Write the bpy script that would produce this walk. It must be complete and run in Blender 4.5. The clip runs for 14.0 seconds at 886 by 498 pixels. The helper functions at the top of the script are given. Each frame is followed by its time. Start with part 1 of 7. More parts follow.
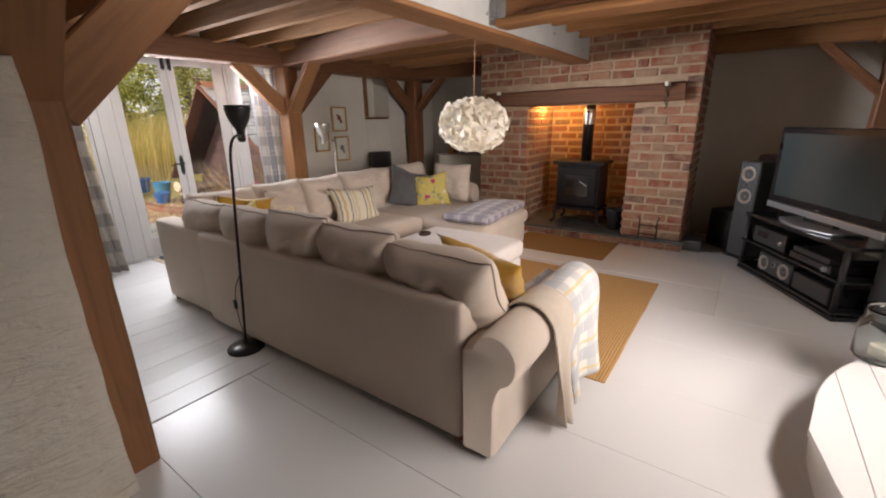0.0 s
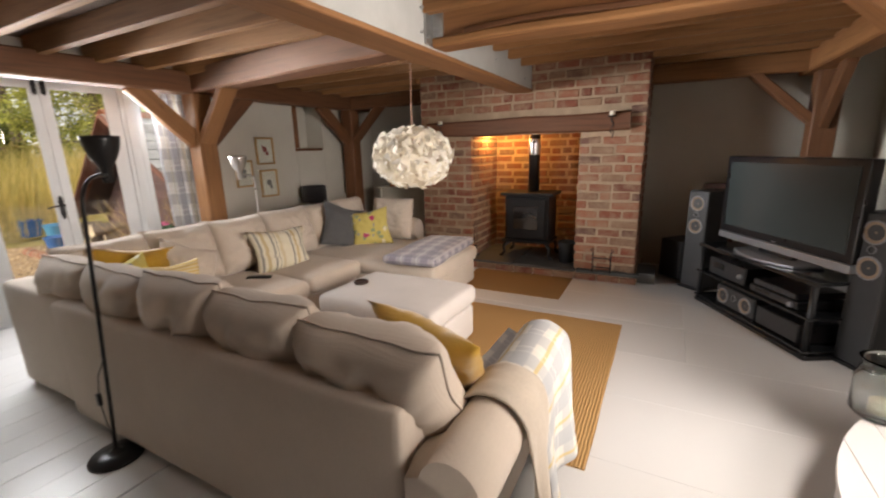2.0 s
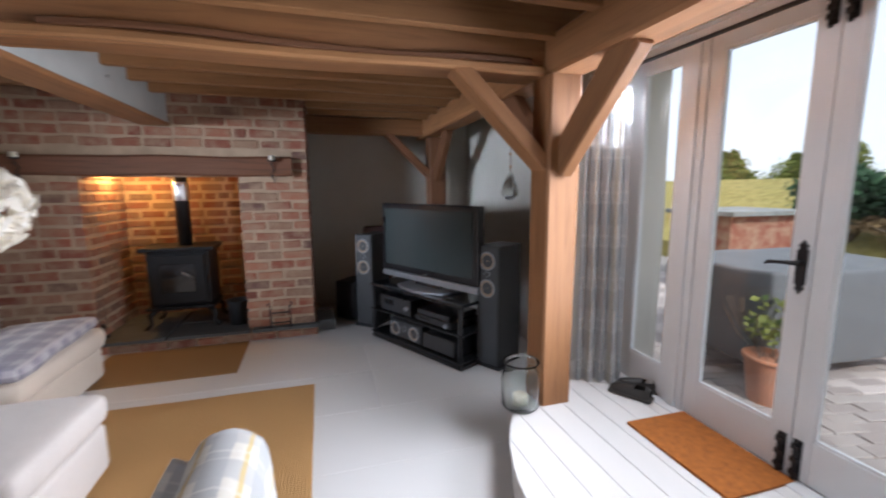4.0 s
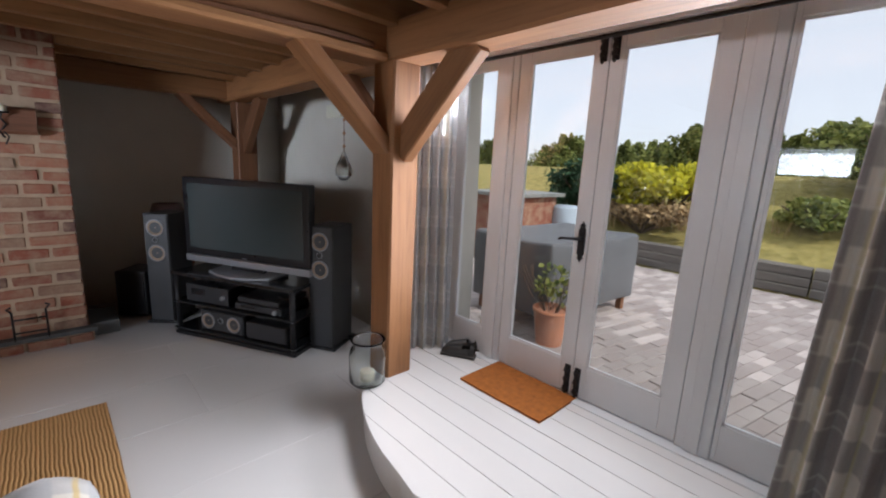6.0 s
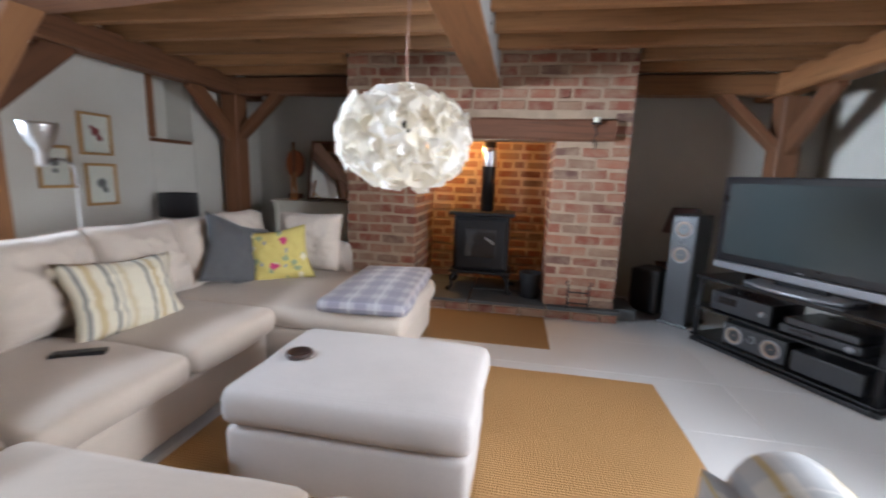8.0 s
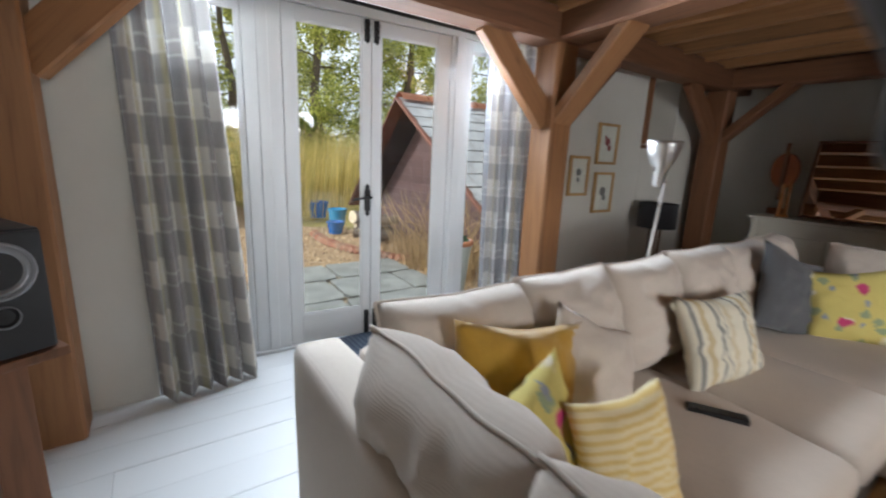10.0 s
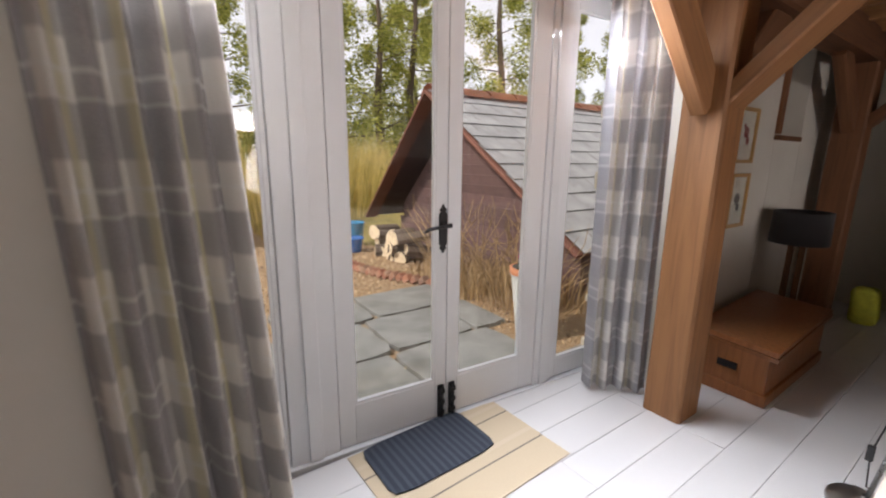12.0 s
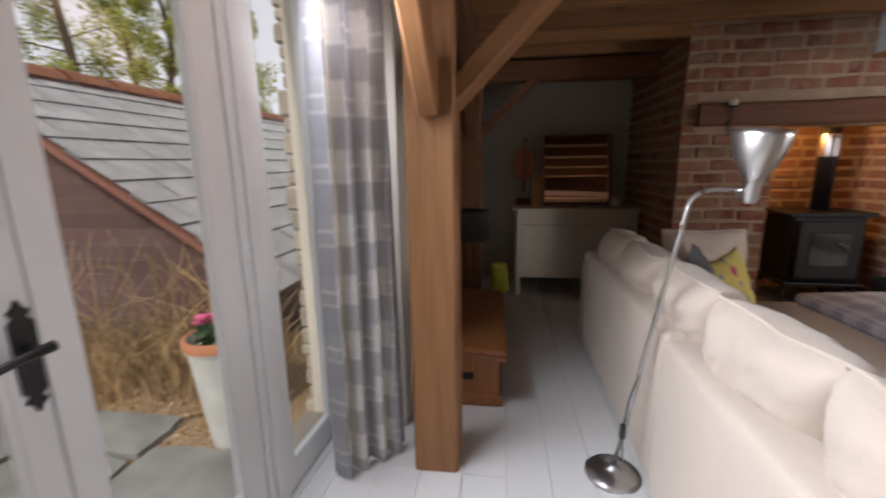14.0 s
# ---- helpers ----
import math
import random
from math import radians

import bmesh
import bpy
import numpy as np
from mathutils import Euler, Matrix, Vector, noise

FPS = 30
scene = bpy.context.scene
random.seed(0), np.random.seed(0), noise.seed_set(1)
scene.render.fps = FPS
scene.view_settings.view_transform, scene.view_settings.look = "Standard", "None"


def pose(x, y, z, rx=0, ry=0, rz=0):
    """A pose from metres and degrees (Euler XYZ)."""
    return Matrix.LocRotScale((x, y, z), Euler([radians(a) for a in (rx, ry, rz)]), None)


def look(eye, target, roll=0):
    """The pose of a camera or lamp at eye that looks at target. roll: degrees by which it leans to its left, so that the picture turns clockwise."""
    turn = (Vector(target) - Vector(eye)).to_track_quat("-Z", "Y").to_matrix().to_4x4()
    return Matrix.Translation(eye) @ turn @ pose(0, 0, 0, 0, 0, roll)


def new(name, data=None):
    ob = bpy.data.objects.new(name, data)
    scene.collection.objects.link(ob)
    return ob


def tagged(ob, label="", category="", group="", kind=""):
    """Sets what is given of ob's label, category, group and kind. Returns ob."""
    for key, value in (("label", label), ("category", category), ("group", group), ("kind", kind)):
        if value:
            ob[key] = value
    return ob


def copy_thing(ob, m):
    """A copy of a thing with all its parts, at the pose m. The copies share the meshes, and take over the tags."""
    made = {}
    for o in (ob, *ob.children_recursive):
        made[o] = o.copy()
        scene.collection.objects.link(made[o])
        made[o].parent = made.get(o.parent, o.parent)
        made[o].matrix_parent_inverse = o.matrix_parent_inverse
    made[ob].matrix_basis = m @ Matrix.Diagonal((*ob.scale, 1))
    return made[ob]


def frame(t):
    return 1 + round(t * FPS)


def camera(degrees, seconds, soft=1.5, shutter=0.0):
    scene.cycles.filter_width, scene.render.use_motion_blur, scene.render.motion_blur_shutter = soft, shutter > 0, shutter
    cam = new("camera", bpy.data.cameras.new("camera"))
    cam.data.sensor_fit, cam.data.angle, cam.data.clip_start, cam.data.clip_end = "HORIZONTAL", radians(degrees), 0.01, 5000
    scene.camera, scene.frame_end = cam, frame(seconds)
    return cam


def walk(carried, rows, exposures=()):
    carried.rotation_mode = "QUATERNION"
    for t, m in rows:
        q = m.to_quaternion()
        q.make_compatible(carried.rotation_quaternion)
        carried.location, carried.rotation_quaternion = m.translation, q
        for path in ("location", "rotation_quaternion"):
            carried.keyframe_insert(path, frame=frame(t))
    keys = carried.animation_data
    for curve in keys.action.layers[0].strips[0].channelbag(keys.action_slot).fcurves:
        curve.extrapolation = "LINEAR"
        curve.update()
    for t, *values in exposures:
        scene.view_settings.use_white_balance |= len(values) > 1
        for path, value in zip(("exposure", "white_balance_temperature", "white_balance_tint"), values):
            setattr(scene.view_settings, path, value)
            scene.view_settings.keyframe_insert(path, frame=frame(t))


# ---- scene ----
cam = camera(93.6, 14.0, soft=2.0, shutter=0.4)
PATH = [
    (0, (-0.563, 0.424, 1.413), (-1.675, 1.979, 0.826), -1.1),
    (0.5, (-0.631, 0.514, 1.377), (-1.764, 2.058, 0.798), -1.4),
    (1, (-0.689, 0.604, 1.378), (-1.813, 2.16, 0.818), -1.7),
    (1.5, (-0.763, 0.766, 1.402), (-1.824, 2.38, 0.883), -1.6),
    (2, (-0.793, 0.864, 1.426), (-1.709, 2.58, 0.962), -1.5),
    (2.5, (-0.841, 0.968, 1.433), (-1.51, 2.809, 1.029), -1.4),
    (3, (-0.894, 1.05, 1.461), (-1.213, 2.992, 1.107), -1.2),
    (3.5, (-0.895, 1.13, 1.464), (-0.787, 3.1, 1.139), -1.1),
    (4, (-0.9, 1.213, 1.455), (-0.342, 3.111, 1.163), -0.3),
    (4.2, (-0.891, 1.238, 1.454), (-0.149, 3.074, 1.175), 0.2),
    (6.3, (-1.233, 1.329, 1.5), (0.129, 2.738, 1.102), 2.9),
    (6.5, (-1.309, 1.382, 1.468), (-0.089, 2.917, 1.073), 2.9),
    (7, (-1.503, 1.55, 1.339), (-0.794, 3.38, 0.957), 2.2),
    (7.5, (-1.694, 1.689, 1.262), (-1.545, 3.651, 0.902), 2.1),
    (8, (-1.884, 1.692, 1.237), (-2.233, 3.631, 0.89), 2.1),
    (8.5, (-2.095, 1.684, 1.233), (-2.892, 3.486, 0.888), 2.2),
    (9, (-2.39, 1.614, 1.278), (-3.598, 3.165, 0.908), 1.8),
    (9.2, (-2.536, 1.516, 1.306), (-3.858, 2.965, 0.917), 2.2),
    (11.3, (-3.843, 1.418, 1.296), (-5.578, 2.317, 0.871), 1.5),
    (11.5, (-3.926, 1.444, 1.285), (-5.638, 2.394, 0.875), 1.0),
    (12, (-4.209, 1.538, 1.316), (-5.808, 2.659, 0.886), 0.6),
    (12.5, (-4.495, 1.602, 1.291), (-5.903, 2.953, 0.854), 0.6),
    (13, (-4.698, 1.698, 1.314), (-5.825, 3.286, 0.855), 0.2),
    (13.5, (-4.859, 1.877, 1.33), (-5.609, 3.681, 0.899), -0.5),
    (14, (-4.883, 2.012, 1.344), (-5.152, 3.951, 0.936), -0.9),
]
walk(cam, [(t, look(e, g, r)) for t, e, g, r in PATH], exposures=[(0, 0.55, 6900, 17), (2.0, 0.62, 7100, 14), (3.0, 0.72, 5900, 11), (4.2, 0.48, 5700, 11), (6.3, 0.14, 6100, 13), (7.5, 0.55, 6700, 11), (8.0, 0.95, 5600, 9), (8.5, 0.98, 5600, 8), (9.2, 0.72, 5400, 2), (11.3, 0.54, 6900, 18), (12.0, 0.38, 6700, 18), (13.0, 0.1, 6500, 17), (14, 0.03, 6600, 17)])

# ---- light ----
world = bpy.data.worlds.new("sky_world")
scene.world = world
world.use_nodes = True
SKY = world.node_tree.nodes.new("ShaderNodeTexSky")
SKY.sky_type = 'NISHITA'
SKY.sun_disc = False
SKY.sun_elevation, SKY.sun_rotation = radians(42), radians(180)
SKY.air_density, SKY.dust_density, SKY.ozone_density = 0.7, 2.0, 1.0
BG = world.node_tree.nodes["Background"]
BG.inputs["Strength"].default_value = 0.15
hazy = world.node_tree.nodes.new("ShaderNodeMix")      # thin bright cloud over the blue
hazy.data_type = 'RGBA'
hazy.inputs[0].default_value = 0.72
hazy.inputs[7].default_value = (6.6, 6.5, 6.4, 1)
world.node_tree.links.new(SKY.outputs["Color"], hazy.inputs[6])
world.node_tree.links.new(hazy.outputs[2], BG.inputs["Color"])
sun_data = bpy.data.lights.new("sun", "SUN")
sun_data.energy, sun_data.angle, sun_data.color = 2.6, radians(4), (1.0, 0.93, 0.82)
sun = new("sun", sun_data)
sun.matrix_world = look((-1, -20, 18), (0, 0, 0))
tagged(sun, kind="structure")


def opening_light(name, at, towards, wide, high, watts, spread, col):
    """Sky light entering at a door opening."""
    d = bpy.data.lights.new(name, "AREA")
    d.shape, d.size, d.size_y, d.energy, d.color, d.spread = 'RECTANGLE', wide, high, watts, col, radians(spread)
    o = new(name, d)
    m = look(at, towards)
    z = (Vector(at) - Vector(towards)).normalized()
    x = Vector((0, 0, 1)).cross(z).normalized()
    y = z.cross(x).normalized()
    o.matrix_world = Matrix(((x.x, y.x, z.x, at[0]), (x.y, y.y, z.y, at[1]), (x.z, y.z, z.z, at[2]), (0, 0, 0, 1)))
    return o


opening_light("west_sky_low", (-5.66, 2.60, 1.97), (-4.70, 2.60, 0.75), 2.2, 0.22, 30, 100, (0.86, 0.93, 1.0))
opening_light("west_sky_high", (-5.68, 2.60, 1.80), (-3.0, 2.60, 2.40), 2.2, 0.35, 9, 44, (0.92, 0.96, 1.0))
opening_light("west_sky_far", (-5.48, 2.55, 1.62), (0.2, 5.6, 1.5), 1.1, 0.75, 13, 44, (0.92, 0.96, 1.0))
opening_light("east_sky_low", (0.86, 2.35, 2.02), (0.0, 2.35, 0.85), 2.2, 0.22, 20, 110, (1.0, 0.96, 0.92))
opening_light("east_sky_high", (0.90, 2.35, 1.86), (-1.5, 2.35, 2.40), 2.2, 0.35, 9, 44, (1.0, 0.96, 0.92))
opening_light("east_sky_far", (0.72, 2.45, 1.30), (-2.8, 4.0, 0.9), 1.1, 1.3, 18, 84, (1.0, 0.96, 0.92))


# ---- materials ----
def material(name):
    m = bpy.data.materials.new(name)
    m.use_nodes = True
    return m, m.node_tree.nodes, m.node_tree.links, m.node_tree.nodes["Principled BSDF"]


def coords(n, l, scale=(1, 1, 1), jitter=True):
    tc = n.new("ShaderNodeTexCoord")
    mp = n.new("ShaderNodeMapping")
    mp.inputs["Scale"].default_value = scale
    l.new(tc.outputs["Object"], mp.inputs["Vector"])
    if jitter:
        oi = n.new("ShaderNodeObjectInfo")
        mul = n.new("ShaderNodeVectorMath")
        mul.operation = 'SCALE'
        mul.inputs[0].default_value = (13.1, 7.7, 29.3)
        l.new(oi.outputs["Random"], mul.inputs["Scale"])
        l.new(mul.outputs[0], mp.inputs["Location"])
    return mp.outputs["Vector"]


def noise_tex(n, l, vec, scale, detail=4, rough=0.55, distort=0.0):
    t = n.new("ShaderNodeTexNoise")
    t.inputs["Scale"].default_value, t.inputs["Detail"].default_value = scale, detail
    t.inputs["Roughness"].default_value, t.inputs["Distortion"].default_value = rough, distort
    l.new(vec, t.inputs["Vector"])
    return t.outputs["Fac"]


def ramp(n, l, fac, stops):
    r = n.new("ShaderNodeValToRGB")
    els = r.color_ramp.elements
    els[0].position, els[0].color = stops[0][0], (*stops[0][1], 1)
    els[1].position, els[1].color = stops[-1][0], (*stops[-1][1], 1)
    for p, c in stops[1:-1]:
        els.new(p).color = (*c, 1)
    l.new(fac, r.inputs["Fac"])
    return r.outputs["Color"]


def mixc(n, l, fac, a, b, mode='MIX'):
    m = n.new("ShaderNodeMix")
    m.data_type, m.blend_type = 'RGBA', mode
    for sock, v in ((m.inputs[0], fac), (m.inputs[6], a), (m.inputs[7], b)):
        if isinstance(v, bpy.types.NodeSocket):
            l.new(v, sock)
        else:
            sock.default_value = (*v, 1) if isinstance(v, tuple) else v
    return m.outputs[2]


def mathn(n, l, op, a, b=0.0):
    m = n.new("ShaderNodeMath")
    m.operation = op
    for sock, v in zip(m.inputs, (a, b)):
        if isinstance(v, bpy.types.NodeSocket):
            l.new(v, sock)
        else:
            sock.default_value = v
    return m.outputs[0]


def bump(n, l, bsdf, height, strength=0.3, dist=0.01):
    b = n.new("ShaderNodeBump")
    b.inputs["Strength"].default_value, b.inputs["Distance"].default_value = strength, dist
    l.new(height, b.inputs["Height"])
    l.new(b.outputs["Normal"], bsdf.inputs["Normal"])


def tone(c, k):
    return tuple(min(1.0, v * k) for v in c)


def mat_wood(name, col, rough=0.6, contrast=0.45, scale=1.0, sheen=0.0):
    """Sawn timber, its grain along the object's own z."""
    m, n, l, b = material(name)
    v = coords(n, l, (14 * scale, 14 * scale, 0.9 * scale))
    g = noise_tex(n, l, v, 2.2, 6, 0.6, 0.6)
    v2 = coords(n, l, (1, 1, 0.35))
    big = noise_tex(n, l, v2, 2.5 * scale, 3)
    c = ramp(n, l, g, [(0.28, tone(col, 1 - contrast)), (0.5, col), (0.75, tone(col, 1 + contrast * 0.55))])
    c = mixc(n, l, mathn(n, l, 'MULTIPLY', big, 0.55), c, tone(col, 0.62), 'MIX')
    kn = n.new("ShaderNodeTexVoronoi")
    kn.inputs["Scale"].default_value = 2.3 * scale
    l.new(coords(n, l, (1.6, 1.6, 0.8)), kn.inputs["Vector"])
    k = ramp(n, l, kn.outputs["Distance"], [(0.03, (1, 1, 1)), (0.09, (0, 0, 0))])
    c = mixc(n, l, mathn(n, l, 'MULTIPLY', k, 0.6), c, tone(col, 0.35))
    oi = n.new("ShaderNodeObjectInfo")
    hs = n.new("ShaderNodeHueSaturation")
    l.new(c, hs.inputs["Color"])
    l.new(mathn(n, l, 'ADD', mathn(n, l, 'MULTIPLY', oi.outputs["Random"], 0.35), 0.84), hs.inputs["Value"])
    l.new(hs.outputs["Color"], b.inputs["Base Color"])
    b.inputs["Roughness"].default_value = rough
    bump(n, l, b, g, 0.35, 0.004)
    return m


def mat_plain(name, col, rough=0.6, metal=0.0, var=0.12, scale=6.0, bumps=0.1, fine=60.0, spec=0.5):
    """Paint, plaster, plastic or metal with faint stains and fine relief."""
    m, n, l, b = material(name)
    v = coords(n, l)
    big = noise_tex(n, l, v, scale, 5, 0.6)
    sm = noise_tex(n, l, v, fine, 3)
    c = ramp(n, l, big, [(0.3, tone(col, 1 - var)), (0.7, tone(col, 1 + var * 0.5))])
    l.new(c, b.inputs["Base Color"])
    b.inputs["Metallic"].default_value = metal
    b.inputs["Specular IOR Level"].default_value = spec
    l.new(mathn(n, l, 'ADD', mathn(n, l, 'MULTIPLY', big, 0.2), rough - 0.1), b.inputs["Roughness"])
    if bumps:
        bump(n, l, b, mathn(n, l, 'ADD', mathn(n, l, 'MULTIPLY', big, 0.6), mathn(n, l, 'MULTIPLY', sm, 0.4)), bumps, 0.006)
    return m


def mat_fabric(name, col, var=0.12, weave=420.0, rough=0.9, sheen=0.25):
    m, n, l, b = material(name)
    v = coords(n, l)
    w = [n.new("ShaderNodeTexWave") for _ in range(2)]
    for k, wv in enumerate(w):
        wv.bands_direction = 'XZ'[k]
        wv.inputs["Scale"].default_value = weave / 6.0
        wv.inputs["Distortion"].default_value = 2.0
        l.new(v, wv.inputs["Vector"])
    weavef = mathn(n, l, 'ADD', w[0].outputs["Fac"], w[1].outputs["Fac"])
    big = noise_tex(n, l, v, 3.5, 4)
    sm = noise_tex(n, l, v, 90, 2)
    f = mathn(n, l, 'ADD', mathn(n, l, 'MULTIPLY', big, 0.7), mathn(n, l, 'MULTIPLY', sm, 0.3))
    c = ramp(n, l, f, [(0.3, tone(col, 1 - var)), (0.7, tone(col, 1 + var * 0.6))])
    l.new(c, b.inputs["Base Color"])
    b.inputs["Roughness"].default_value = rough
    b.inputs["Sheen Weight"].default_value = sheen
    b.inputs["Specular IOR Level"].default_value = 0.2
    bump(n, l, b, mathn(n, l, 'ADD', mathn(n, l, 'MULTIPLY', weavef, 0.3), mathn(n, l, 'MULTIPLY', big, 2.0)), 0.25, 0.004)
    return m


def mat_check(name, base, dark, light, accent, px, pz, axes=("X", "Z"), soft=0.06, strength=0.75, thin=0.0):
    """Woven check: bands along two of the object's axes."""
    m, n, l, b = material(name)
    tc = n.new("ShaderNodeTexCoord")
    sp = n.new("ShaderNodeSeparateXYZ")
    l.new(tc.outputs["UV"], sp.inputs[0])

    def band(sock, period, at, width):
        f = mathn(n, l, 'FRACT', mathn(n, l, 'ADD', mathn(n, l, 'DIVIDE', sock, period), 1 - at))
        d = mathn(n, l, 'ABSOLUTE', mathn(n, l, 'SUBTRACT', f, 0.5))
        return ramp(n, l, d, [(0.5 - width - soft * 0.4, (0, 0, 0)), (0.5 - width + soft * 0.4, (1, 1, 1))])
    u, w = sp.outputs["X"], sp.outputs["Y"]
    c = mixc(n, l, mathn(n, l, 'MULTIPLY', band(u, px, 0.0, 0.22), strength), base, dark)
    c = mixc(n, l, mathn(n, l, 'MULTIPLY', band(w, pz, 0.0, 0.24), strength * 0.75), c, dark)
    c = mixc(n, l, mathn(n, l, 'MULTIPLY', band(u, px, 0.55, 0.05), 0.75), c, accent)
    c = mixc(n, l, mathn(n, l, 'MULTIPLY', band(w, pz, 0.5, 0.02), 0.6), c, light)
    c = mixc(n, l, mathn(n, l, 'MULTIPLY', band(w, pz, 0.27, 0.012), 0.5), c, light)
    v = coords(n, l)
    sm = noise_tex(n, l, v, 160, 2)
    c = mixc(n, l, mathn(n, l, 'MULTIPLY', sm, 0.35), c, tone(base, 0.8))
    l.new(c, b.inputs["Base Color"])
    b.inputs["Roughness"].default_value = 0.95
    b.inputs["Sheen Weight"].default_value = 0.2
    b.inputs["Specular IOR Level"].default_value = 0.15
    bump(n, l, b, sm, 0.2, 0.003)
    if thin:
        tr = n.new("ShaderNodeBsdfTranslucent")
        mx = n.new("ShaderNodeMixShader")
        mx.inputs[0].default_value = thin
        out = [q for q in n if q.type == 'OUTPUT_MATERIAL'][0]
        l.new(c, tr.inputs["Color"])
        l.new(b.outputs[0], mx.inputs[1])
        l.new(tr.outputs[0], mx.inputs[2])
        l.new(mx.outputs[0], out.inputs["Surface"])
    return m


def mat_stripe(name, base, stripes, axis=0, period=0.2, rough=0.95, relief=0.0):
    """Stripes along one UV axis: stripes are (place, half width, colour)."""
    m, n, l, b = material(name)
    tc = n.new("ShaderNodeTexCoord")
    sp = n.new("ShaderNodeSeparateXYZ")
    l.new(tc.outputs["UV"], sp.inputs[0])
    f = mathn(n, l, 'FRACT', mathn(n, l, 'DIVIDE', sp.outputs[axis], period))
    c = base
    for at, w, col in stripes:
        d = mathn(n, l, 'ABSOLUTE', mathn(n, l, 'SUBTRACT', f, at))
        k = ramp(n, l, d, [(w * 0.85, (1, 1, 1)), (w * 1.15, (0, 0, 0))])
        c = mixc(n, l, k, c, col)
    v = coords(n, l)
    sm = noise_tex(n, l, v, 120, 3)
    c = mixc(n, l, mathn(n, l, 'MULTIPLY', sm, 0.3), c, tone(base, 0.7))
    l.new(c, b.inputs["Base Color"])
    b.inputs["Roughness"].default_value = rough
    b.inputs["Specular IOR Level"].default_value = 0.2
    bump(n, l, b, sm, 0.3, 0.004)
    return m


def mat_glass(name, rough=0.0, tint=(1, 1, 1)):
    m, n, l, b = material(name)
    b.inputs["Base Color"].default_value = (*tint, 1)
    b.inputs["Transmission Weight"].default_value = 1.0
    b.inputs["Roughness"].default_value = rough
    b.inputs["IOR"].default_value = 1.45
    return m


def mat_pane(name):
    """Thin window glass: mostly clear, with a faint mirror reflection."""
    m, n, l, b = material(name)
    out = n["Material Output"]
    tr, gl, mx = n.new("ShaderNodeBsdfTransparent"), n.new("ShaderNodeBsdfGlossy"), n.new("ShaderNodeMixShader")
    tr.inputs["Color"].default_value = (0.97, 0.98, 0.97, 1)
    gl.inputs["Roughness"].default_value = 0.02
    fr = n.new("ShaderNodeLayerWeight")
    fr.inputs["Blend"].default_value = 0.5
    l.new(mathn(n, l, 'ADD', mathn(n, l, 'MULTIPLY', mathn(n, l, 'POWER', fr.outputs["Facing"], 4.0), 0.5), 0.03), mx.inputs[0])
    l.new(tr.outputs[0], mx.inputs[1])
    l.new(gl.outputs[0], mx.inputs[2])
    l.new(mx.outputs[0], out.inputs["Surface"])
    return m


def mat_brick(name, sooty=0.0):
    m, n, l, b = material(name)
    oi = n.new("ShaderNodeObjectInfo")
    geo = n.new("ShaderNodeNewGeometry")
    r = n.new("ShaderNodeMath")
    r.operation = 'FRACT'
    l.new(mathn(n, l, 'ADD', oi.outputs["Random"], geo.outputs["Random Per Island"]), r.inputs[0])
    c = ramp(n, l, r.outputs[0], [(0.0, (0.19, 0.065, 0.048)), (0.25, (0.37, 0.125, 0.075)), (0.5, (0.30, 0.12, 0.08)),
                                  (0.72, (0.43, 0.18, 0.11)), (0.86, (0.36, 0.22, 0.145)), (1.0, (0.15, 0.085, 0.075))])
    tc = n.new("ShaderNodeNewGeometry")
    big = noise_tex(n, l, tc.outputs["Position"], 9, 5, 0.65)
    sm = noise_tex(n, l, tc.outputs["Position"], 70, 4, 0.7)
    c = mixc(n, l, ramp(n, l, big, [(0.40, (0, 0, 0)), (0.66, (0.7, 0.7, 0.7))]), c, (0.46, 0.34, 0.235))
    c = mixc(n, l, mathn(n, l, 'MULTIPLY', sm, 0.45), c, (0.14, 0.075, 0.055))
    if sooty:
        c = mixc(n, l, mathn(n, l, 'MULTIPLY', big, sooty), c, (0.05, 0.04, 0.035))
    l.new(c, b.inputs["Base Color"])
    b.inputs["Roughness"].default_value = 0.92
    b.inputs["Specular IOR Level"].default_value = 0.2
    bump(n, l, b, mathn(n, l, 'ADD', big, sm), 0.6, 0.006)
    return m


def mat_boards(name, col, gloss):
    """White painted floor boards: satin paint, scuffs, brushed ripples."""
    m, n, l, b = material(name)
    geo = n.new("ShaderNodeNewGeometry")
    p = geo.outputs["Position"]
    big = noise_tex(n, l, p, 1.6, 5, 0.6)
    oi = n.new("ShaderNodeObjectInfo")
    c = mixc(n, l, mathn(n, l, 'MULTIPLY', big, 0.22), col, tone(col, 0.72))
    c = mixc(n, l, mathn(n, l, 'MULTIPLY', oi.outputs["Random"], 0.25), c, tone(col, 0.78))
    l.new(c, b.inputs["Base Color"])
    l.new(mathn(n, l, 'ADD', mathn(n, l, 'MULTIPLY', oi.outputs["Random"], 0.08), gloss + 0.1), b.inputs["Roughness"])
    b.inputs["Specular IOR Level"].default_value = 0.5
    st = n.new("ShaderNodeMapping")
    st.inputs["Scale"].default_value = (26, 4, 1)
    l.new(p, st.inputs["Vector"])
    brush = noise_tex(n, l, st.outputs["Vector"], 1.0, 3, 0.5, 0.6)
    bump(n, l, b, mathn(n, l, 'ADD', big, mathn(n, l, 'MULTIPLY', brush, 0.22)), 0.07, 0.012)
    return m


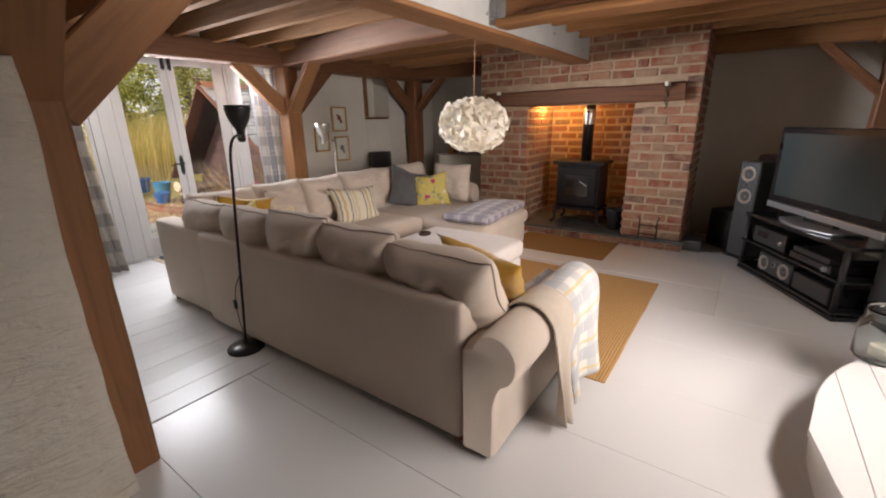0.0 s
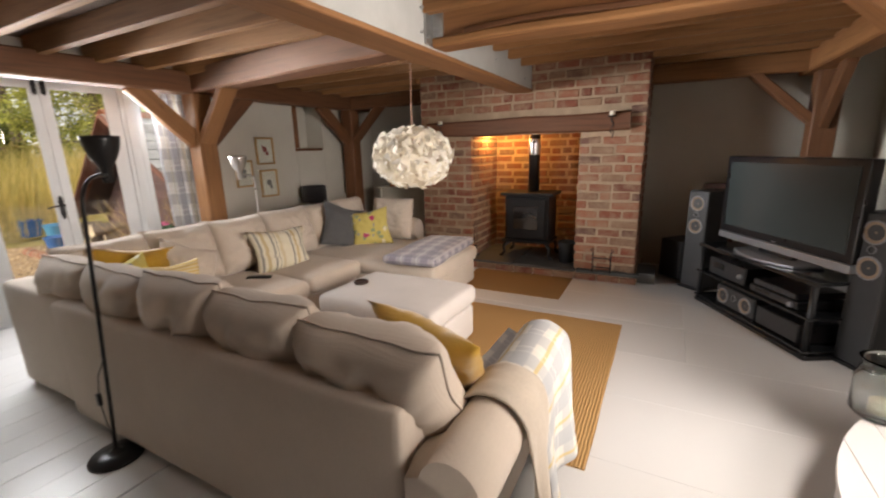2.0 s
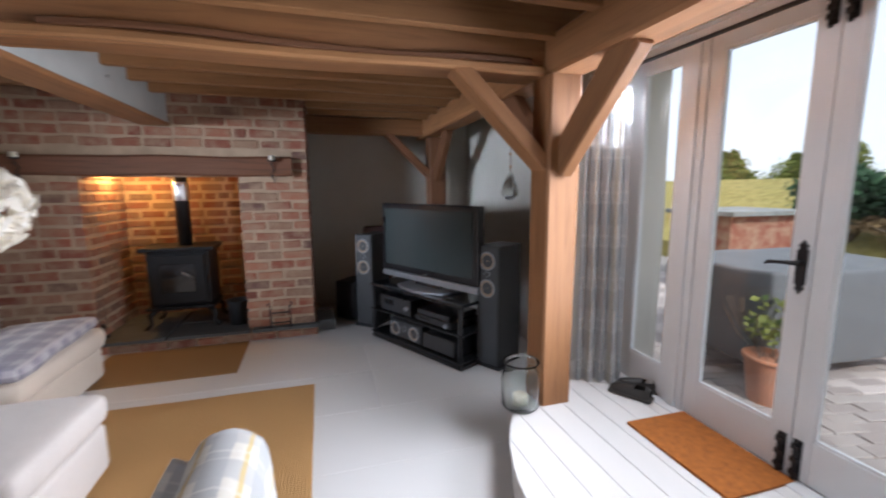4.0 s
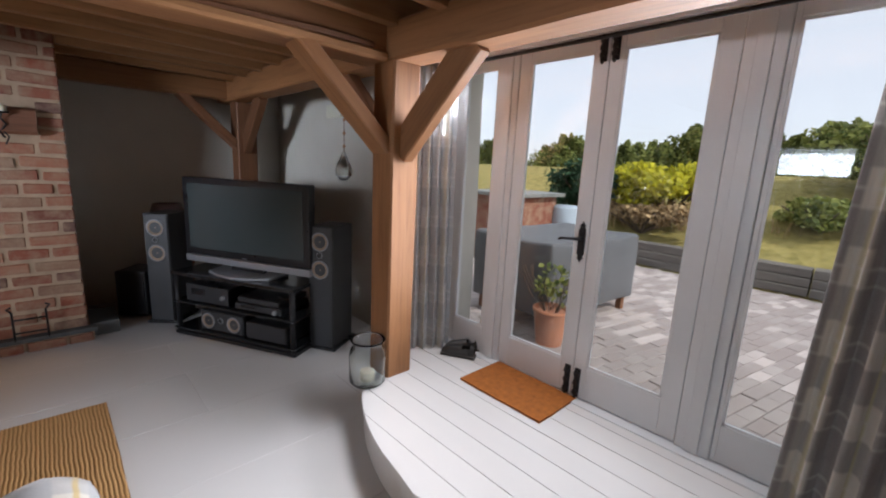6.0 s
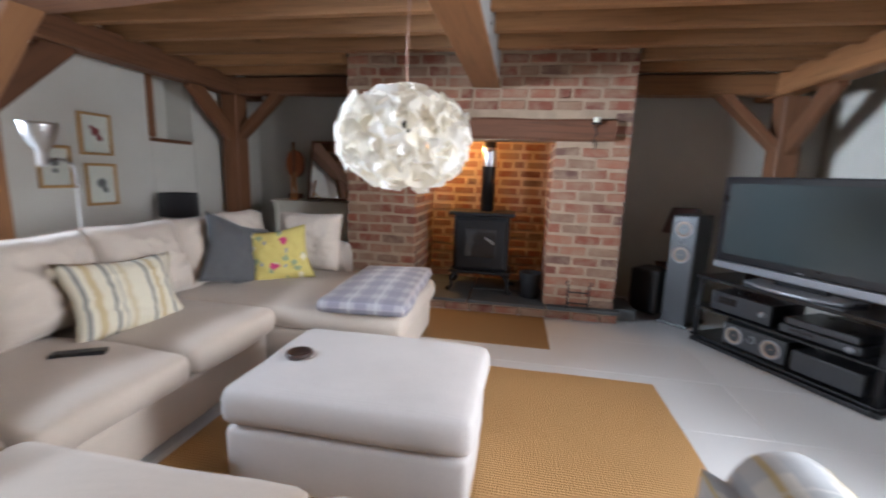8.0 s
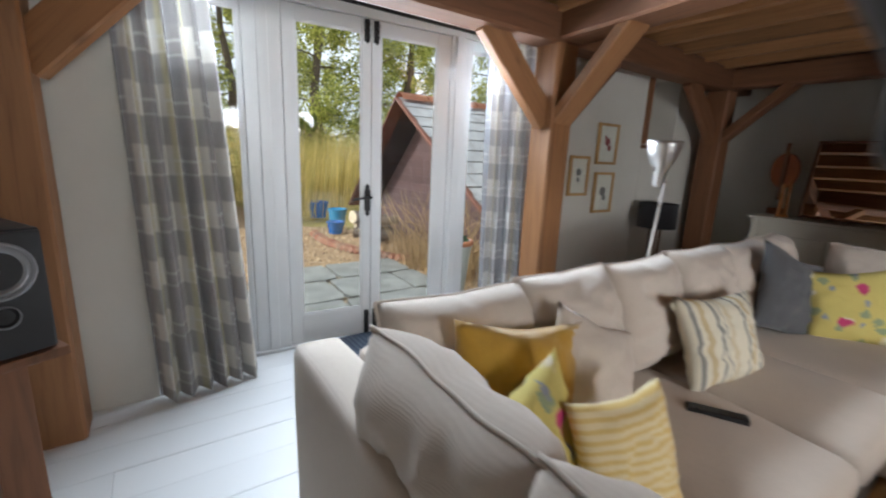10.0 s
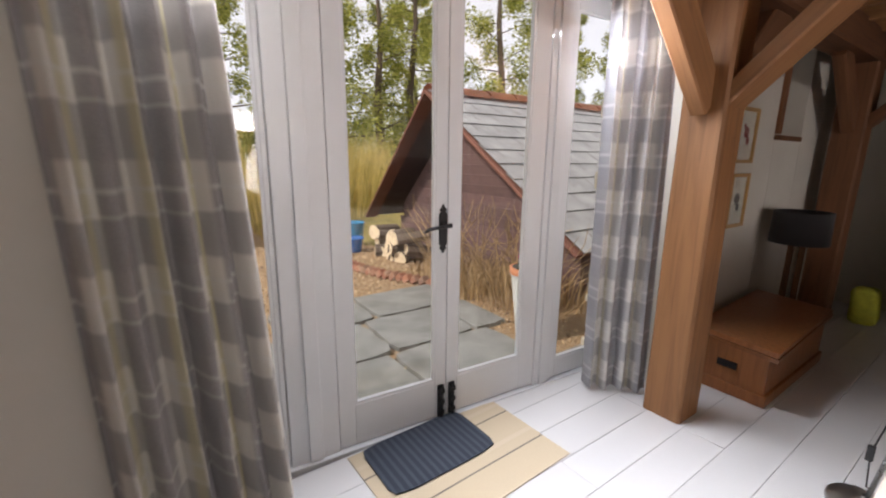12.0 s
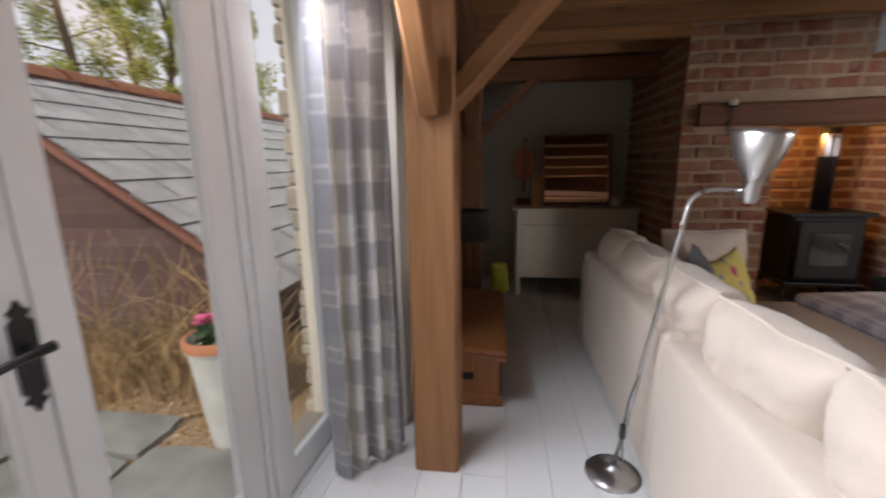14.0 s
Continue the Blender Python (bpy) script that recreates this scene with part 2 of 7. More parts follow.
def mat_ground(name, cols, scale, rough=0.95, relief=0.02):
    m, n, l, b = material(name)
    geo = n.new("ShaderNodeNewGeometry")
    p = geo.outputs["Position"]
    big = noise_tex(n, l, p, scale * 0.08, 4)
    sm = noise_tex(n, l, p, scale, 5, 0.7)
    vo = n.new("ShaderNodeTexVoronoi")
    vo.inputs["Scale"].default_value = scale * 1.6
    l.new(p, vo.inputs["Vector"])
    c = ramp(n, l, sm, [(0.25, cols[0]), (0.5, cols[1]), (0.75, cols[2])])
    c = mixc(n, l, mathn(n, l, 'MULTIPLY', big, 0.6), c, cols[1])
    sep = n.new("ShaderNodeSeparateColor")
    l.new(vo.outputs["Color"], sep.inputs[0])
    c = mixc(n, l, mathn(n, l, 'MULTIPLY', sep.outputs[0], 0.4), c, tone(cols[2], 1.2))
    l.new(c, b.inputs["Base Color"])
    b.inputs["Roughness"].default_value = rough
    b.inputs["Specular IOR Level"].default_value = 0.2
    bump(n, l, b, vo.outputs["Distance"], 0.8, relief)
    return m


def mat_leaf(name, a, bcol, trans=0.25):
    m, n, l, b = material(name)
    geo = n.new("ShaderNodeNewGeometry")
    c = ramp(n, l, geo.outputs["Random Per Island"], [(0.0, a), (0.6, bcol), (1.0, tone(bcol, 1.5))])
    l.new(c, b.inputs["Base Color"])
    b.inputs["Roughness"].default_value = 0.7
    b.inputs["Specular IOR Level"].default_value = 0.2
    out = n["Material Output"]
    tl, mx = n.new("ShaderNodeBsdfTranslucent"), n.new("ShaderNodeMixShader")
    l.new(c, tl.inputs["Color"])
    mx.inputs[0].default_value = trans
    l.new(b.outputs[0], mx.inputs[1])
    l.new(tl.outputs[0], mx.inputs[2])
    l.new(mx.outputs[0], out.inputs["Surface"])
    return m


OAK = mat_wood("oak_beam", (0.31, 0.142, 0.055), 0.62, 0.35)
# dark wood of small parts; on frame timbers the colour holds their shade
OAK_DARK_AND_SHADED = mat_wood("oak_dark_and_shaded", (0.185, 0.078, 0.034), 0.65, 0.4)
JOIST = mat_wood("joist_pine", (0.34, 0.165, 0.065), 0.7, 0.4)
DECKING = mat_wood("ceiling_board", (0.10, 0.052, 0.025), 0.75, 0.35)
MANTEL = mat_wood("mantel_oak", (0.17, 0.070, 0.035), 0.7, 0.55, 0.8)
TRUNK_WOOD = mat_wood("trunk_pine", (0.30, 0.115, 0.04), 0.35, 0.4, 1.4)
PLASTER = mat_plain("plaster_wall", (0.60, 0.575, 0.515), 0.9, 0, 0.08, 1.4, 0.25, 22)
def mat_limewash():
    """Thick brushed limewash over rough stone."""
    m, n, l, b = material("limewashed_stone")
    v = coords(n, l, (9, 9, 30), False)
    g = noise_tex(n, l, v, 1.0, 5, 0.6, 0.9)
    v2 = noise_tex(n, l, coords(n, l, (1, 1, 1), False), 5, 4)
    c = ramp(n, l, v2, [(0.3, (0.70, 0.655, 0.56)), (0.7, (0.80, 0.765, 0.68))])
    l.new(c, b.inputs["Base Color"])
    b.inputs["Roughness"].default_value = 0.93
    bump(n, l, b, mathn(n, l, 'ADD', g, mathn(n, l, 'MULTIPLY', v2, 0.6)), 0.9, 0.03)
    return m


STONE_WHITE = mat_limewash()
WHITE_PAINT = mat_plain("white_joinery_paint", (0.70, 0.72, 0.74), 0.35, 0, 0.05, 3, 0.06, 40)
STEEL_PAINT = mat_plain("grey_painted_steel", (0.43, 0.44, 0.43), 0.45, 0, 0.12, 5, 0.15, 50)
STEEL = mat_plain("galvanised_steel", (0.50, 0.52, 0.53), 0.35, 0.9, 0.2, 20, 0.1, 80)
BLACK_IRON = mat_plain("black_iron", (0.018, 0.018, 0.02), 0.45, 0.4, 0.3, 12, 0.2, 60)
BLACK_PLASTIC = mat_plain("black_plastic", (0.012, 0.012, 0.014), 0.3, 0, 0.2, 8, 0.03, 90)
SPEAKER_VINYL = mat_plain("speaker_vinyl", (0.024, 0.025, 0.028), 0.45, 0, 0.2, 10, 0.1, 120)
GREY_BAFFLE = mat_plain("grey_baffle", (0.052, 0.054, 0.058), 0.4, 0.3, 0.1, 8, 0.04, 100)
CONE = mat_plain("speaker_cone", (0.35, 0.26, 0.19), 0.5, 0.2, 0.15, 30, 0.05, 100)
SILVER = mat_plain("brushed_silver", (0.62, 0.62, 0.62), 0.30, 1.0, 0.02, 12, 0.0, 150)
SILVER_PLASTIC = mat_plain("silver_plastic", (0.30, 0.31, 0.33), 0.35, 0.5, 0.05, 8, 0.02, 90)
# panel grey, lifted to teal-grey to hold the room's reflection in the colour
SCREEN = mat_plain("screen_glass", (0.045, 0.058, 0.06), 0.16, 0, 0.05, 2, 0.0, 60, 0.7)
SOFA = mat_fabric("sofa_linen", (0.60, 0.515, 0.435), 0.08)
OTTO = mat_fabric("ottoman_linen", (0.63, 0.585, 0.56), 0.08)
BRICK = mat_brick("brick")
BRICK_IN = mat_brick("brick_inner", 0.55)
MORTAR = mat_plain("lime_mortar", (0.44, 0.325, 0.225), 0.95, 0, 0.2, 8, 0.7, 40)
SLATE = mat_plain("slate", (0.10, 0.105, 0.105), 0.6, 0, 0.3, 5, 0.4, 25)
FLOOR_WHITE = mat_boards("white_boards", (0.72, 0.72, 0.72), 0.17)
FLOOR_STEP = mat_boards("white_step_boards", (0.76, 0.75, 0.74), 0.14)
GAP = mat_plain("board_gap", (0.26, 0.235, 0.21), 0.9, 0, 0.2, 8, 0.2)
PANE = mat_pane("window_pane")
JAR_GLASS = mat_glass("jar_glass", 0.02, (0.93, 0.97, 0.96))


# ---- building helpers ----
def box(bm, x0, x1, y0, y1, z0, z1, m=None):
    vs = [bm.verts.new((x, y, z)) for z in (z0, z1) for y in (y0, y1) for x in (x0, x1)]
    if m is not None:
        for v in vs:
            v.co = m @ v.co
    for f in ((0, 2, 3, 1), (4, 5, 7, 6), (0, 1, 5, 4), (2, 6, 7, 3), (0, 4, 6, 2), (1, 3, 7, 5)):
        bm.faces.new([vs[i] for i in f])
    return vs


def bevelled(bm, w=0.006, seg=2):
    bmesh.ops.bevel(bm, geom=list(bm.edges), offset=w, segments=seg, profile=0.6, affect='EDGES')
    return bm


def finish(name, bm, mat, parent=None, label="", smooth=False, m=None):
    me = bpy.data.meshes.new(name)
    bmesh.ops.recalc_face_normals(bm, faces=bm.faces)
    bm.to_mesh(me)
    bm.free()
    if mat is not None:
        me.materials.append(mat)
    if smooth:
        me.polygons.foreach_set("use_smooth", [True] * len(me.polygons))
    ob = new(name, me)
    if m is not None:
        ob.matrix_basis = m
    if parent is not None:
        ob.parent = parent
    if label:
        tagged(ob, label=label)
    return ob


def part(name, bm, mat, parent, label="", smooth=False, m=None):
    return finish(name, bm, mat, parent, label, smooth, m)


def thing(name, label, category, at=(0, 0, 0), turn=0, group="", kind=""):
    e = new(name)
    e.matrix_basis = pose(*at, 0, 0, turn)
    e.empty_display_size = 0.1
    return tagged(e, label, category, group, kind)


def boxpart(name, dims, mat, parent, bev=0.006, label="", m=None, smooth=False):
    bm = bmesh.new()
    box(bm, *dims)
    if bev:
        bevelled(bm, bev)
    return part(name, bm, mat, parent, label, smooth, m)


def tube(bm, pts, r, seg=10, closed_ends=True):
    """A round bar swept along points; r may be a list."""
    pts = [Vector(p) for p in pts]
    rs = r if isinstance(r, (list, tuple)) else [r] * len(pts)
    rings, ref = [], None
    for i, p in enumerate(pts):
        d = (pts[min(i + 1, len(pts) - 1)] - pts[max(i - 1, 0)]).normalized()
        if ref is None:
            ref = d.orthogonal().normalized()
        ref = (ref - d * ref.dot(d)).normalized()
        s = d.cross(ref)
        rings.append([bm.verts.new(p + rs[i] * (math.cos(a) * ref + math.sin(a) * s))
                      for a in (2 * math.pi * k / seg for k in range(seg))])
    for a, b in zip(rings, rings[1:]):
        for k in range(seg):
            bm.faces.new((a[k], a[(k + 1) % seg], b[(k + 1) % seg], b[k]))
    if closed_ends:
        bm.faces.new(rings[0][::-1])
        bm.faces.new(rings[-1])


def lathe(bm, profile, seg=24, m=None, cap=False):
    """Turns (radius, height) pairs round z."""
    rings = []
    for r, z in profile:
        ring = [Vector((r * math.cos(2 * math.pi * k / seg), r * math.sin(2 * math.pi * k / seg), z)) for k in range(seg)]
        rings.append([bm.verts.new(m @ v if m is not None else v) for v in ring])
    for a, b in zip(rings, rings[1:]):
        for k in range(seg):
            bm.faces.new((a[k], a[(k + 1) % seg], b[(k + 1) % seg], b[k]))
    if cap:
        bm.faces.new(rings[0][::-1])
        bm.faces.new(rings[-1])


def axis_pose(p0, p1, roll=0.0):
    """A pose whose z runs from p0 to p1."""
    p0, p1 = Vector(p0), Vector(p1)
    d = p1 - p0
    q = d.to_track_quat('Z', 'Y')
    return Matrix.Translation(p0) @ q.to_matrix().to_4x4() @ pose(0, 0, 0, 0, 0, roll), d.length


def timber(name, p0, p1, w, d, mat, parent=None, rough=0.006, cham=0.012, roll=0.0, seg=0.25, arch=0.0, label=""):
    """A hewn timber from p0 to p1, w by d across, with worn arrises; arch bows it sideways."""
    m, length = axis_pose(p0, p1, roll)
    bm = bmesh.new()
    nseg = max(2, int(length / seg))
    sec = []
    for sx, sy in ((1, 1), (-1, 1), (-1, -1), (1, -1)):
        a, b = (sx * (w / 2), sy * (d / 2 - cham)), (sx * (w / 2 - cham), sy * (d / 2))
        sec += [a, b] if sx * sy > 0 else [b, a]
    rings = []
    off = Vector(p0) * 1.7
    for i in range(nseg + 1):
        z = length * i / nseg
        ring = []
        for x, y in sec:
            k = noise.noise_vector(Vector((x * 4, y * 4, z * 1.6)) + off) * rough
            ring.append(bm.verts.new((x + k.x + arch * math.sin(math.pi * i / nseg), y + k.y, z)))
        rings.append(ring)
    for a, b in zip(rings, rings[1:]):
        for k in range(8):
            bm.faces.new((a[k], a[(k + 1) % 8], b[(k + 1) % 8], b[k]))
    bm.faces.new(rings[0][::-1])
    bm.faces.new(rings[-1])
    return finish(name, bm, mat, parent, label, False, m)


def pillow(bm, w, h, t, seed=0, wrinkle=0.012, n=18, power=2.6, m=None, pinch=0.0):
    """A stuffed cushion w by h and t thick, standing in its own xz plane, with creases and pinched corners."""
    uvl = bm.loops.layers.uv.verify()
    grid = {}
    for side in (1, -1):
        for i in range(n + 1):
            for j in range(n + 1):
                u, v = 2 * i / n - 1, 2 * j / n - 1
                edge = i in (0, n) or j in (0, n)
                if edge and side < 0:
                    grid[side, i, j] = grid[1, i, j]
                    continue
                f = max(0.0, (1 - abs(u) ** power)) ** 0.55 * max(0.0, (1 - abs(v) ** power)) ** 0.55
                k = noise.noise(Vector((u * 1.7 + seed * 3.1, v * 1.7, side * 2.0 + seed)))
                cr = 0.5 - 2.2 * abs(noise.noise(Vector((u * 2.6 + v * 1.6 + seed, v * 3.2 - u * 1.1, side + seed * 1.3)))) + 0.4 * noise.noise(Vector((u * 9, v * 7, seed)))
                rad = 1 - pinch * (abs(u * v)) ** 2 * -0.10 - 0.05 * (1 - abs(u)) * abs(v) - 0.05 * (1 - abs(v)) * abs(u)
                co = Vector((u * w / 2 * rad, side * (t / 2 * f * (1 + 0.25 * k) + wrinkle * cr * f), v * h / 2 * rad))
                if edge:
                    co.y += wrinkle * 1.5 * k
                grid[side, i, j] = bm.verts.new(m @ co if m is not None else co)
    for side in (1, -1):
        for i in range(n):
            for j in range(n):
                q = [(i, j), (i + 1, j), (i + 1, j + 1), (i, j + 1)]
                if side > 0:
                    q = q[::-1]
                try:
                    f = bm.faces.new([grid[side, a, b] for a, b in q])
                except ValueError:
                    continue
                for lp, (a, b) in zip(f.loops, q):
                    lp[uvl].uv = (a / n * w, b / n * h)
    rim = [(i, 0) for i in range(n)] + [(n, j) for j in range(n)] + [(n - i, n) for i in range(n)] + [(0, n - j) for j in range(n)]
    return [grid[1, i, j].co.copy() for i, j in rim]


def softbox(bm, x0, x1, y0, y1, z0, z1, r=0.05, seed=0, wob=0.008, crown=0.0, n=10):
    """An upholstered block: a box with round edges, a crowned top and slack cloth."""
    cx, cy, cz = (x0 + x1) / 2, (y0 + y1) / 2, (z0 + z1) / 2
    hx, hy, hz = (x1 - x0) / 2, (y1 - y0) / 2, (z1 - z0) / 2
    uvl = bm.loops.layers.uv.verify()
    cache = {}

    def axis_values(h):
        k = max(2, min(n, int(2 * h / 0.12)))
        inner = [-(h - r) + 2 * (h - r) * i / k for i in range(k + 1)]
        return [-h, -(h - r * 0.3)] + inner + [h - r * 0.3, h]

    def vert(p):
        key = tuple(round(c, 5) for c in p)
        if key not in cache:
            q = Vector(p)
            core = Vector((max(-hx + r, min(hx - r, q.x)), max(-hy + r, min(hy - r, q.y)), max(-hz + r, min(hz - r, q.z))))
            d = q - core
            if d.length > 1e-9:
                q = core + d.normalized() * min(r, max(abs(d.x), abs(d.y), abs(d.z)))
            if crown and q.z > 0:
                q.z += crown * (1 - (q.x / hx) ** 2) * (1 - (q.y / hy) ** 2)
            w = Vector((cx, cy, cz)) + q
            k = noise.noise_vector(w * 3.2 + Vector((seed, seed * 2, 0))) * wob
            cache[key] = bm.verts.new(w + k)
        return cache[key]
    ax, ay, az = axis_values(hx), axis_values(hy), axis_values(hz)
    for a, b, c, h, swap in ((ax, ay, 2, hz, 0), (ax, az, 1, hy, 1), (ay, az, 0, hx, 2)):
        for s in (-h, h):
            for i in range(len(a) - 1):
                for j in range(len(b) - 1):
                    quad = []
                    for u, v in ((a[i], b[j]), (a[i + 1], b[j]), (a[i + 1], b[j + 1]), (a[i], b[j + 1])):
                        p = [0, 0, 0]
                        p[c] = s
                        p[(0 if c else 1)] = u
                        p[(2 if c != 2 else 1)] = v
                        quad.append(vert(p))
                    if len(set(quad)) == 4:
                        try:
                            f = bm.faces.new(quad)
                        except ValueError:
                            continue
                        for lp in f.loops:
                            co = lp.vert.co
                            lp[uvl].uv = (co.x, co.y) if c == 2 else ((co.x, co.z) if c == 1 else (co.y, co.z))


# ---- structure: floor, walls, ceiling ----
XL, XR = -5.35, 0.95          # inner faces of the long walls
XDL, XDR = -5.81, 1.03        # planes of the two door screens
YB, YF = 6.85, -2.6           # far and near walls
ZC = 2.36                     # underside of the ceiling boards
STEP = 0.195                  # height of the round step


def slab(name, dims, mat, bev=0.0, label="", cat=""):
    bm = bmesh.new()
    box(bm, *dims)
    if bev:
        bevelled(bm, bev)
    return tagged(finish(name, bm, mat), label, cat, kind="structure")


floor = slab("floor", (XDL - 0.15, XDR + 0.1, YF - 0.3, YB + 0.3, -0.12, -0.022), GAP, label="white painted wooden floor boards", cat="floor")
ceiling_bm = bmesh.new()
yy = YF
k = 0
while yy < YB:
    w = 0.145
    dz = 0.004 * math.sin(k * 2.3)
    box(ceiling_bm, XL - 0.4, XR + 0.3, yy + 0.003, yy + w - 0.003, ZC + dz, ZC + 0.03 + dz)
    yy += w
    k += 1
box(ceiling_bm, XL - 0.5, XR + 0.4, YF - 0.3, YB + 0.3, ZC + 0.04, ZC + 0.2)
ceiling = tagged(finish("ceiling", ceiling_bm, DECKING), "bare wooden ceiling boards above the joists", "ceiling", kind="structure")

# long wall with the garden doors (x low side)
wl = thing("wall_west", "plastered pale grey-cream stone wall with a deep door opening", "wall", kind="structure")


def wallpart(dims, parent, mat=PLASTER, name="plaster", seg=0.35, amp=0.012):
    """A wall block whose faces are slightly uneven."""
    bm = bmesh.new()
    box(bm, *dims)
    for a, b, ax in ((dims[0], dims[1], 0), (dims[2], dims[3], 1), (dims[4], dims[5], 2)):
        cuts = int((b - a) / seg)
        for i in range(1, cuts):
            co = [0, 0, 0]
            no = [0, 0, 0]
            co[ax], no[ax] = a + (b - a) * i / cuts, 1
            bmesh.ops.bisect_plane(bm, geom=bm.verts[:] + bm.edges[:] + bm.faces[:], plane_co=co, plane_no=no)
    for v in bm.verts:
        kk = noise.noise_vector(v.co * 1.3) * amp
        v.co += Vector((kk.x, kk.y, 0))
    return part(name, bm, mat, parent, smooth=False)


D0, D1 = 1.36, 3.90            # door opening along y on the west side
wallpart((XL - 0.55, XL - 0.21, YF, D0, -0.02, ZC + 0.02), wl)
NY0, NY1, NZ0, NZ1 = 5.17, 5.70, 1.49, 2.12
wallpart((XL - 0.36, XL, D1, NY0, -0.02, ZC + 0.02), wl)
wallpart((XL - 0.55, XL - 0.362, 4.0, NY0, -0.02, ZC + 0.02), wl)
wallpart((XL - 0.55, XL, NY1, YB + 0.3, -0.02, ZC + 0.02), wl)
wallpart((XL - 0.55, XL, NY0 + 0.004, NY1 - 0.004, -0.02, NZ0), wl)
wallpart((XL - 0.55, XL, NY0 + 0.004, NY1 - 0.004, NZ1, ZC + 0.02), wl)
wallpart((XL - 0.55, XL - 0.32, NY0 + 0.004, NY1 - 0.004, NZ0 + 0.004, NZ1 - 0.004), wl)
wallpart((XL - 0.55, XL, D0 + 0.004, D1 - 0.004, 2.2, ZC + 0.02), wl)
boxpart("niche_sill", (XL - 0.3, XL + 0.02, NY0 - 0.02, NY1 - 0.05, NZ0 - 0.03, NZ0 + 0.004), OAK_DARK_AND_SHADED, wl, 0.004, "dark oak sill")
boxpart("niche_post", (XL - 0.06, XL + 0.02, NY0 - 0.02, NY0 + 0.045, NZ0 + 0.01, NZ1 + 0.02), OAK_DARK_AND_SHADED, wl, 0.004)

# far wall
wb = thing("wall_north", "plastered pale grey-cream wall behind the chimney breast", "wall", kind="structure")
wallpart((XL - 0.5, -3.0, YB, YB + 0.3, -0.02, ZC + 0.02), wb)
wallpart((-1.62, XR + 0.4, 6.42, 6.75, -0.02, ZC + 0.02), wb)
# east wall with the terrace doors
E0, E1 = 1.12, 3.62
we = thing("wall_east", "plastered pale grey-cream wall beside the terrace doors", "wall", kind="structure")
wallpart((XR, XR + 0.5, E1, 6.42, -0.02, ZC + 0.02), we)
wallpart((XR, XR + 0.5, YF, E0, -0.02, ZC + 0.02), we)
wallpart((XR, XR + 0.5, E0 + 0.004, E1 - 0.004, 2.24, ZC + 0.02), we)
boxpart("vent", (XR - 0.02, XR + 0.01, 4.93, 5.2, 1.9, 2.02), mat_plain("cream_vent", (0.68, 0.66, 0.55), 0.5), we, 0.004, "cream plastic wall vent")
# near walls
ws = thing("wall_south", "white limewashed rough stone wall", "wall", kind="structure")
wallpart((XL - 0.5, XR + 0.5, YF - 0.3, YF, -0.02, ZC + 0.02), ws)

wn = thing("stone_pier", "rough limewashed rubble stone wall end beside an oak post", "wall", kind="structure")
bm = bmesh.new()
box(bm, XL, -2.36, 0.42, 0.78, -0.02, 1.66)
for ax, a, b, cnt in ((0, XL, -2.36, 16), (2, -0.02, 1.66, 26), (1, 0.42, 0.78, 6)):
    for i in range(1, cnt):
        co, no = [0, 0, 0], [0, 0, 0]
        co[ax], no[ax] = a + (b - a) * i / cnt, 1
        bmesh.ops.bisect_plane(bm, geom=bm.verts[:] + bm.edges[:] + bm.faces[:], plane_co=co, plane_no=no)
for v in bm.verts:
    v.co += noise.noise_vector(v.co * 4.0) * 0.02
part("stone", bm, STONE_WHITE, wn, smooth=True)
wallpart((XL, -2.45, 0.46, 0.72, 1.662, ZC + 0.02), wn, PLASTER, "plaster")

# ---- timber frame ----
frame_group = "oak frame"


def post(name, x0, x1, y0, y1, z0, z1, mat=OAK, label="square oak post with pegged joints"):
    o = timber(name, ((x0 + x1) / 2, (y0 + y1) / 2, z0), ((x0 + x1) / 2, (y0 + y1) / 2, z1), x1 - x0, y1 - y0, mat, rough=0.004)
    tagged(o, label, "post", frame_group, kind="structure")
    return o


PB = 2.04                      # underside of plates and ties
PT = 2.24
post("oak_post", -5.245, -5.05, 3.60, 3.80, 0, PB)
post("oak_post", -5.53, -5.33, 0.88, 1.09, 0, PB)
post("oak_post", 0.275, 0.468, 3.215, 3.41, STEP, PB)
# rear posts: same oak, the alcove shade put into the colour
post("oak_post", 0.36, 0.56, 6.02, 6.22, 0, PB, OAK_DARK_AND_SHADED)
post("oak_post", -5.26, -5.06, 6.02, 6.22, 0, PB, OAK_DARK_AND_SHADED)
post("oak_post", -2.68, -2.47, 0.70, 0.91, 0, PB)
post("oak_post", 0.275, 0.468, 0.80, 1.0, STEP * 0, PB)


def beam_between(name, p0, p1, w, d, mat=OAK, label="heavy oak beam", rough=0.008):
    o = timber(name, p0, p1, w, d, mat, rough=rough, cham=0.015)
    return tagged(o, label, "beam", frame_group, kind="structure")


ZB = (PB + PT) / 2
XPL, XPR = -5.15, 0.38
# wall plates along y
# darker plate and ties carry shade in their colour
beam_between("wall_plate", (XPL, YF, ZB), (XPL, 6.5, ZB), 0.2, 0.2, OAK_DARK_AND_SHADED, "oak wall plate over the garden doors, shade put into its colour")
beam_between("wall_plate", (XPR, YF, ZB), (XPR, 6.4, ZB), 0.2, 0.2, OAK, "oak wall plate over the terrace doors")
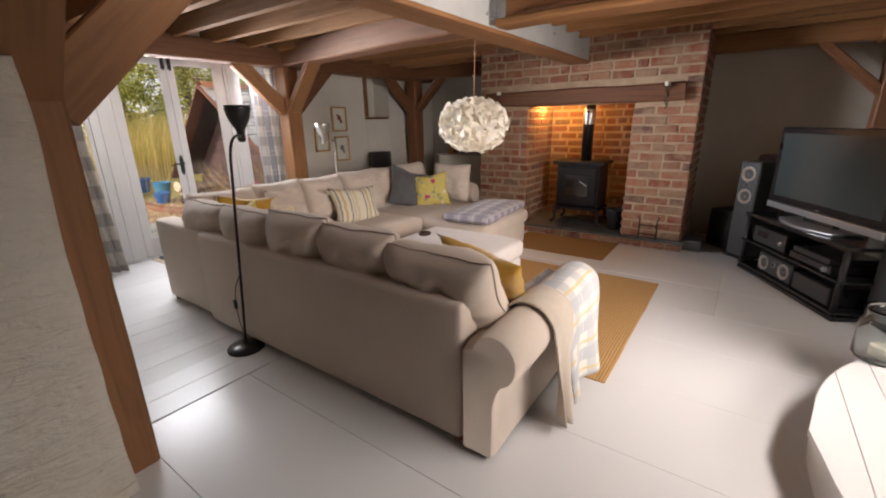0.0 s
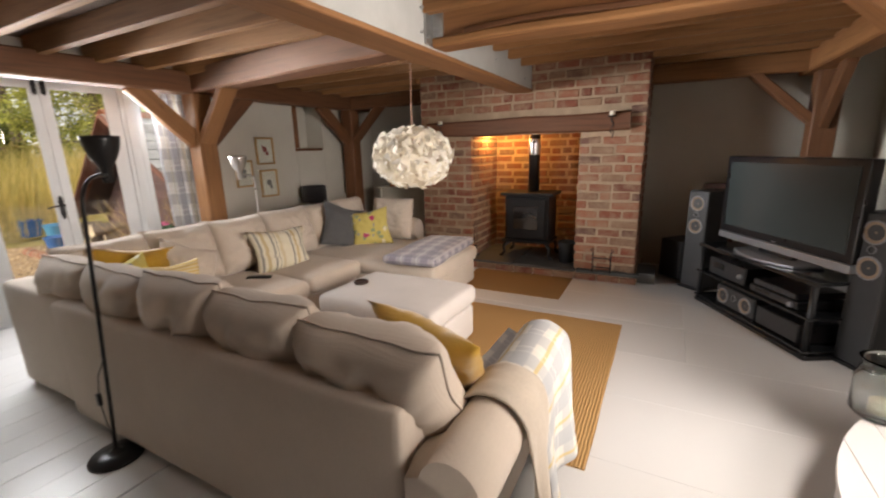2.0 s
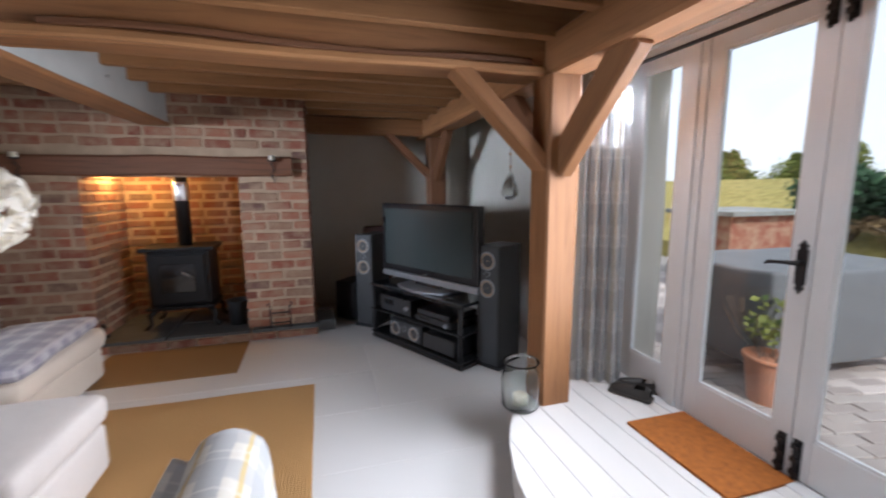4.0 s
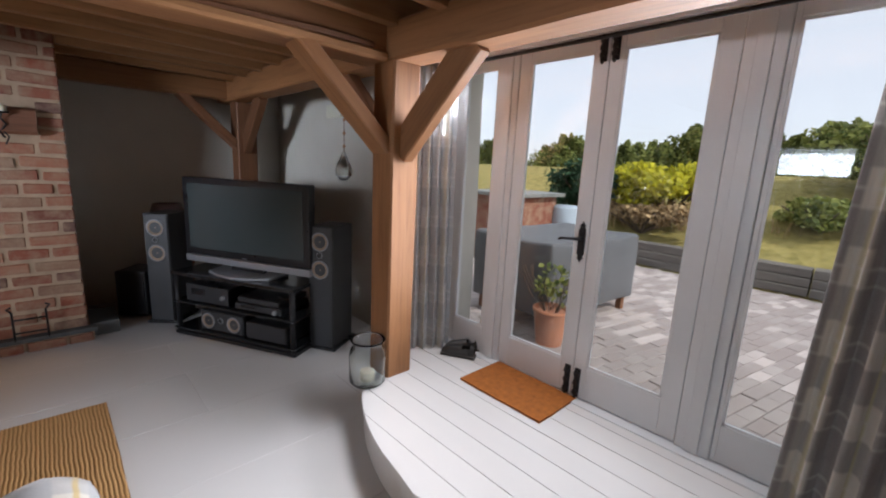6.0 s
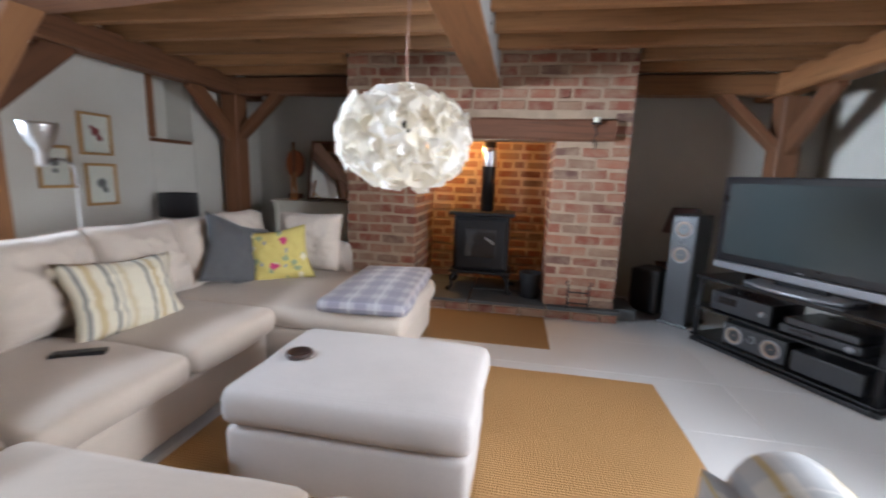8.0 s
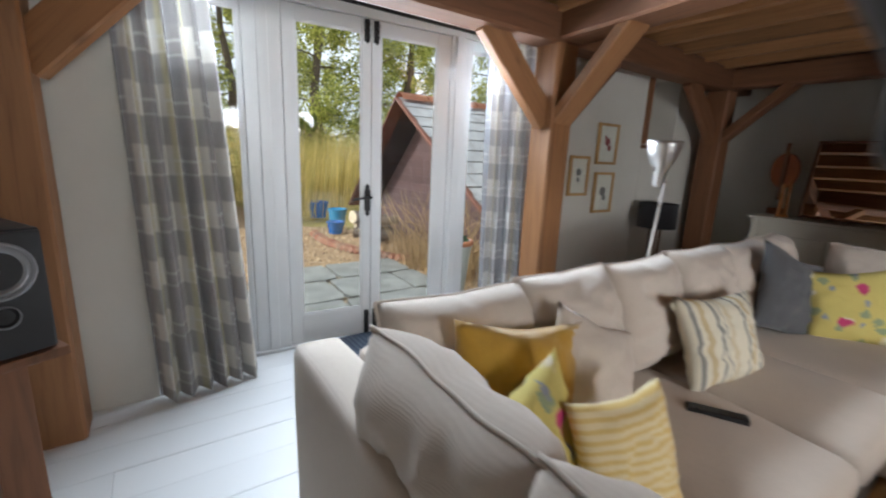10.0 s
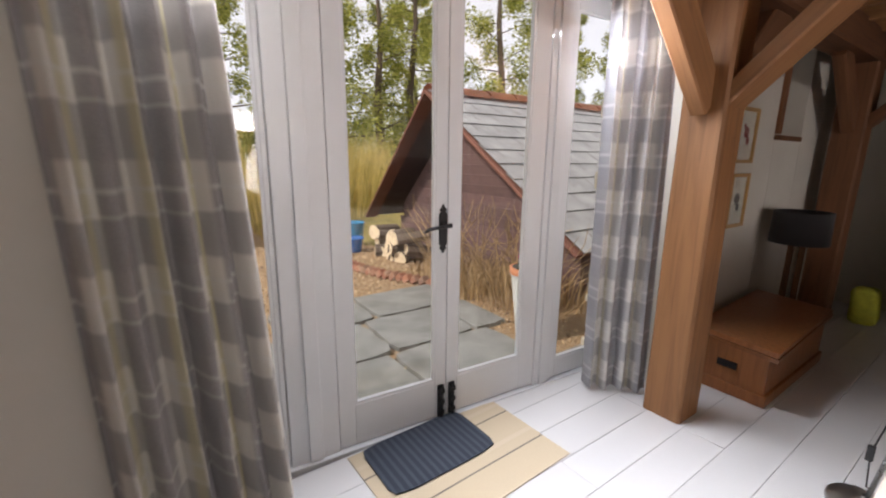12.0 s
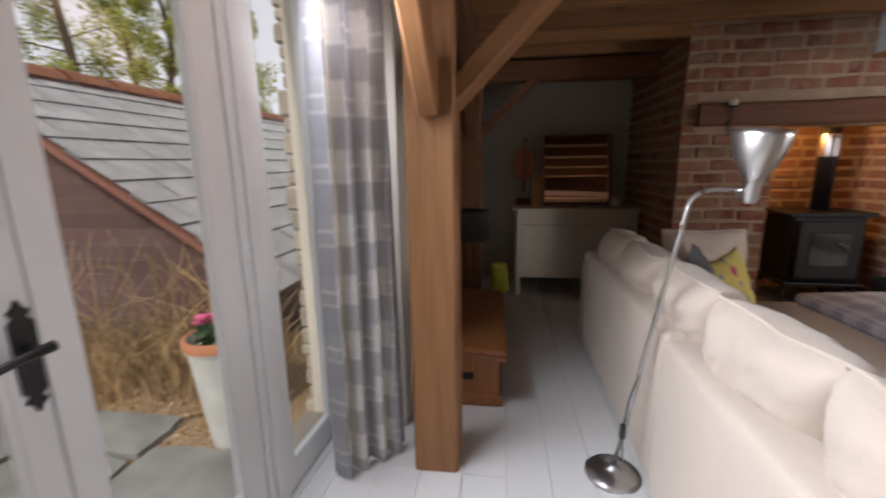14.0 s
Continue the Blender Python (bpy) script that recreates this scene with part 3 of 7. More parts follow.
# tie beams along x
beam_between("tie_beam", (-5.05, 3.72, 2.16), (-2.34, 3.41, 2.16), 0.24, 0.22, OAK_DARK_AND_SHADED, "heavy oak tie beam with waney edge")
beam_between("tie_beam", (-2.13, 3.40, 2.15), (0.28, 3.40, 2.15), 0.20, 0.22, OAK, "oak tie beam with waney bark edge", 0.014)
beam_between("tie_beam", (-5.05, 6.12, ZB), (-3.54, 6.12, ZB), 0.18, 0.18, OAK_DARK_AND_SHADED, "oak tie beam beside the chimney, shade put into its colour")
beam_between("tie_beam", (-1.0, 6.12, ZB), (0.28, 6.12, ZB), 0.18, 0.18, OAK, "oak tie beam beside the chimney")
beam_between("tie_beam", (-5.05, 0.85, ZB), (0.28, 0.85, ZB), 0.2, 0.2, OAK, "oak tie beam over the entrance")

we_ = timber("waney_edge", (-2.11, 3.292, 2.062), (0.27, 3.292, 2.066), 0.05, 0.05, JOIST, rough=0.02, cham=0.012, seg=0.09)
tagged(we_, "pale sapwood strip along the foot of the oak tie beam", "beam", frame_group, kind="structure")
bk = timber("bark_strip", (-1.9, 3.291, 2.098), (0.20, 3.290, 2.102), 0.028, 0.03, OAK_DARK_AND_SHADED, rough=0.026, cham=0.006, seg=0.05)
tagged(bk, "ragged strip of brown bark left on the tie beam", "beam", frame_group, kind="structure")


def brace(p0, p1, w=0.075, d=0.17, mat=OAK):
    """A knee brace; p0 on the post, p1 under the beam."""
    dx = Vector(p1) - Vector(p0)
    m, length = axis_pose(p0, p1)
    o = timber("knee_brace", Vector(p0) - dx * 0.06, Vector(p1) + dx * 0.06, d if abs(dx.x) > abs(dx.y) else w,
               w if abs(dx.x) > abs(dx.y) else d, mat, rough=0.003, cham=0.008)
    return tagged(o, "straight oak knee brace between post and beam", "brace", frame_group, kind="structure")


brace((-5.15, 3.60, 1.60), (-5.15, 3.12, 2.05))
# braces on the far sides and rear posts get a shaded oak colour
brace((-5.15, 3.80, 1.60), (-5.15, 4.28, 2.05), mat=OAK_DARK_AND_SHADED)
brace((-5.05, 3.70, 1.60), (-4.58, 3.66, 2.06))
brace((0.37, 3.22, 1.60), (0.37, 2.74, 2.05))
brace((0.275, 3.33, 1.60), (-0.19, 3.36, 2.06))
brace((0.37, 3.41, 1.6), (0.37, 3.9, 2.05), mat=OAK_DARK_AND_SHADED)
brace((0.36, 6.12, 1.62), (-0.1, 6.12, 2.05), mat=OAK_DARK_AND_SHADED)
brace((0.45, 6.02, 1.62), (0.42, 5.5, 2.05), mat=OAK_DARK_AND_SHADED)
brace((-5.06, 6.12, 1.62), (-4.6, 6.12, 2.05), mat=OAK_DARK_AND_SHADED)
brace((-5.16, 6.02, 1.62), (-5.16, 5.5, 2.05), mat=OAK_DARK_AND_SHADED)
brace((-2.47, 0.82, 1.55), (-2.0, 0.83, 2.05))
brace((-2.575, 0.91, 1.52), (-2.575, 1.46, 2.08), 0.11, 0.19)
brace((-5.42, 1.09, 1.62), (-5.26, 1.52, 2.05))

# painted steel flitch beam with an oak soffit, along y
sb = thing("steel_beam", "grey painted steel beam with an oak soffit board and bolted bracket", "beam", kind="structure")
bm = bmesh.new()
box(bm, -2.34, -2.13, YF, 5.46, 2.025, 2.30)
part("steel_side", bevelled(bm, 0.004), STEEL_PAINT, sb, "grey painted steel web")
t = timber("soffit", (-2.235, YF, 2.012), (-2.235, 5.46, 2.012), 0.225, 0.03, OAK, sb, rough=0.004, cham=0.005)
bm = bmesh.new()
box(bm, -2.128, -2.116, 3.20, 3.30, 2.04, 2.26)
box(bm, -2.128, -2.05, 3.288, 3.30, 2.04, 2.26)
part("bracket", bevelled(bm, 0.002), STEEL, sb, "galvanised joist hanger")
for yb, zb in ((3.225, 2.08), (3.225, 2.22), (3.17, 2.10), (3.17, 2.23), (2.62, 2.17), (4.4, 2.15), (5.2, 2.1)):
    bm = bmesh.new()
    lathe(bm, [(0.0001, 0.016), (0.009, 0.016), (0.009, 0.0)], 8, pose(-2.118 if yb > 3.2 and yb < 3.3 else -2.131, yb, zb, 0, 90, 0))
    part("bolt", bm, STEEL, sb)

# joists along x
yj = YF + 0.2
while yj < 6.35:
    if abs(yj - 3.42) > 0.16 and abs(yj - 0.85) > 0.14 and not (5.42 < yj < 6.4):
        for xa, xb in ((-5.25, -2.342), (-2.128, 0.46)):
            tilt = 0.0
            o = timber("ceiling_joist", (xa, yj + 0.0, 2.28), (xb, yj, 2.28), 0.065, 0.15, JOIST, rough=0.003, cham=0.004, seg=0.6)
            tagged(o, "sawn pine ceiling joist", "joist", "ceiling joists", kind="structure")
    elif 5.42 < yj < 6.0:
        for xa, xb in ((-5.25, -3.54), (-0.99, 0.46)):
            o = timber("ceiling_joist", (xa, yj, 2.28), (xb, yj, 2.28), 0.065, 0.15, JOIST, rough=0.003, cham=0.004, seg=0.6)
            tagged(o, "sawn pine ceiling joist", "joist", "ceiling joists", kind="structure")
    yj += 0.375

# ---- round step inside the terrace doors ----
CX, CY, CR = 1.24, 2.40, 1.40
st = thing("round_step", "white painted curved timber step inside the terrace doors", "step", kind="structure")
bm = bmesh.new()
ring = []
N = 64
for i in range(N + 1):
    a = radians(90 + 6 + (180 - 12) * i / N)
    x, y = CX + CR * math.cos(a), CY + CR * math.sin(a)
    ring.append((min(x, 1.02), y))
for z0, z1, inset in ((0.0, STEP - 0.028, 0.015),):
    lo = [bm.verts.new((x + inset, y, z0)) for x, y in ring]
    hi = [bm.verts.new((x + inset, y, z1)) for x, y in ring]
    for i in range(N):
        bm.faces.new((lo[i], lo[i + 1], hi[i + 1], hi[i]))
    bm.faces.new(hi)
part("riser", bm, FLOOR_STEP, st, smooth=False)
# tread boards run along y, cut to the curve
xb = -0.18
while xb < 1.02:
    x0, x1 = xb + 0.002, min(xb + 0.148, 1.02)
    bm = bmesh.new()
    pts_hi, pts_lo = [], []
    for i in range(7):
        x = x0 + (x1 - x0) * i / 6
        h = math.sqrt(max(0.0, CR * CR - (x - CX) ** 2))
        pts_hi.append((x, CY + h))
        pts_lo.append((x, CY - h))
    loop = pts_hi + pts_lo[::-1]
    top = [bm.verts.new((x, y, STEP)) for x, y in loop]
    bot = [bm.verts.new((x, y, STEP - 0.027)) for x, y in loop]
    bm.faces.new(top)
    bm.faces.new(bot[::-1])
    for i in range(len(loop)):
        j = (i + 1) % len(loop)
        bm.faces.new((bot[i], bot[j], top[j], top[i]))
    bmesh.ops.remove_doubles(bm, verts=bm.verts, dist=0.0008)
    part("tread_board", bm, FLOOR_STEP, st)
    xb += 0.15


# ---- door screens ----
def door_screen(name, xp, sign, z0, z1, frames, leaves, lights, label, curtain_side):
    """Painted timber screen in the plane x = xp. sign: which way the room lies."""
    d = thing(name, label, "french doors", kind="structure")
    xa, xb = sorted((xp - sign * 0.05, xp + sign * 0.03))
    for y0, y1 in frames:
        boxpart("door_frame", (xa, xb, y0, y1, z0, z1), WHITE_PAINT, d, 0.006)
        ym = (y0 + y1) / 2
        boxpart("cover_strip", (min(xb, xp + sign * 0.03), xp + sign * 0.045, ym - 0.03, ym + 0.03, z0 + 0.01, z1) if sign > 0 else
                (xp - 0.045, xa, ym - 0.03, ym + 0.03, z0 + 0.01, z1), WHITE_PAINT, d, 0.004)
    ya, yb = min(f[0] for f in frames), max(f[1] for f in frames)
    boxpart("head", (xa, xb, ya, yb, z1 + 0.001, z1 + 0.09), WHITE_PAINT, d, 0.006)
    boxpart("threshold", (xa - 0.06, xb + 0.02, ya, yb, z0 - 0.10, z0 - 0.004 + 0.012), WHITE_PAINT, d, 0.006)
    for kind, rows in (("leaf", leaves), ("side_light", lights)):
        for y0, y1, sl, sr, rail, hinge in rows:
            bm = bmesh.new()
            bx0, bx1 = xp - 0.022, xp + 0.022
            gz0, gz1 = z0 + rail, z1 - 0.085
            box(bm, bx0, bx1, y0, y0 + sl, z0 + 0.014, z1 - 0.004)
            box(bm, bx0, bx1, y1 - sr, y1, z0 + 0.014, z1 - 0.004)
            box(bm, bx0, bx1, y0 + sl, y1 - sr, z0 + 0.014, gz0)
            box(bm, bx0, bx1, y0 + sl, y1 - sr, gz1, z1 - 0.004)
            lf = part(kind, bevelled(bm, 0.004), WHITE_PAINT, d)
            bm = bmesh.new()
            box(bm, xp - 0.003, xp + 0.003, y0 + sl - 0.004, y1 - sr + 0.004, gz0 - 0.004, gz1 + 0.004)
            pane = part("pane", bm, PANE, lf)
            pane.visible_shadow = False
            bm = bmesh.new()
            xs = xp + sign * 0.010
            for q in ((y0 + sl, y0 + sl + 0.012, gz0, gz1), (y1 - sr - 0.012, y1 - sr, gz0, gz1),
                      (y0 + sl, y1 - sr, gz0, gz0 + 0.012), (y0 + sl, y1 - sr, gz1 - 0.012, gz1)):
                box(bm, min(xs, xs + sign * 0.009), max(xs, xs + sign * 0.009), *q)
            part("glazing_bead", bm, WHITE_PAINT, lf)
    return d


def door_furniture(parent, xp, sign, ym, yh, z0, z1, zh, lever):
    """Black iron handle with fleur ends, and bolts top and bottom at the meeting stiles."""
    xf = xp + sign * 0.026
    bm = bmesh.new()
    outline = [(0, 0.115), (0.008, 0.1), (0.018, 0.092), (0.01, 0.08), (0.02, 0.07), (0.02, -0.07), (0.01, -0.08), (0.018, -0.092),
               (0.008, -0.1), (0, -0.115), (-0.008, -0.1), (-0.018, -0.092), (-0.01, -0.08), (-0.02, -0.07), (-0.02, 0.07),
               (-0.01, 0.08), (-0.018, 0.092), (-0.008, 0.1)]
    a = [bm.verts.new((xf - sign * 0.003, yh + y, zh + z)) for y, z in outline]
    b = [bm.verts.new((xf + sign * 0.005, yh + y, zh + z)) for y, z in outline]
    bm.faces.new(a)
    bm.faces.new(b)
    for i in range(len(a)):
        j = (i + 1) % len(a)
        bm.faces.new((a[i], a[j], b[j], b[i]))
    h = part("handle", bm, BLACK_IRON, parent, "black wrought iron lever handle")
    bm = bmesh.new()
    tube(bm, [(xf, yh, zh + 0.02), (xf + sign * 0.05, yh, zh + 0.02)], 0.009)
    tube(bm, [(xf + sign * 0.05, yh + lever * -0.015, zh + 0.022), (xf + sign * 0.052, yh + lever * 0.05, zh + 0.018),
              (xf + sign * 0.05, yh + lever * 0.10, zh + 0.012), (xf + sign * 0.045, yh + lever * 0.118, zh + 0.0)], [0.011, 0.008, 0.009, 0.005])
    part("lever", bm, BLACK_IRON, h, smooth=True)
    for yb in (ym - 0.032, ym + 0.032):
        for za, zb2 in ((z0 + 0.015, z0 + 0.19), (z1 - 0.14, z1 - 0.01)):
            bm = bmesh.new()
            xx = sorted((xf - sign * 0.003, xf + sign * 0.004))
            box(bm, xx[0], xx[1], yb - 0.017, yb + 0.017, za, zb2)
            tube(bm, [(xf + sign * 0.012, yb, za - 0.012), (xf + sign * 0.012, yb, zb2 - 0.02)], 0.007, 8)
            for zc in (za + 0.03, (za + zb2) / 2, zb2 - 0.03):
                box(bm, min(xf, xf + sign * 0.02), max(xf, xf + sign * 0.02), yb - 0.015, yb + 0.015, zc - 0.01, zc + 0.01)
            tube(bm, [(xf + sign * 0.012, yb, zb2 - 0.02), (xf + sign * 0.03, yb, zb2 - 0.01)], 0.008, 8)
            part("bolt", bm, BLACK_IRON, parent)


west = door_screen("door_1", XDL, 1, 0.0, 2.14, ((1.36, 1.44), (1.90, 2.11), (3.26, 3.39), (3.82, 3.90)),
                   ((2.113, 2.663, 0.075, 0.062, 0.215, 0), (2.667, 3.257, 0.062, 0.105, 0.215, 1)),
                   ((1.443, 1.897, 0.03, 0.02, 0.215, 0), (3.393, 3.817, 0.04, 0.05, 0.13, 0)),
                   "white painted glazed french doors with side lights to the garden", 1)
door_furniture(west, XDL, 1, 2.665, 2.638, 0.0, 2.14, 0.99, -1)
# the old opening is a little out of square
west.matrix_basis = pose(-5.80, 2.55, 0, 0, 0, -4.5) @ Matrix.Translation((5.80, -2.55, 0))
east = door_screen("door_2", XDR, -1, STEP, 2.20, ((1.12, 1.20), (1.66, 1.81), (2.94, 3.08), (3.50, 3.58)),
                   ((1.813, 2.380, 0.085, 0.075, 0.21, 0), (2.384, 2.937, 0.075, 0.075, 0.21, 1)),
                   ((1.203, 1.657, 0.03, 0.02, 0.2, 0), (3.083, 3.497, 0.02, 0.12, 0.20, 0)),
                   "white painted glazed french doors with side lights to the terrace", 1)
door_furniture(east, XDR, -1, 2.382, 2.42, STEP, 2.20, 1.12, 1)

# ---- chimney breast ----
FX0, FX1, FY = -3.53, -1.0, 5.50
OX0, OX1, OZ1 = -2.85, -1.62, 1.545
HZ = 0.10
ch = thing("chimney_breast", "wide old red brick chimney breast with lime mortar joints", "chimney", kind="structure")
bm = bmesh.new()
inn = 0.010
box(bm, FX0 + inn, OX0 - inn, FY + inn, 6.84, 0, ZC + 0.02)
box(bm, OX1 + inn, FX1 - inn, FY + inn, 6.42, 0, ZC + 0.02)
box(bm, OX0 - inn, OX1 + inn, FY + inn, 5.70, OZ1 + 0.02, ZC + 0.02)
box(bm, OX0 - inn, OX1 + inn, 5.70, 6.5, 2.2, ZC + 0.02)
box(bm, OX0 - inn, OX1 + inn, 6.36, 6.75, 0, 2.2)
part("mortar", bm, MORTAR, ch, "sandy lime mortar")
BL, BH, BM = 0.213, 0.071, 0.024
COURSE = 0.0955


def brick_mesh(lx, ly, lz, seed):
    bm = bmesh.new()
    vs = box(bm, 0, lx, 0, ly, 0, lz)
    bevelled(bm, 0.007, 1)
    for v in bm.verts:
        v.co += noise.noise_vector(v.co * 23 + Vector((seed * 5.1, seed, 0))) * 0.008
    me = bpy.data.meshes.new("brick")
    bmesh.ops.recalc_face_normals(bm, faces=bm.faces)
    bm.to_mesh(me)
    bm.free()
    me.materials.append(BRICK)
    return me


BRICKS = {n: [brick_mesh(n, 0.06, BH, s) for s in range(4)] for n in (0.213, 0.16, 0.10, 0.065)}


def nearest_len(w):
    return min(BRICKS, key=lambda n: abs(n - w))


rng = random.Random(4)


def lay(x0, x1, row, zbase, y):
    """One course of bricks in the chimney face from x0 to x1."""
    x = x0
    first = True
    while x < x1 - 0.03:
        w = BL
        if first and row % 2:
            w = 0.10
        if rng.random() < 0.22 and not first:
            w = 0.16 if rng.random() < 0.6 else 0.10
        if x + w > x1 - 0.07:
            w = x1 - x
        first = False
        key = nearest_len(w)
        o = new("brick", rng.choice(BRICKS[key]))
        o.matrix_basis = pose(x, y + rng.uniform(-0.004, 0.005), zbase + rng.uniform(-0.004, 0.004), 0, rng.uniform(-0.8, 0.8), 0) @ Matrix.Diagonal((w / key, 1, 1, 1))
        o.parent = ch
        x += w + BM


def brick_faces():
    row = 0
    z = HZ + 0.006
    while z < ZC - 0.02:
        if z + BH < OZ1 + 0.03:
            lay(FX0, OX0, row, z, FY)
            lay(OX1, FX1, row, z, FY)
        elif z < 1.775:
            lay(FX0, -3.43, row, z, FY)
            lay(-1.135, FX1, row, z, FY)
        else:
            lay(FX0, FX1, row, z, FY)
        z += COURSE
        row += 1


def brick_sheet(name, u0, u1, z0, z1, place, mat, seed, parent, bl=BL):
    """The bricks of a side or inner face, as one mesh. place(u, z, depth) gives the point."""
    r = random.Random(seed)
    verts, faces = [], []
    z, row = z0, 0
    while z < z1 - 0.03:
        u = u0 - (0.1 if row % 2 else 0)
        h = min(BH, z1 - z)
        while u < u1 - 0.02:
            w = bl if r.random() > 0.15 else 0.11
            a, b = max(u, u0), min(u + w, u1)
            if b - a > 0.03:
                dp = r.uniform(0.004, 0.012)
                i = len(verts)
                jz = r.uniform(-0.004, 0.004)
                e = 0.006
                verts += [place(*p) for p in ((a, z + jz, -0.01), (b, z + jz, -0.01), (b, z + h + jz, -0.01), (a, z + h + jz, -0.01),
                                              (a + e, z + e + jz, dp), (b - e, z + e + jz, dp), (b - e, z + h - e + jz, dp), (a + e, z + h - e + jz, dp))]
                faces += [(i + 4, i + 5, i + 6, i + 7), (i, i + 1, i + 5, i + 4), (i + 1, i + 2, i + 6, i + 5),
                          (i + 2, i + 3, i + 7, i + 6), (i + 3, i, i + 4, i + 7)]
            u += w + BM
        z += COURSE
        row += 1
    me = bpy.data.meshes.new(name)
    me.from_pydata(verts, [], faces)
    me.materials.append(mat)
    o = new(name, me)
    o.parent = parent
    return tagged(o, kind="stuff")


brick_sheet("side_bricks", FY + 0.07, 6.42, HZ, ZC, lambda u, z, d: (FX1 - inn + d, u, z), BRICK, 1, ch)
brick_sheet("side_bricks", FY + 0.07, 6.84, 0.0, ZC, lambda u, z, d: (FX0 + inn - d, u, z), BRICK, 2, ch)
brick_sheet("back_bricks", OX0, OX1, HZ, OZ1 + 0.3, lambda u, z, d: (u, 6.36 - d, z), BRICK_IN, 3, ch)
brick_sheet("reveal_bricks", FY + 0.07, 6.36, HZ, OZ1 + 0.02, lambda u, z, d: (OX0 - inn + d, u, z), BRICK_IN, 5, ch)
brick_sheet("reveal_bricks", FY + 0.07, 6.36, HZ, OZ1 + 0.02, lambda u, z, d: (OX1 + inn - d, u, z), BRICK_IN, 6, ch)

# raised hearth: slate slabs on a brick edge
he = thing("hearth", "raised hearth of worn dark slate with a brick edge", "hearth", kind="structure")
boxpart("bed", (FX0 + 0.06, FX1 + 0.03, 5.45, 6.4, 0, 0.072), MORTAR, he, 0.004)
x = OX0 - 0.12
rr = random.Random(9)
for (sx0, sx1, sy0, sy1) in ((-3.42, -2.9, 5.43, 5.52), (-2.885, -2.32, 5.43, 5.98), (-2.305, -1.60, 5.43, 5.86), (-1.585, -0.95, 5.43, 5.515),
                             (-2.885, -2.32, 5.995, 6.38), (-2.305, -1.60, 5.875, 6.38), (-0.985, -0.80, 5.53, 5.95)):
    bm = bmesh.new()
    box(bm, sx0, sx1, sy0, sy1, 0.074 if sx0 < -0.99 else 0.0, 0.104 + rr.uniform(-0.003, 0.003))
    bevelled(bm, 0.006)
    part("slab", bm, SLATE, he)
x = FX0 + 0.08
while x < FX1 - 0.02:
    w = min(BL, FX1 + 0.02 - x)
    o = new("brick", BRICKS[0.213][rr.randrange(4)])
    o.matrix_basis = pose(x, 5.425 + rr.uniform(-0.004, 0.004), -0.006, 0, 0, 0) @ Matrix.Diagonal((w / BL, 1, 0.98, 1))
    o.parent = he
    x += w + 0.02

mb = timber("mantel_beam", (-3.425, 5.565, 1.662), (-1.14, 5.56, 1.655), 0.235, 0.17, MANTEL, rough=0.022, cham=0.018, seg=0.1)
tagged(mb, "dark rough-hewn oak mantel beam set in the brickwork", "mantel", kind="structure")


# ---- sofa ----
sofa = thing("corner_sofa", "large beige linen corner sofa with loose back cushions and scroll arms", "sofa")
SY = 1.72


def soft_part(name, dims, mat, parent, r=0.05, seed=0, wob=0.008, crown=0.0, label=""):
    bm = bmesh.new()
    softbox(bm, *dims, r=r, seed=seed, wob=wob, crown=crown)
    return part(name, bm, mat, parent, label, smooth=True)


soft_part("back_frame", (-3.62, -1.40, 1.712, 1.88, 0.03, 0.70), SOFA, sofa, 0.035, 1, 0.006)
soft_part("back_frame", (-4.40, -3.63, 1.755, 1.92, 0.03, 0.70), SOFA, sofa, 0.035, 2, 0.006)
soft_part("back_frame", (-4.29, -4.12, 1.93, 3.55, 0.03, 0.70), SOFA, sofa, 0.035, 3, 0.006)
soft_part("back_frame", (-4.27, -4.10, 3.56, 5.10, 0.03, 0.70), SOFA, sofa, 0.035, 4, 0.006)
for x0, x1, k in ((-2.345, -1.39, 5), (-3.31, -2.355, 6)):
    soft_part("seat_base", (x0, x1, 1.88, 2.54, 0.04, 0.275), SOFA, sofa, 0.03, k)
    soft_part("seat_cushion", (x0, x1, 1.9, 2.60, 0.275, 0.43), SOFA, sofa, 0.06, k + 9, 0.014, 0.025)
soft_part("seat_base", (-4.14, -3.33, 1.9, 3.86, 0.04, 0.275), SOFA, sofa, 0.03, 7)
soft_part("seat_cushion", (-4.14, -3.325, 1.92, 2.57, 0.275, 0.43), SOFA, sofa, 0.06, 8, 0.014, 0.02)
soft_part("seat_cushion", (-4.14, -3.27, 2.585, 3.22, 0.275, 0.43), SOFA, sofa, 0.06, 9, 0.014, 0.025)
soft_part("seat_cushion", (-4.14, -3.26, 3.235, 3.87, 0.275, 0.43), SOFA, sofa, 0.06, 12, 0.014, 0.025)
soft_part("seat_base", (-4.14, -2.54, 3.89, 4.86, 0.04, 0.275), SOFA, sofa, 0.03, 10)
soft_part("seat_cushion", (-4.14, -2.50, 3.88, 4.88, 0.275, 0.43), SOFA, sofa, 0.06, 11, 0.014, 0.02)


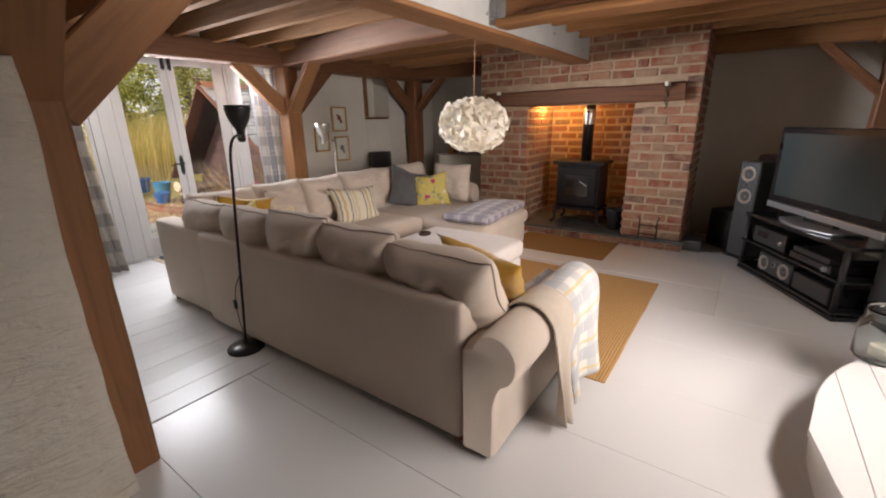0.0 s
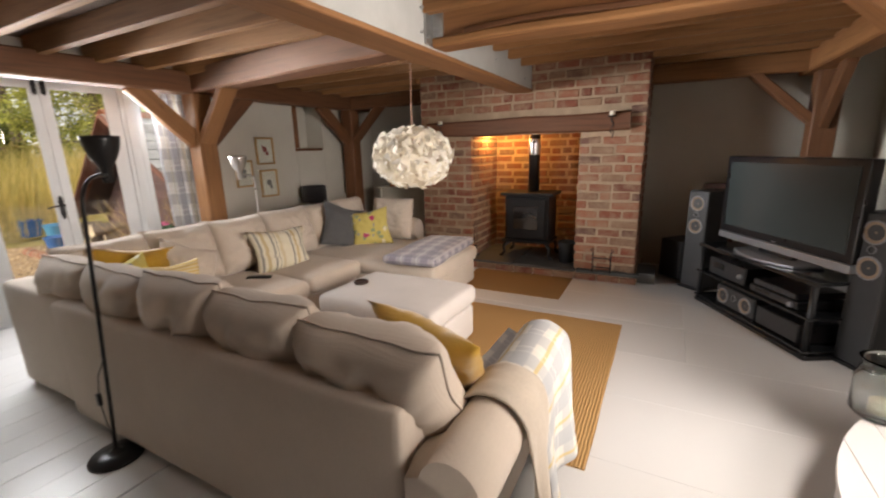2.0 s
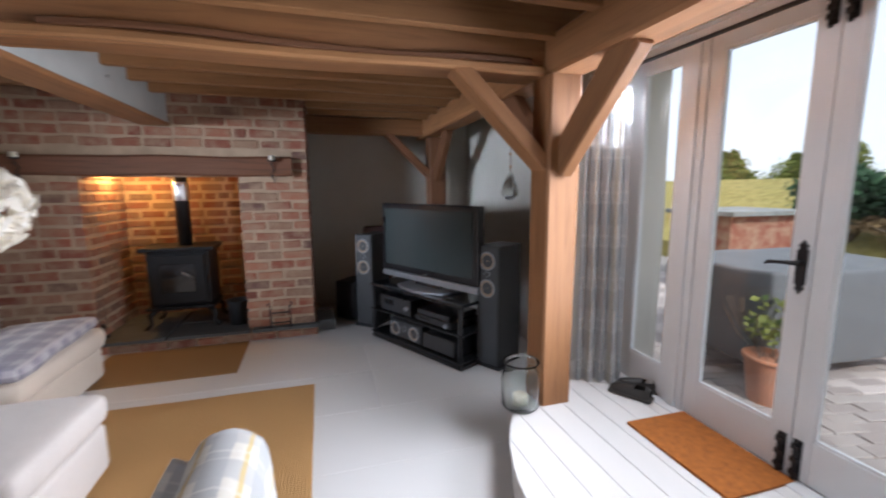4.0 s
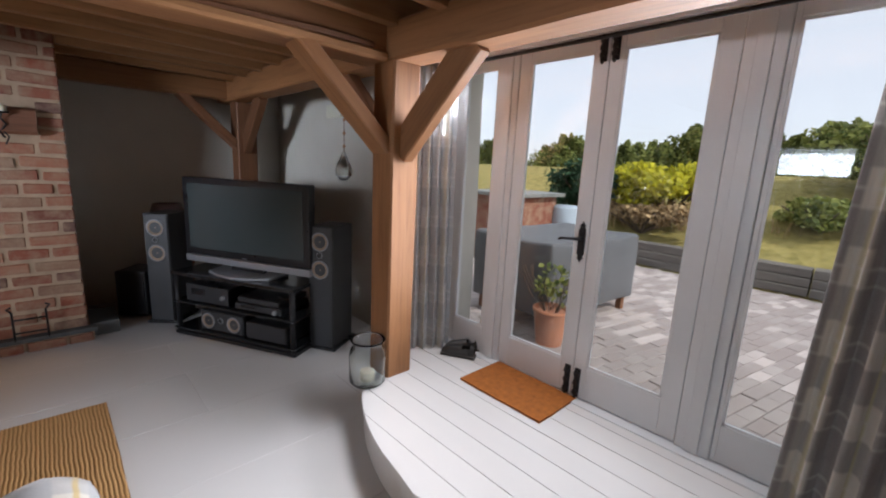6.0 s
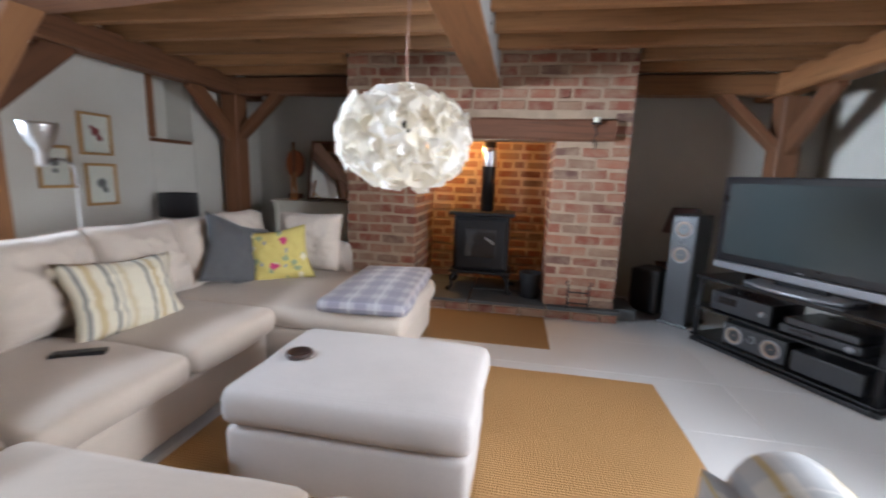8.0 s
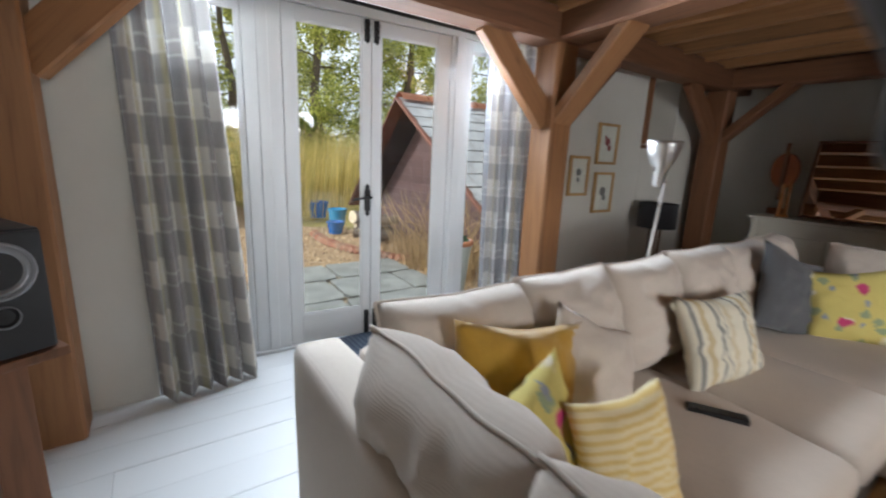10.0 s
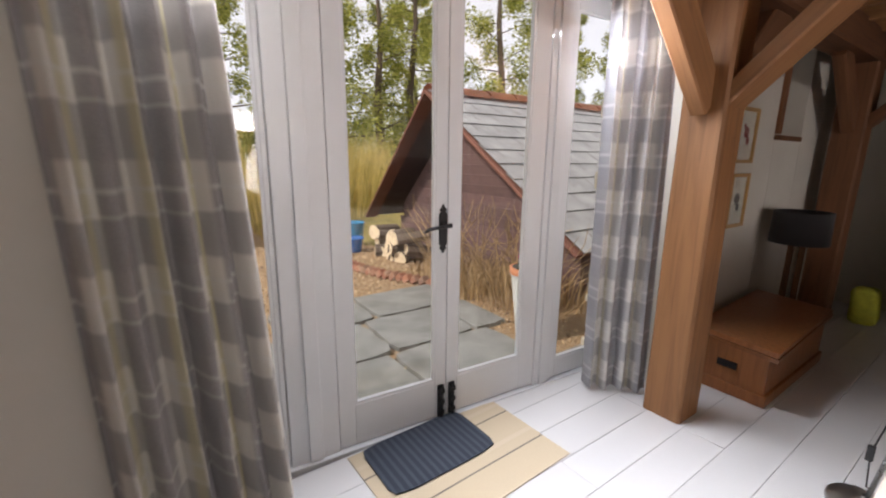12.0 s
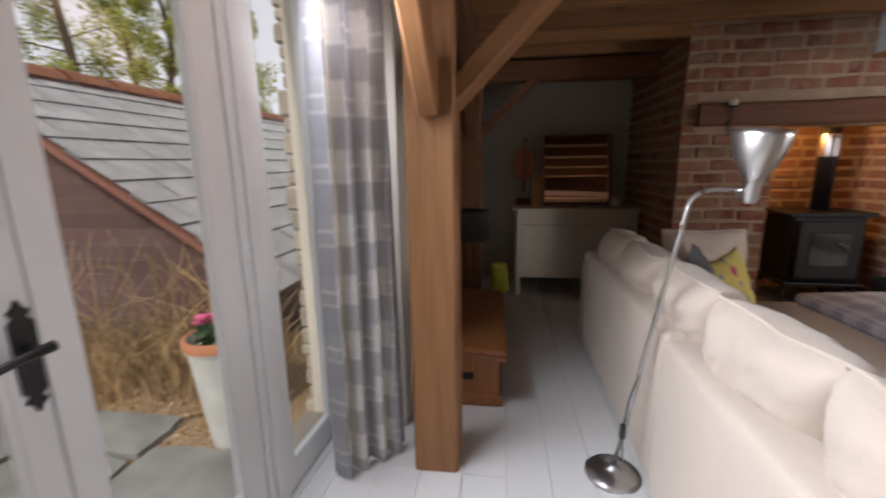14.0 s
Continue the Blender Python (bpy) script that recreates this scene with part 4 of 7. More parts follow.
def scroll_arm(x0, x1, y0, y1, top, out):
    """A padded arm along y with a roll on its outer side (out = +1 or -1 in x)."""
    bm = bmesh.new()
    uvl = bm.loops.layers.uv.verify()
    w = x1 - x0
    prof = []
    # outer side rising, swelling outward into the roll, over the top, down inside
    xo, xi = (x1, x0) if out > 0 else (x0, x1)
    r = 0.112
    cx, cz = xo - out * (r - 0.045), top - r
    prof.append((xo - out * 0.075, 0.03))
    prof.append((xo - out * 0.07, top - 2 * r - 0.10))
    prof.append((xo - out * 0.05, top - 2 * r - 0.03))
    for k in range(13):
        a = radians(-70 + 235 * k / 12)
        prof.append((cx + out * r * math.cos(a), cz + r * math.sin(a)))
    prof.append((xi, top - 0.10))
    prof.append((xi, 0.03))
    n = 12
    rings = []
    for i in range(n + 1):
        y = y0 + (y1 - y0) * i / n
        inset = 0.016 if i in (0, n) else 0.0
        ring = []
        for x, z in prof:
            xm = (x0 + x1) / 2
            p = Vector((xm + (x - xm) * (1 - inset / (w / 2)), y, z - (inset if z > 0.2 else 0)))
            p += noise.noise_vector(p * 4) * 0.005
            ring.append(bm.verts.new(p))
        rings.append(ring)
    acc = [0.0]
    for a, b in zip(prof, prof[1:]):
        acc.append(acc[-1] + math.hypot(b[0] - a[0], b[1] - a[1]))
    for i in range(n):
        for k in range(len(prof) - 1):
            f = bm.faces.new((rings[i][k], rings[i + 1][k], rings[i + 1][k + 1], rings[i][k + 1]))
            for lp, (ii, kk) in zip(f.loops, ((i, k), (i + 1, k), (i + 1, k + 1), (i, k + 1))):
                lp[uvl].uv = ((y1 - y0) * ii / n, acc[kk])
    for ring in (rings[0][::-1], rings[-1]):
        f = bm.faces.new(ring)
        bmesh.ops.inset_individual(bm, faces=[f], thickness=0.02, depth=0.012)
    return bm


part("arm", scroll_arm(-1.40, -1.17, 1.70, 2.67, 0.625, 1), SOFA, sofa, smooth=True)
bm = scroll_arm(-0.10, 0.10, 0.0, 0.98, 0.665, 1)
part("arm", bm, SOFA, sofa, smooth=True, m=pose(-4.28, 5.0, 0, 0, 0, -90) @ Matrix.Identity(4))


def back_cushion(w, h, t, at, tilt, turn, seed, parent=sofa, name="back_cushion", mat=SOFA):
    bm = bmesh.new()
    rim = pillow(bm, w, h, t, seed, 0.015, 30, 4.5)
    o = part(name, bm, mat, parent, smooth=True)
    o.matrix_basis = pose(*at, 0, 0, turn) @ pose(0, 0, 0, tilt, 0, 0)
    bm = bmesh.new()
    tube(bm, rim + rim[:1], 0.0055, 6, False)
    part("piping", bm, mat, o, smooth=True)
    return o


for i, (x, y, z, w, h, tilt) in enumerate(((-1.61, 1.92, 0.66, 0.60, 0.47, 27), (-2.13, 1.91, 0.68, 0.54, 0.46, 17), (-2.62, 1.90, 0.69, 0.52, 0.47, 13),
                                          (-3.15, 1.91, 0.67, 0.60, 0.46, 16), (-3.72, 1.92, 0.66, 0.58, 0.46, 14))):
    back_cushion(w, h, 0.27, (x, y, z), tilt, (i % 3 - 1) * 2, i + 40)
for i, (y, w) in enumerate(((2.20, 0.54), (2.70, 0.52), (3.21, 0.52), (3.74, 0.55), (4.26, 0.52), (4.70, 0.40))):
    back_cushion(w, 0.47, 0.26, (-4.06, y, 0.665 + 0.008 * (i % 2)), -18, 90 + (i % 3 - 1) * 2, 10 + i)
back_cushion(0.52, 0.47, 0.20, (-3.57, 4.83, 0.66), -13, 4, 21)
for i, (x, y) in enumerate(((-1.45, 1.76), (-3.62, 1.78), (-4.34, 1.8), (-4.2, 5.0), (-2.60, 3.95), (-2.60, 4.8), (-3.42, 3.8))):
    bm = bmesh.new()
    lathe(bm, [(0.025, 0.0), (0.028, 0.04)], 10, pose(x, y, 0), cap=True)
    part("foot", bm, OAK_DARK_AND_SHADED, sofa)

# ---- loose cushions and throws ----
MUSTARD = mat_fabric("mustard_velvet", (0.48, 0.27, 0.03), 0.2, 300, 0.75, 0.6)
GREYFAB = mat_fabric("grey_linen", (0.10, 0.10, 0.105), 0.15)
KNIT = mat_stripe("yellow_knit", (0.72, 0.52, 0.20), [(0.5, 0.28, (0.80, 0.68, 0.42))], 1, 0.022)
STRIPED = mat_stripe("striped_weave", (0.72, 0.66, 0.52), [(0.12, 0.03, (0.22, 0.21, 0.20)), (0.28, 0.05, (0.55, 0.42, 0.22)), (0.5, 0.03, (0.22, 0.21, 0.20)),
                                                            (0.75, 0.05, (0.62, 0.52, 0.34)), (0.62, 0.012, (0.3, 0.28, 0.25))], 0, 0.30)


def mat_floral(name, base, marks):
    m, n, l, b = material(name)
    tc = n.new("ShaderNodeTexCoord")
    c = base
    for k, (col, sc, size) in enumerate(marks):
        mp = n.new("ShaderNodeMapping")
        mp.inputs["Location"].default_value = (k * 1.37, k * 0.71, 0)
        l.new(tc.outputs["UV"], mp.inputs["Vector"])
        vo = n.new("ShaderNodeTexVoronoi")
        vo.voronoi_dimensions = '2D'
        vo.inputs["Scale"].default_value = sc
        l.new(mp.outputs[0], vo.inputs["Vector"])
        nz = noise_tex(n, l, mp.outputs[0], sc * 5, 3)
        d = mathn(n, l, 'ADD', vo.outputs["Distance"], mathn(n, l, 'MULTIPLY', nz, 0.35))
        kf = ramp(n, l, d, [(size, (1, 1, 1)), (size + 0.05, (0, 0, 0))])
        c = mixc(n, l, kf, c, col)
    l.new(c, b.inputs["Base Color"])
    b.inputs["Roughness"].default_value = 0.9
    b.inputs["Specular IOR Level"].default_value = 0.2
    bump(n, l, b, noise_tex(n, l, coords(n, l), 150, 2), 0.2, 0.003)
    return m


FLORAL = mat_floral("yellow_floral", (0.60, 0.50, 0.16), [((0.30, 0.34, 0.20), 7, 0.30), ((0.72, 0.66, 0.48), 5, 0.26), ((0.50, 0.06, 0.16), 4.2, 0.27), ((0.28, 0.30, 0.34), 6, 0.22)])


def scatter_cushion(name, label, mat, w, h, t, at, tilt, turn, seed, lean=0, tassels=False):
    bm = bmesh.new()
    pillow(bm, w, h, t, seed, 0.018, 20, 3.0, None, 1.0)
    o = finish(name, bm, mat, smooth=True)
    o.matrix_basis = pose(*at, 0, 0, turn) @ pose(0, 0, 0, tilt, lean, 0)
    tagged(o, label, "cushion", "scatter cushions")
    if tassels:
        for sx in (-1, 1):
            for sz in (-1, 1):
                b2 = bmesh.new()
                c0 = Vector((sx * w * 0.49, 0, sz * h * 0.49))
                for kk in range(7):
                    a = radians(-50 + 100 * kk / 6)
                    d = Vector((sx * math.cos(a), 0.02 * math.sin(kk * 2), sz * math.sin(a) * 0.6 - 0.5)).normalized() * 0.055
                    tube(b2, [c0, c0 + d * 0.5 + Vector((0, 0.004, 0)), c0 + d], 0.0022, 5)
                part("tassel", b2, mat, o)
    return o


scatter_cushion("mustard_cushion", "mustard yellow velvet cushion on the sofa seat", MUSTARD, 0.46, 0.44, 0.15, (-1.53, 2.16, 0.64), 34, -8, 31, 8)
scatter_cushion("mustard_cushion", "mustard yellow velvet cushion tucked in the sofa corner", MUSTARD, 0.46, 0.38, 0.12, (-3.87, 2.27, 0.645), -16, 86, 32, 10)
scatter_cushion("floral_cushion", "yellow cushion printed with flowers in the sofa corner", FLORAL, 0.36, 0.40, 0.13, (-3.68, 2.13, 0.595), -14, 108, 33, -6)
scatter_cushion("knitted_cushion", "pale yellow ribbed knitted cushion on the sofa", KNIT, 0.32, 0.34, 0.12, (-3.57, 2.35, 0.575), -22, 84, 34, 2)
scatter_cushion("beige_cushion", "small beige linen cushion in the sofa corner", SOFA, 0.40, 0.38, 0.14, (-3.86, 2.60, 0.60), -22, 84, 35, 24)
scatter_cushion("striped_cushion", "cream woven cushion with grey stripes and corner tassels", STRIPED, 0.52, 0.36, 0.14, (-3.80, 3.40, 0.59), -24, 84, 36, 4, True)
scatter_cushion("grey_cushion", "dark grey linen cushion against the sofa back", GREYFAB, 0.46, 0.44, 0.13, (-3.83, 4.27, 0.645), -16, 70, 37, 20)
scatter_cushion("floral_cushion", "yellow cushion printed with small birds on the sofa", FLORAL, 0.40, 0.38, 0.13, (-3.61, 4.46, 0.61), -18, 36, 38, -8)

PLAID = mat_check("check_throw", (0.62, 0.595, 0.54), (0.36, 0.375, 0.40), (0.70, 0.69, 0.65), (0.54, 0.37, 0.07), 0.16, 0.18, soft=0.05, strength=0.95)
PLAID_GREY = mat_check("grey_check", (0.40, 0.37, 0.40), (0.19, 0.18, 0.23), (0.55, 0.53, 0.55), (0.55, 0.52, 0.54), 0.16, 0.15, soft=0.05)


def drape(name, label, mat, y0, y1, xin, xout, top, drop_in, drop_out, off, seed, fringe=True):
    """A throw laid over the scroll arm along y, hanging down both sides."""
    bm = bmesh.new()
    uvl = bm.loops.layers.uv.verify()
    cx, cz, rr = -1.237, 0.513, 0.112 + off
    prof = [(-1.412, 0.57 - drop_in * (1 - k / 3)) for k in range(4)]
    prof += [(cx + rr * math.cos(radians(165 - 165 * k / 10)), cz + rr * math.sin(radians(165 - 165 * k / 10))) for k in range(11)]
    prof += [(cx + rr + 0.004 + 0.01 * k / 12, cz - 0.015 - drop_out * (k + 1) / 12) for k in range(12)]
    ny = 16
    rows = []
    for i in range(ny + 1):
        v = i / ny
        y = y0 + (y1 - y0) * v
        row = []
        for k, (x, z) in enumerate(prof):
            fall = max(0.0, (cz - z) / max(0.01, drop_out)) if k > 13 else 0.0
            fold = 0.03 * (1 + math.sin(v * 9 + seed)) * fall + 0.008 * abs(noise.noise(Vector((v * 5, k * 0.3, seed))))
            row.append(bm.verts.new((x + fold, y + 0.05 * fall * math.sin(seed + v * 3), z + 0.012 * noise.noise(Vector((v * 4 + seed, k * 0.4, 0))) - 0.03 * fall * v)))
        rows.append(row)
    acc = [0.0]
    for a, b in zip(prof, prof[1:]):
        acc.append(acc[-1] + math.hypot(b[0] - a[0], b[1] - a[1]))
    for i in range(ny):
        for k in range(len(prof) - 1):
            f = bm.faces.new((rows[i][k], rows[i + 1][k], rows[i + 1][k + 1], rows[i][k + 1]))
            for lp, (ii, kk) in zip(f.loops, ((i, k), (i + 1, k), (i + 1, k + 1), (i, k + 1))):
                lp[uvl].uv = (acc[kk], (y1 - y0) * ii / ny)
    bmesh.ops.recalc_face_normals(bm, faces=bm.faces)
    bmesh.ops.solidify(bm, geom=bm.faces[:], thickness=0.008)
    return tagged(finish(name, bm, mat, smooth=True), label, "throw")


BEIGE_WOOL = mat_fabric("beige_wool", (0.52, 0.45, 0.37), 0.15)
drape("check_throw_blanket", "cream, grey and yellow checked wool throw over the sofa arm", PLAID, 2.12, 2.69, -1.40, -1.12, 0.655, 0.10, 0.40, 0.014, 1.0)
bt = drape("beige_throw_blanket", "folded beige end of the throw hanging over the sofa arm", BEIGE_WOOL, 1.99, 2.22, -1.40, -1.12, 0.655, 0.06, 0.44, 0.026, 2.2)

bm = bmesh.new()
softbox(bm, -0.27, 0.27, -0.49, 0.49, 0, 0.085, 0.04, 5, 0.016, 0.03)
o = tagged(finish("folded_blanket", bm, PLAID_GREY, smooth=True), "grey and lilac checked blanket folded on the sofa end", "blanket")
o.matrix_basis = pose(-2.755, 4.31, 0.437, 0, -1, 3)

# ---- ottoman ----
ott = thing("ottoman", "large beige linen storage ottoman on the rug", "ottoman")
soft_part("base", (-2.915, -1.995, 2.935, 3.595, 0.04, 0.29), OTTO, ott, 0.03, 41, 0.005)
soft_part("lid", (-2.93, -1.98, 2.92, 3.61, 0.295, 0.445), OTTO, ott, 0.05, 42, 0.008, 0.02)
bm = bmesh.new()
lathe(bm, [(0.0, 0.0), (0.05, 0.0), (0.055, 0.01), (0.055, 0.022), (0.045, 0.026), (0.04, 0.018), (0.0, 0.018)], 20, pose(-2.77, 3.235, 0.452))
tagged(finish("coaster", bm, mat_plain("dark_dish", (0.045, 0.025, 0.02), 0.4), smooth=True), "round dark wooden dish on the ottoman", "dish")


def remote(at, turn):
    r = thing("remote_control", "slim black remote control lying on the sofa seat", "remote control", at, turn)
    boxpart("body", (-0.024, 0.024, -0.095, 0.095, 0.0, 0.02), BLACK_PLASTIC, r, 0.006)
    for i in range(5):
        for j in range(3):
            boxpart("button", (-0.016 + j * 0.012, -0.008 + j * 0.012, -0.07 + i * 0.024, -0.058 + i * 0.024, 0.0202, 0.0225), GREY_BAFFLE, r, 0)
    return r


remote((-3.63, 3.01, 0.452), -58)

# ---- rugs and mats ----


def mat_jute(name, col, p):
    """Thick jute ribs along y, plaited across."""
    m, n, l, b = material(name)
    tc = n.new("ShaderNodeTexCoord")
    sp = n.new("ShaderNodeSeparateXYZ")
    nz = noise_tex(n, l, tc.outputs["Object"], 9, 3)
    l.new(tc.outputs["Object"], sp.inputs[0])
    wob = mathn(n, l, 'MULTIPLY', nz, p * 0.9)
    u = mathn(n, l, 'FRACT', mathn(n, l, 'DIVIDE', mathn(n, l, 'ADD', sp.outputs["X"], wob), p))
    rib = mathn(n, l, 'SINE', mathn(n, l, 'MULTIPLY', u, math.pi))
    v = mathn(n, l, 'SINE', mathn(n, l, 'MULTIPLY', mathn(n, l, 'ADD', sp.outputs["Y"], wob), 6.283 / (p * 0.85)))
    h = mathn(n, l, 'ADD', rib, mathn(n, l, 'MULTIPLY', v, 0.28))
    c = ramp(n, l, h, [(0.05, tone(col, 0.5)), (0.55, tone(col, 0.95)), (1.0, tone(col, 1.2))])
    big = noise_tex(n, l, tc.outputs["Object"], 2.2, 4)
    c = mixc(n, l, mathn(n, l, 'MULTIPLY', big, 0.45), c, tone(col, 0.78))
    l.new(c, b.inputs["Base Color"])
    b.inputs["Roughness"].default_value = 0.95
    b.inputs["Specular IOR Level"].default_value = 0.15
    bump(n, l, b, h, 0.8, 0.006)
    return m


JUTE = mat_jute("jute_weave", (0.54, 0.32, 0.135), 0.017)
JUTE_DARK = mat_jute("jute_dark", (0.34, 0.205, 0.09), 0.018)
COIR = mat_plain("coir", (0.38, 0.125, 0.02), 0.95, 0, 0.3, 30, 1.0, 220)
RUBBER = mat_stripe("rubber_mat", (0.045, 0.055, 0.075), [(0.5, 0.2, (0.075, 0.088, 0.11))], 1, 0.035)
RAGRUG = mat_stripe("cotton_rug", (0.62, 0.52, 0.37), [(0.5, 0.016, (0.12, 0.11, 0.11)), (0.2, 0.05, (0.66, 0.56, 0.42))], 0, 0.24)


def rug(name, label, x0, x1, y0, y1, mat, th=0.012, z=0.0, turn=0.0, corner=0.0, bound=None, cat="rug"):
    bm = bmesh.new()
    uvl = bm.loops.layers.uv.verify()
    w, h = x1 - x0, y1 - y0
    nx, ny = max(6, int(w / 0.08)), max(6, int(h / 0.08))
    vs = {}
    for i in range(nx + 1):
        for j in range(ny + 1):
            x, y = w * (i / nx - 0.5), h * (j / ny - 0.5)
            if corner:
                cxx, cyy = max(-w / 2 + corner, min(w / 2 - corner, x)), max(-h / 2 + corner, min(h / 2 - corner, y))
                d = Vector((x - cxx, y - cyy))
                if d.length > corner:
                    d = d.normalized() * corner
                    x, y = cxx + d.x, cyy + d.y
            k = noise.noise(Vector((x * 3, y * 3, x0)))
            edge = i in (0, nx) or j in (0, ny)
            vs[i, j] = bm.verts.new((x + (0.004 * k if edge else 0), y + (0.004 * k if edge else 0), th * (0.8 if edge else 1.0) + 0.002 * k))
    for i in range(nx):
        for j in range(ny):
            f = bm.faces.new((vs[i, j], vs[i + 1, j], vs[i + 1, j + 1], vs[i, j + 1]))
            for lp in f.loops:
                lp[uvl].uv = (lp.vert.co.x, lp.vert.co.y)
    border = [e for e in bm.edges if e.is_boundary]
    ext = bmesh.ops.extrude_edge_only(bm, edges=border)
    for v in ext["geom"]:
        if isinstance(v, bmesh.types.BMVert):
            v.co.z = 0.0005
    o = finish(name, bm, mat)
    o.matrix_basis = pose((x0 + x1) / 2, (y0 + y1) / 2, z, 0, 0, turn)
    tagged(o, label, cat)
    if bound:
        for a, b, c, d in ((-w / 2, w / 2, -h / 2 - 0.002, -h / 2 + 0.03), (-w / 2, w / 2, h / 2 - 0.03, h / 2 + 0.002),
                           (-w / 2 - 0.002, -w / 2 + 0.03, -h / 2 + 0.03, h / 2 - 0.03), (w / 2 - 0.03, w / 2 + 0.002, -h / 2 + 0.03, h / 2 - 0.03)):
            boxpart("binding", (a, b, c, d, 0.001, th + 0.006), bound, o, 0.003)
    return o


rug("jute_rug", "large woven golden jute rug under the ottoman", -3.30, -1.0, 2.555, 4.295, JUTE, 0.012)
rug("hearth_rug", "small brown woven jute rug before the hearth", -2.72, -1.60, 4.685, 5.40, JUTE_DARK, 0.009, 0, 0.6)
rug("coir_doormat", "rust-orange coir doormat on the step", 0.625, 1.0, 2.34, 2.92, COIR, 0.016, STEP + 0.001, 0, 0, None, "doormat")
rug("woven_cotton_rug", "cream woven cotton rug with dark stitched lines by the doors", -5.775, -5.21, 2.13, 2.96, RAGRUG, 0.007, 0.001, 2)
rug("rubber_doormat", "ribbed dark blue-grey rubber doormat on the cotton rug", -5.77, -5.44, 2.18, 2.73, RUBBER, 0.008, 0.011, 1, 0.05, None, "doormat")


# ---- floor lamps ----
def floor_lamp(label, mat, base, lean, knee, arm_end, head_dir, top, base_r, inline):
    """A reading lamp: round foot, rod, bowed arm and a bell shade pointing up."""
    lamp = thing("floor_lamp", label, "floor lamp")
    bm = bmesh.new()
    lathe(bm, [(0.0, 0.0), (base_r, 0.0), (base_r, 0.012), (base_r * 0.92, 0.022), (base_r * 0.4, 0.03), (0.018, 0.036), (0.012, 0.055)], 32, pose(*base))
    part("base", bm, mat, lamp, smooth=True)
    b = Vector(base) + Vector((0, 0, 0.03))
    kn, ae = Vector(knee), Vector(arm_end)
    pts = [b, b.lerp(kn, 0.5), kn]
    up = (kn - b).normalized()
    out = ae - kn
    for k in range(1, 9):
        u = k / 8
        pts.append(kn * (1 - u) ** 2 + (kn + up * abs(out.z if abs(out.z) > 0.05 else 0.12) * 1.3) * 2 * u * (1 - u) + ae * u * u)
    bm = bmesh.new()
    tube(bm, pts, 0.0085, 10)
    part("stem", bm, mat, lamp, smooth=True)
    bm = bmesh.new()
    hd = Vector(head_dir).normalized()
    m = Matrix.Translation(ae) @ hd.to_track_quat('Z', 'Y').to_matrix().to_4x4()
    s = top
    lathe(bm, [(0.0, -0.035 * s), (0.018 * s, -0.035 * s), (0.024 * s, -0.02 * s), (0.024 * s, 0.03 * s), (0.034 * s, 0.052 * s), (0.054 * s, 0.085 * s), (0.069 * s, 0.125 * s), (0.077 * s, 0.165 * s),
               (0.079 * s, 0.185 * s), (0.076 * s, 0.185 * s), (0.065 * s, 0.125 * s), (0.05 * s, 0.086 * s), (0.0, 0.06 * s)], 32, m)
    part("shade", bm, mat, lamp, smooth=True)
    bm = bmesh.new()
    tube(bm, [ae, ae + hd * 0.001 - (ae - kn).normalized() * 0.04], 0.012, 10)
    part("joint", bm, mat, lamp, smooth=True)
    cp, cable = b.lerp(kn, 0.42), bmesh.new()
    off = Vector(inline)
    tube(cable, [cp, cp + off + Vector((0, 0, -0.10)), cp + off * 1.4 + Vector((0, 0, -0.22)), cp + off * 1.2 + Vector((0, 0, -0.36)), b.lerp(kn, 0.06)], 0.003, 6)
    part("cable", cable, BLACK_PLASTIC, lamp, "thin black cable with inline switch", smooth=True)
    bm = bmesh.new()
    box(bm, -0.011, 0.011, -0.009, 0.009, -0.03, 0.03, Matrix.Translation(cp + off * 1.4 + Vector((0, 0, -0.22))))
    part("switch", bevelled(bm, 0.004), BLACK_PLASTIC, lamp)
    return lamp


BLACK_SATIN = mat_plain("black_lamp_paint", (0.012, 0.012, 0.013), 0.32, 0.2, 0.1, 10, 0.02, 90)
floor_lamp("black metal floor reading lamp with upturned bell shade", BLACK_SATIN, (-3.06, 1.655, 0.0), 0, (-2.965, 1.705, 1.22), (-3.175, 1.91, 1.345), (0.0, 0.0, 1), 1.0, 0.115, (-0.05, -0.02, 0))
floor_lamp("brushed silver floor reading lamp with upturned bell shade", SILVER, (-4.385, 3.67, 0.0), 0, (-4.235, 3.56, 1.18), (-4.155, 3.35, 1.245), (0.05, -0.03, 1), 0.95, 0.115, (-0.05, -0.05, 0))


# ---- television corner ----
TVC = Vector((0.0, 4.80, 0))
TVD = Vector((0.595, -1.09, 0)).normalized()
TV_TURN = math.degrees(math.atan2(TVD.y, TVD.x))       # local x along the set, local -y to the room


tv = thing("television", "large black flat television with a silver speaker bar, switched off", "television", (TVC.x, TVC.y, 0.0), TV_TURN)
boxpart("bezel", (-0.62, 0.62, -0.02, 0.06, 0.66, 1.31), BLACK_PLASTIC, tv, 0.012, "glossy black bezel")
boxpart("rear_housing", (-0.5, 0.5, 0.061, 0.12, 0.72, 1.22), BLACK_PLASTIC, tv, 0.015)
boxpart("screen", (-0.565, 0.565, -0.024, -0.019, 0.72, 1.26), SCREEN, tv, 0.002, "dark reflective screen, some of its reflection put into the colour")
boxpart("speaker_bar", (-0.62, 0.62, -0.028, 0.055, 0.60, 0.657), SILVER_PLASTIC, tv, 0.010, "silver speaker bar")
boxpart("badge", (-0.02, 0.02, -0.0255, -0.0195, 0.672, 0.682), SILVER_PLASTIC, tv, 0)
bm = bmesh.new()
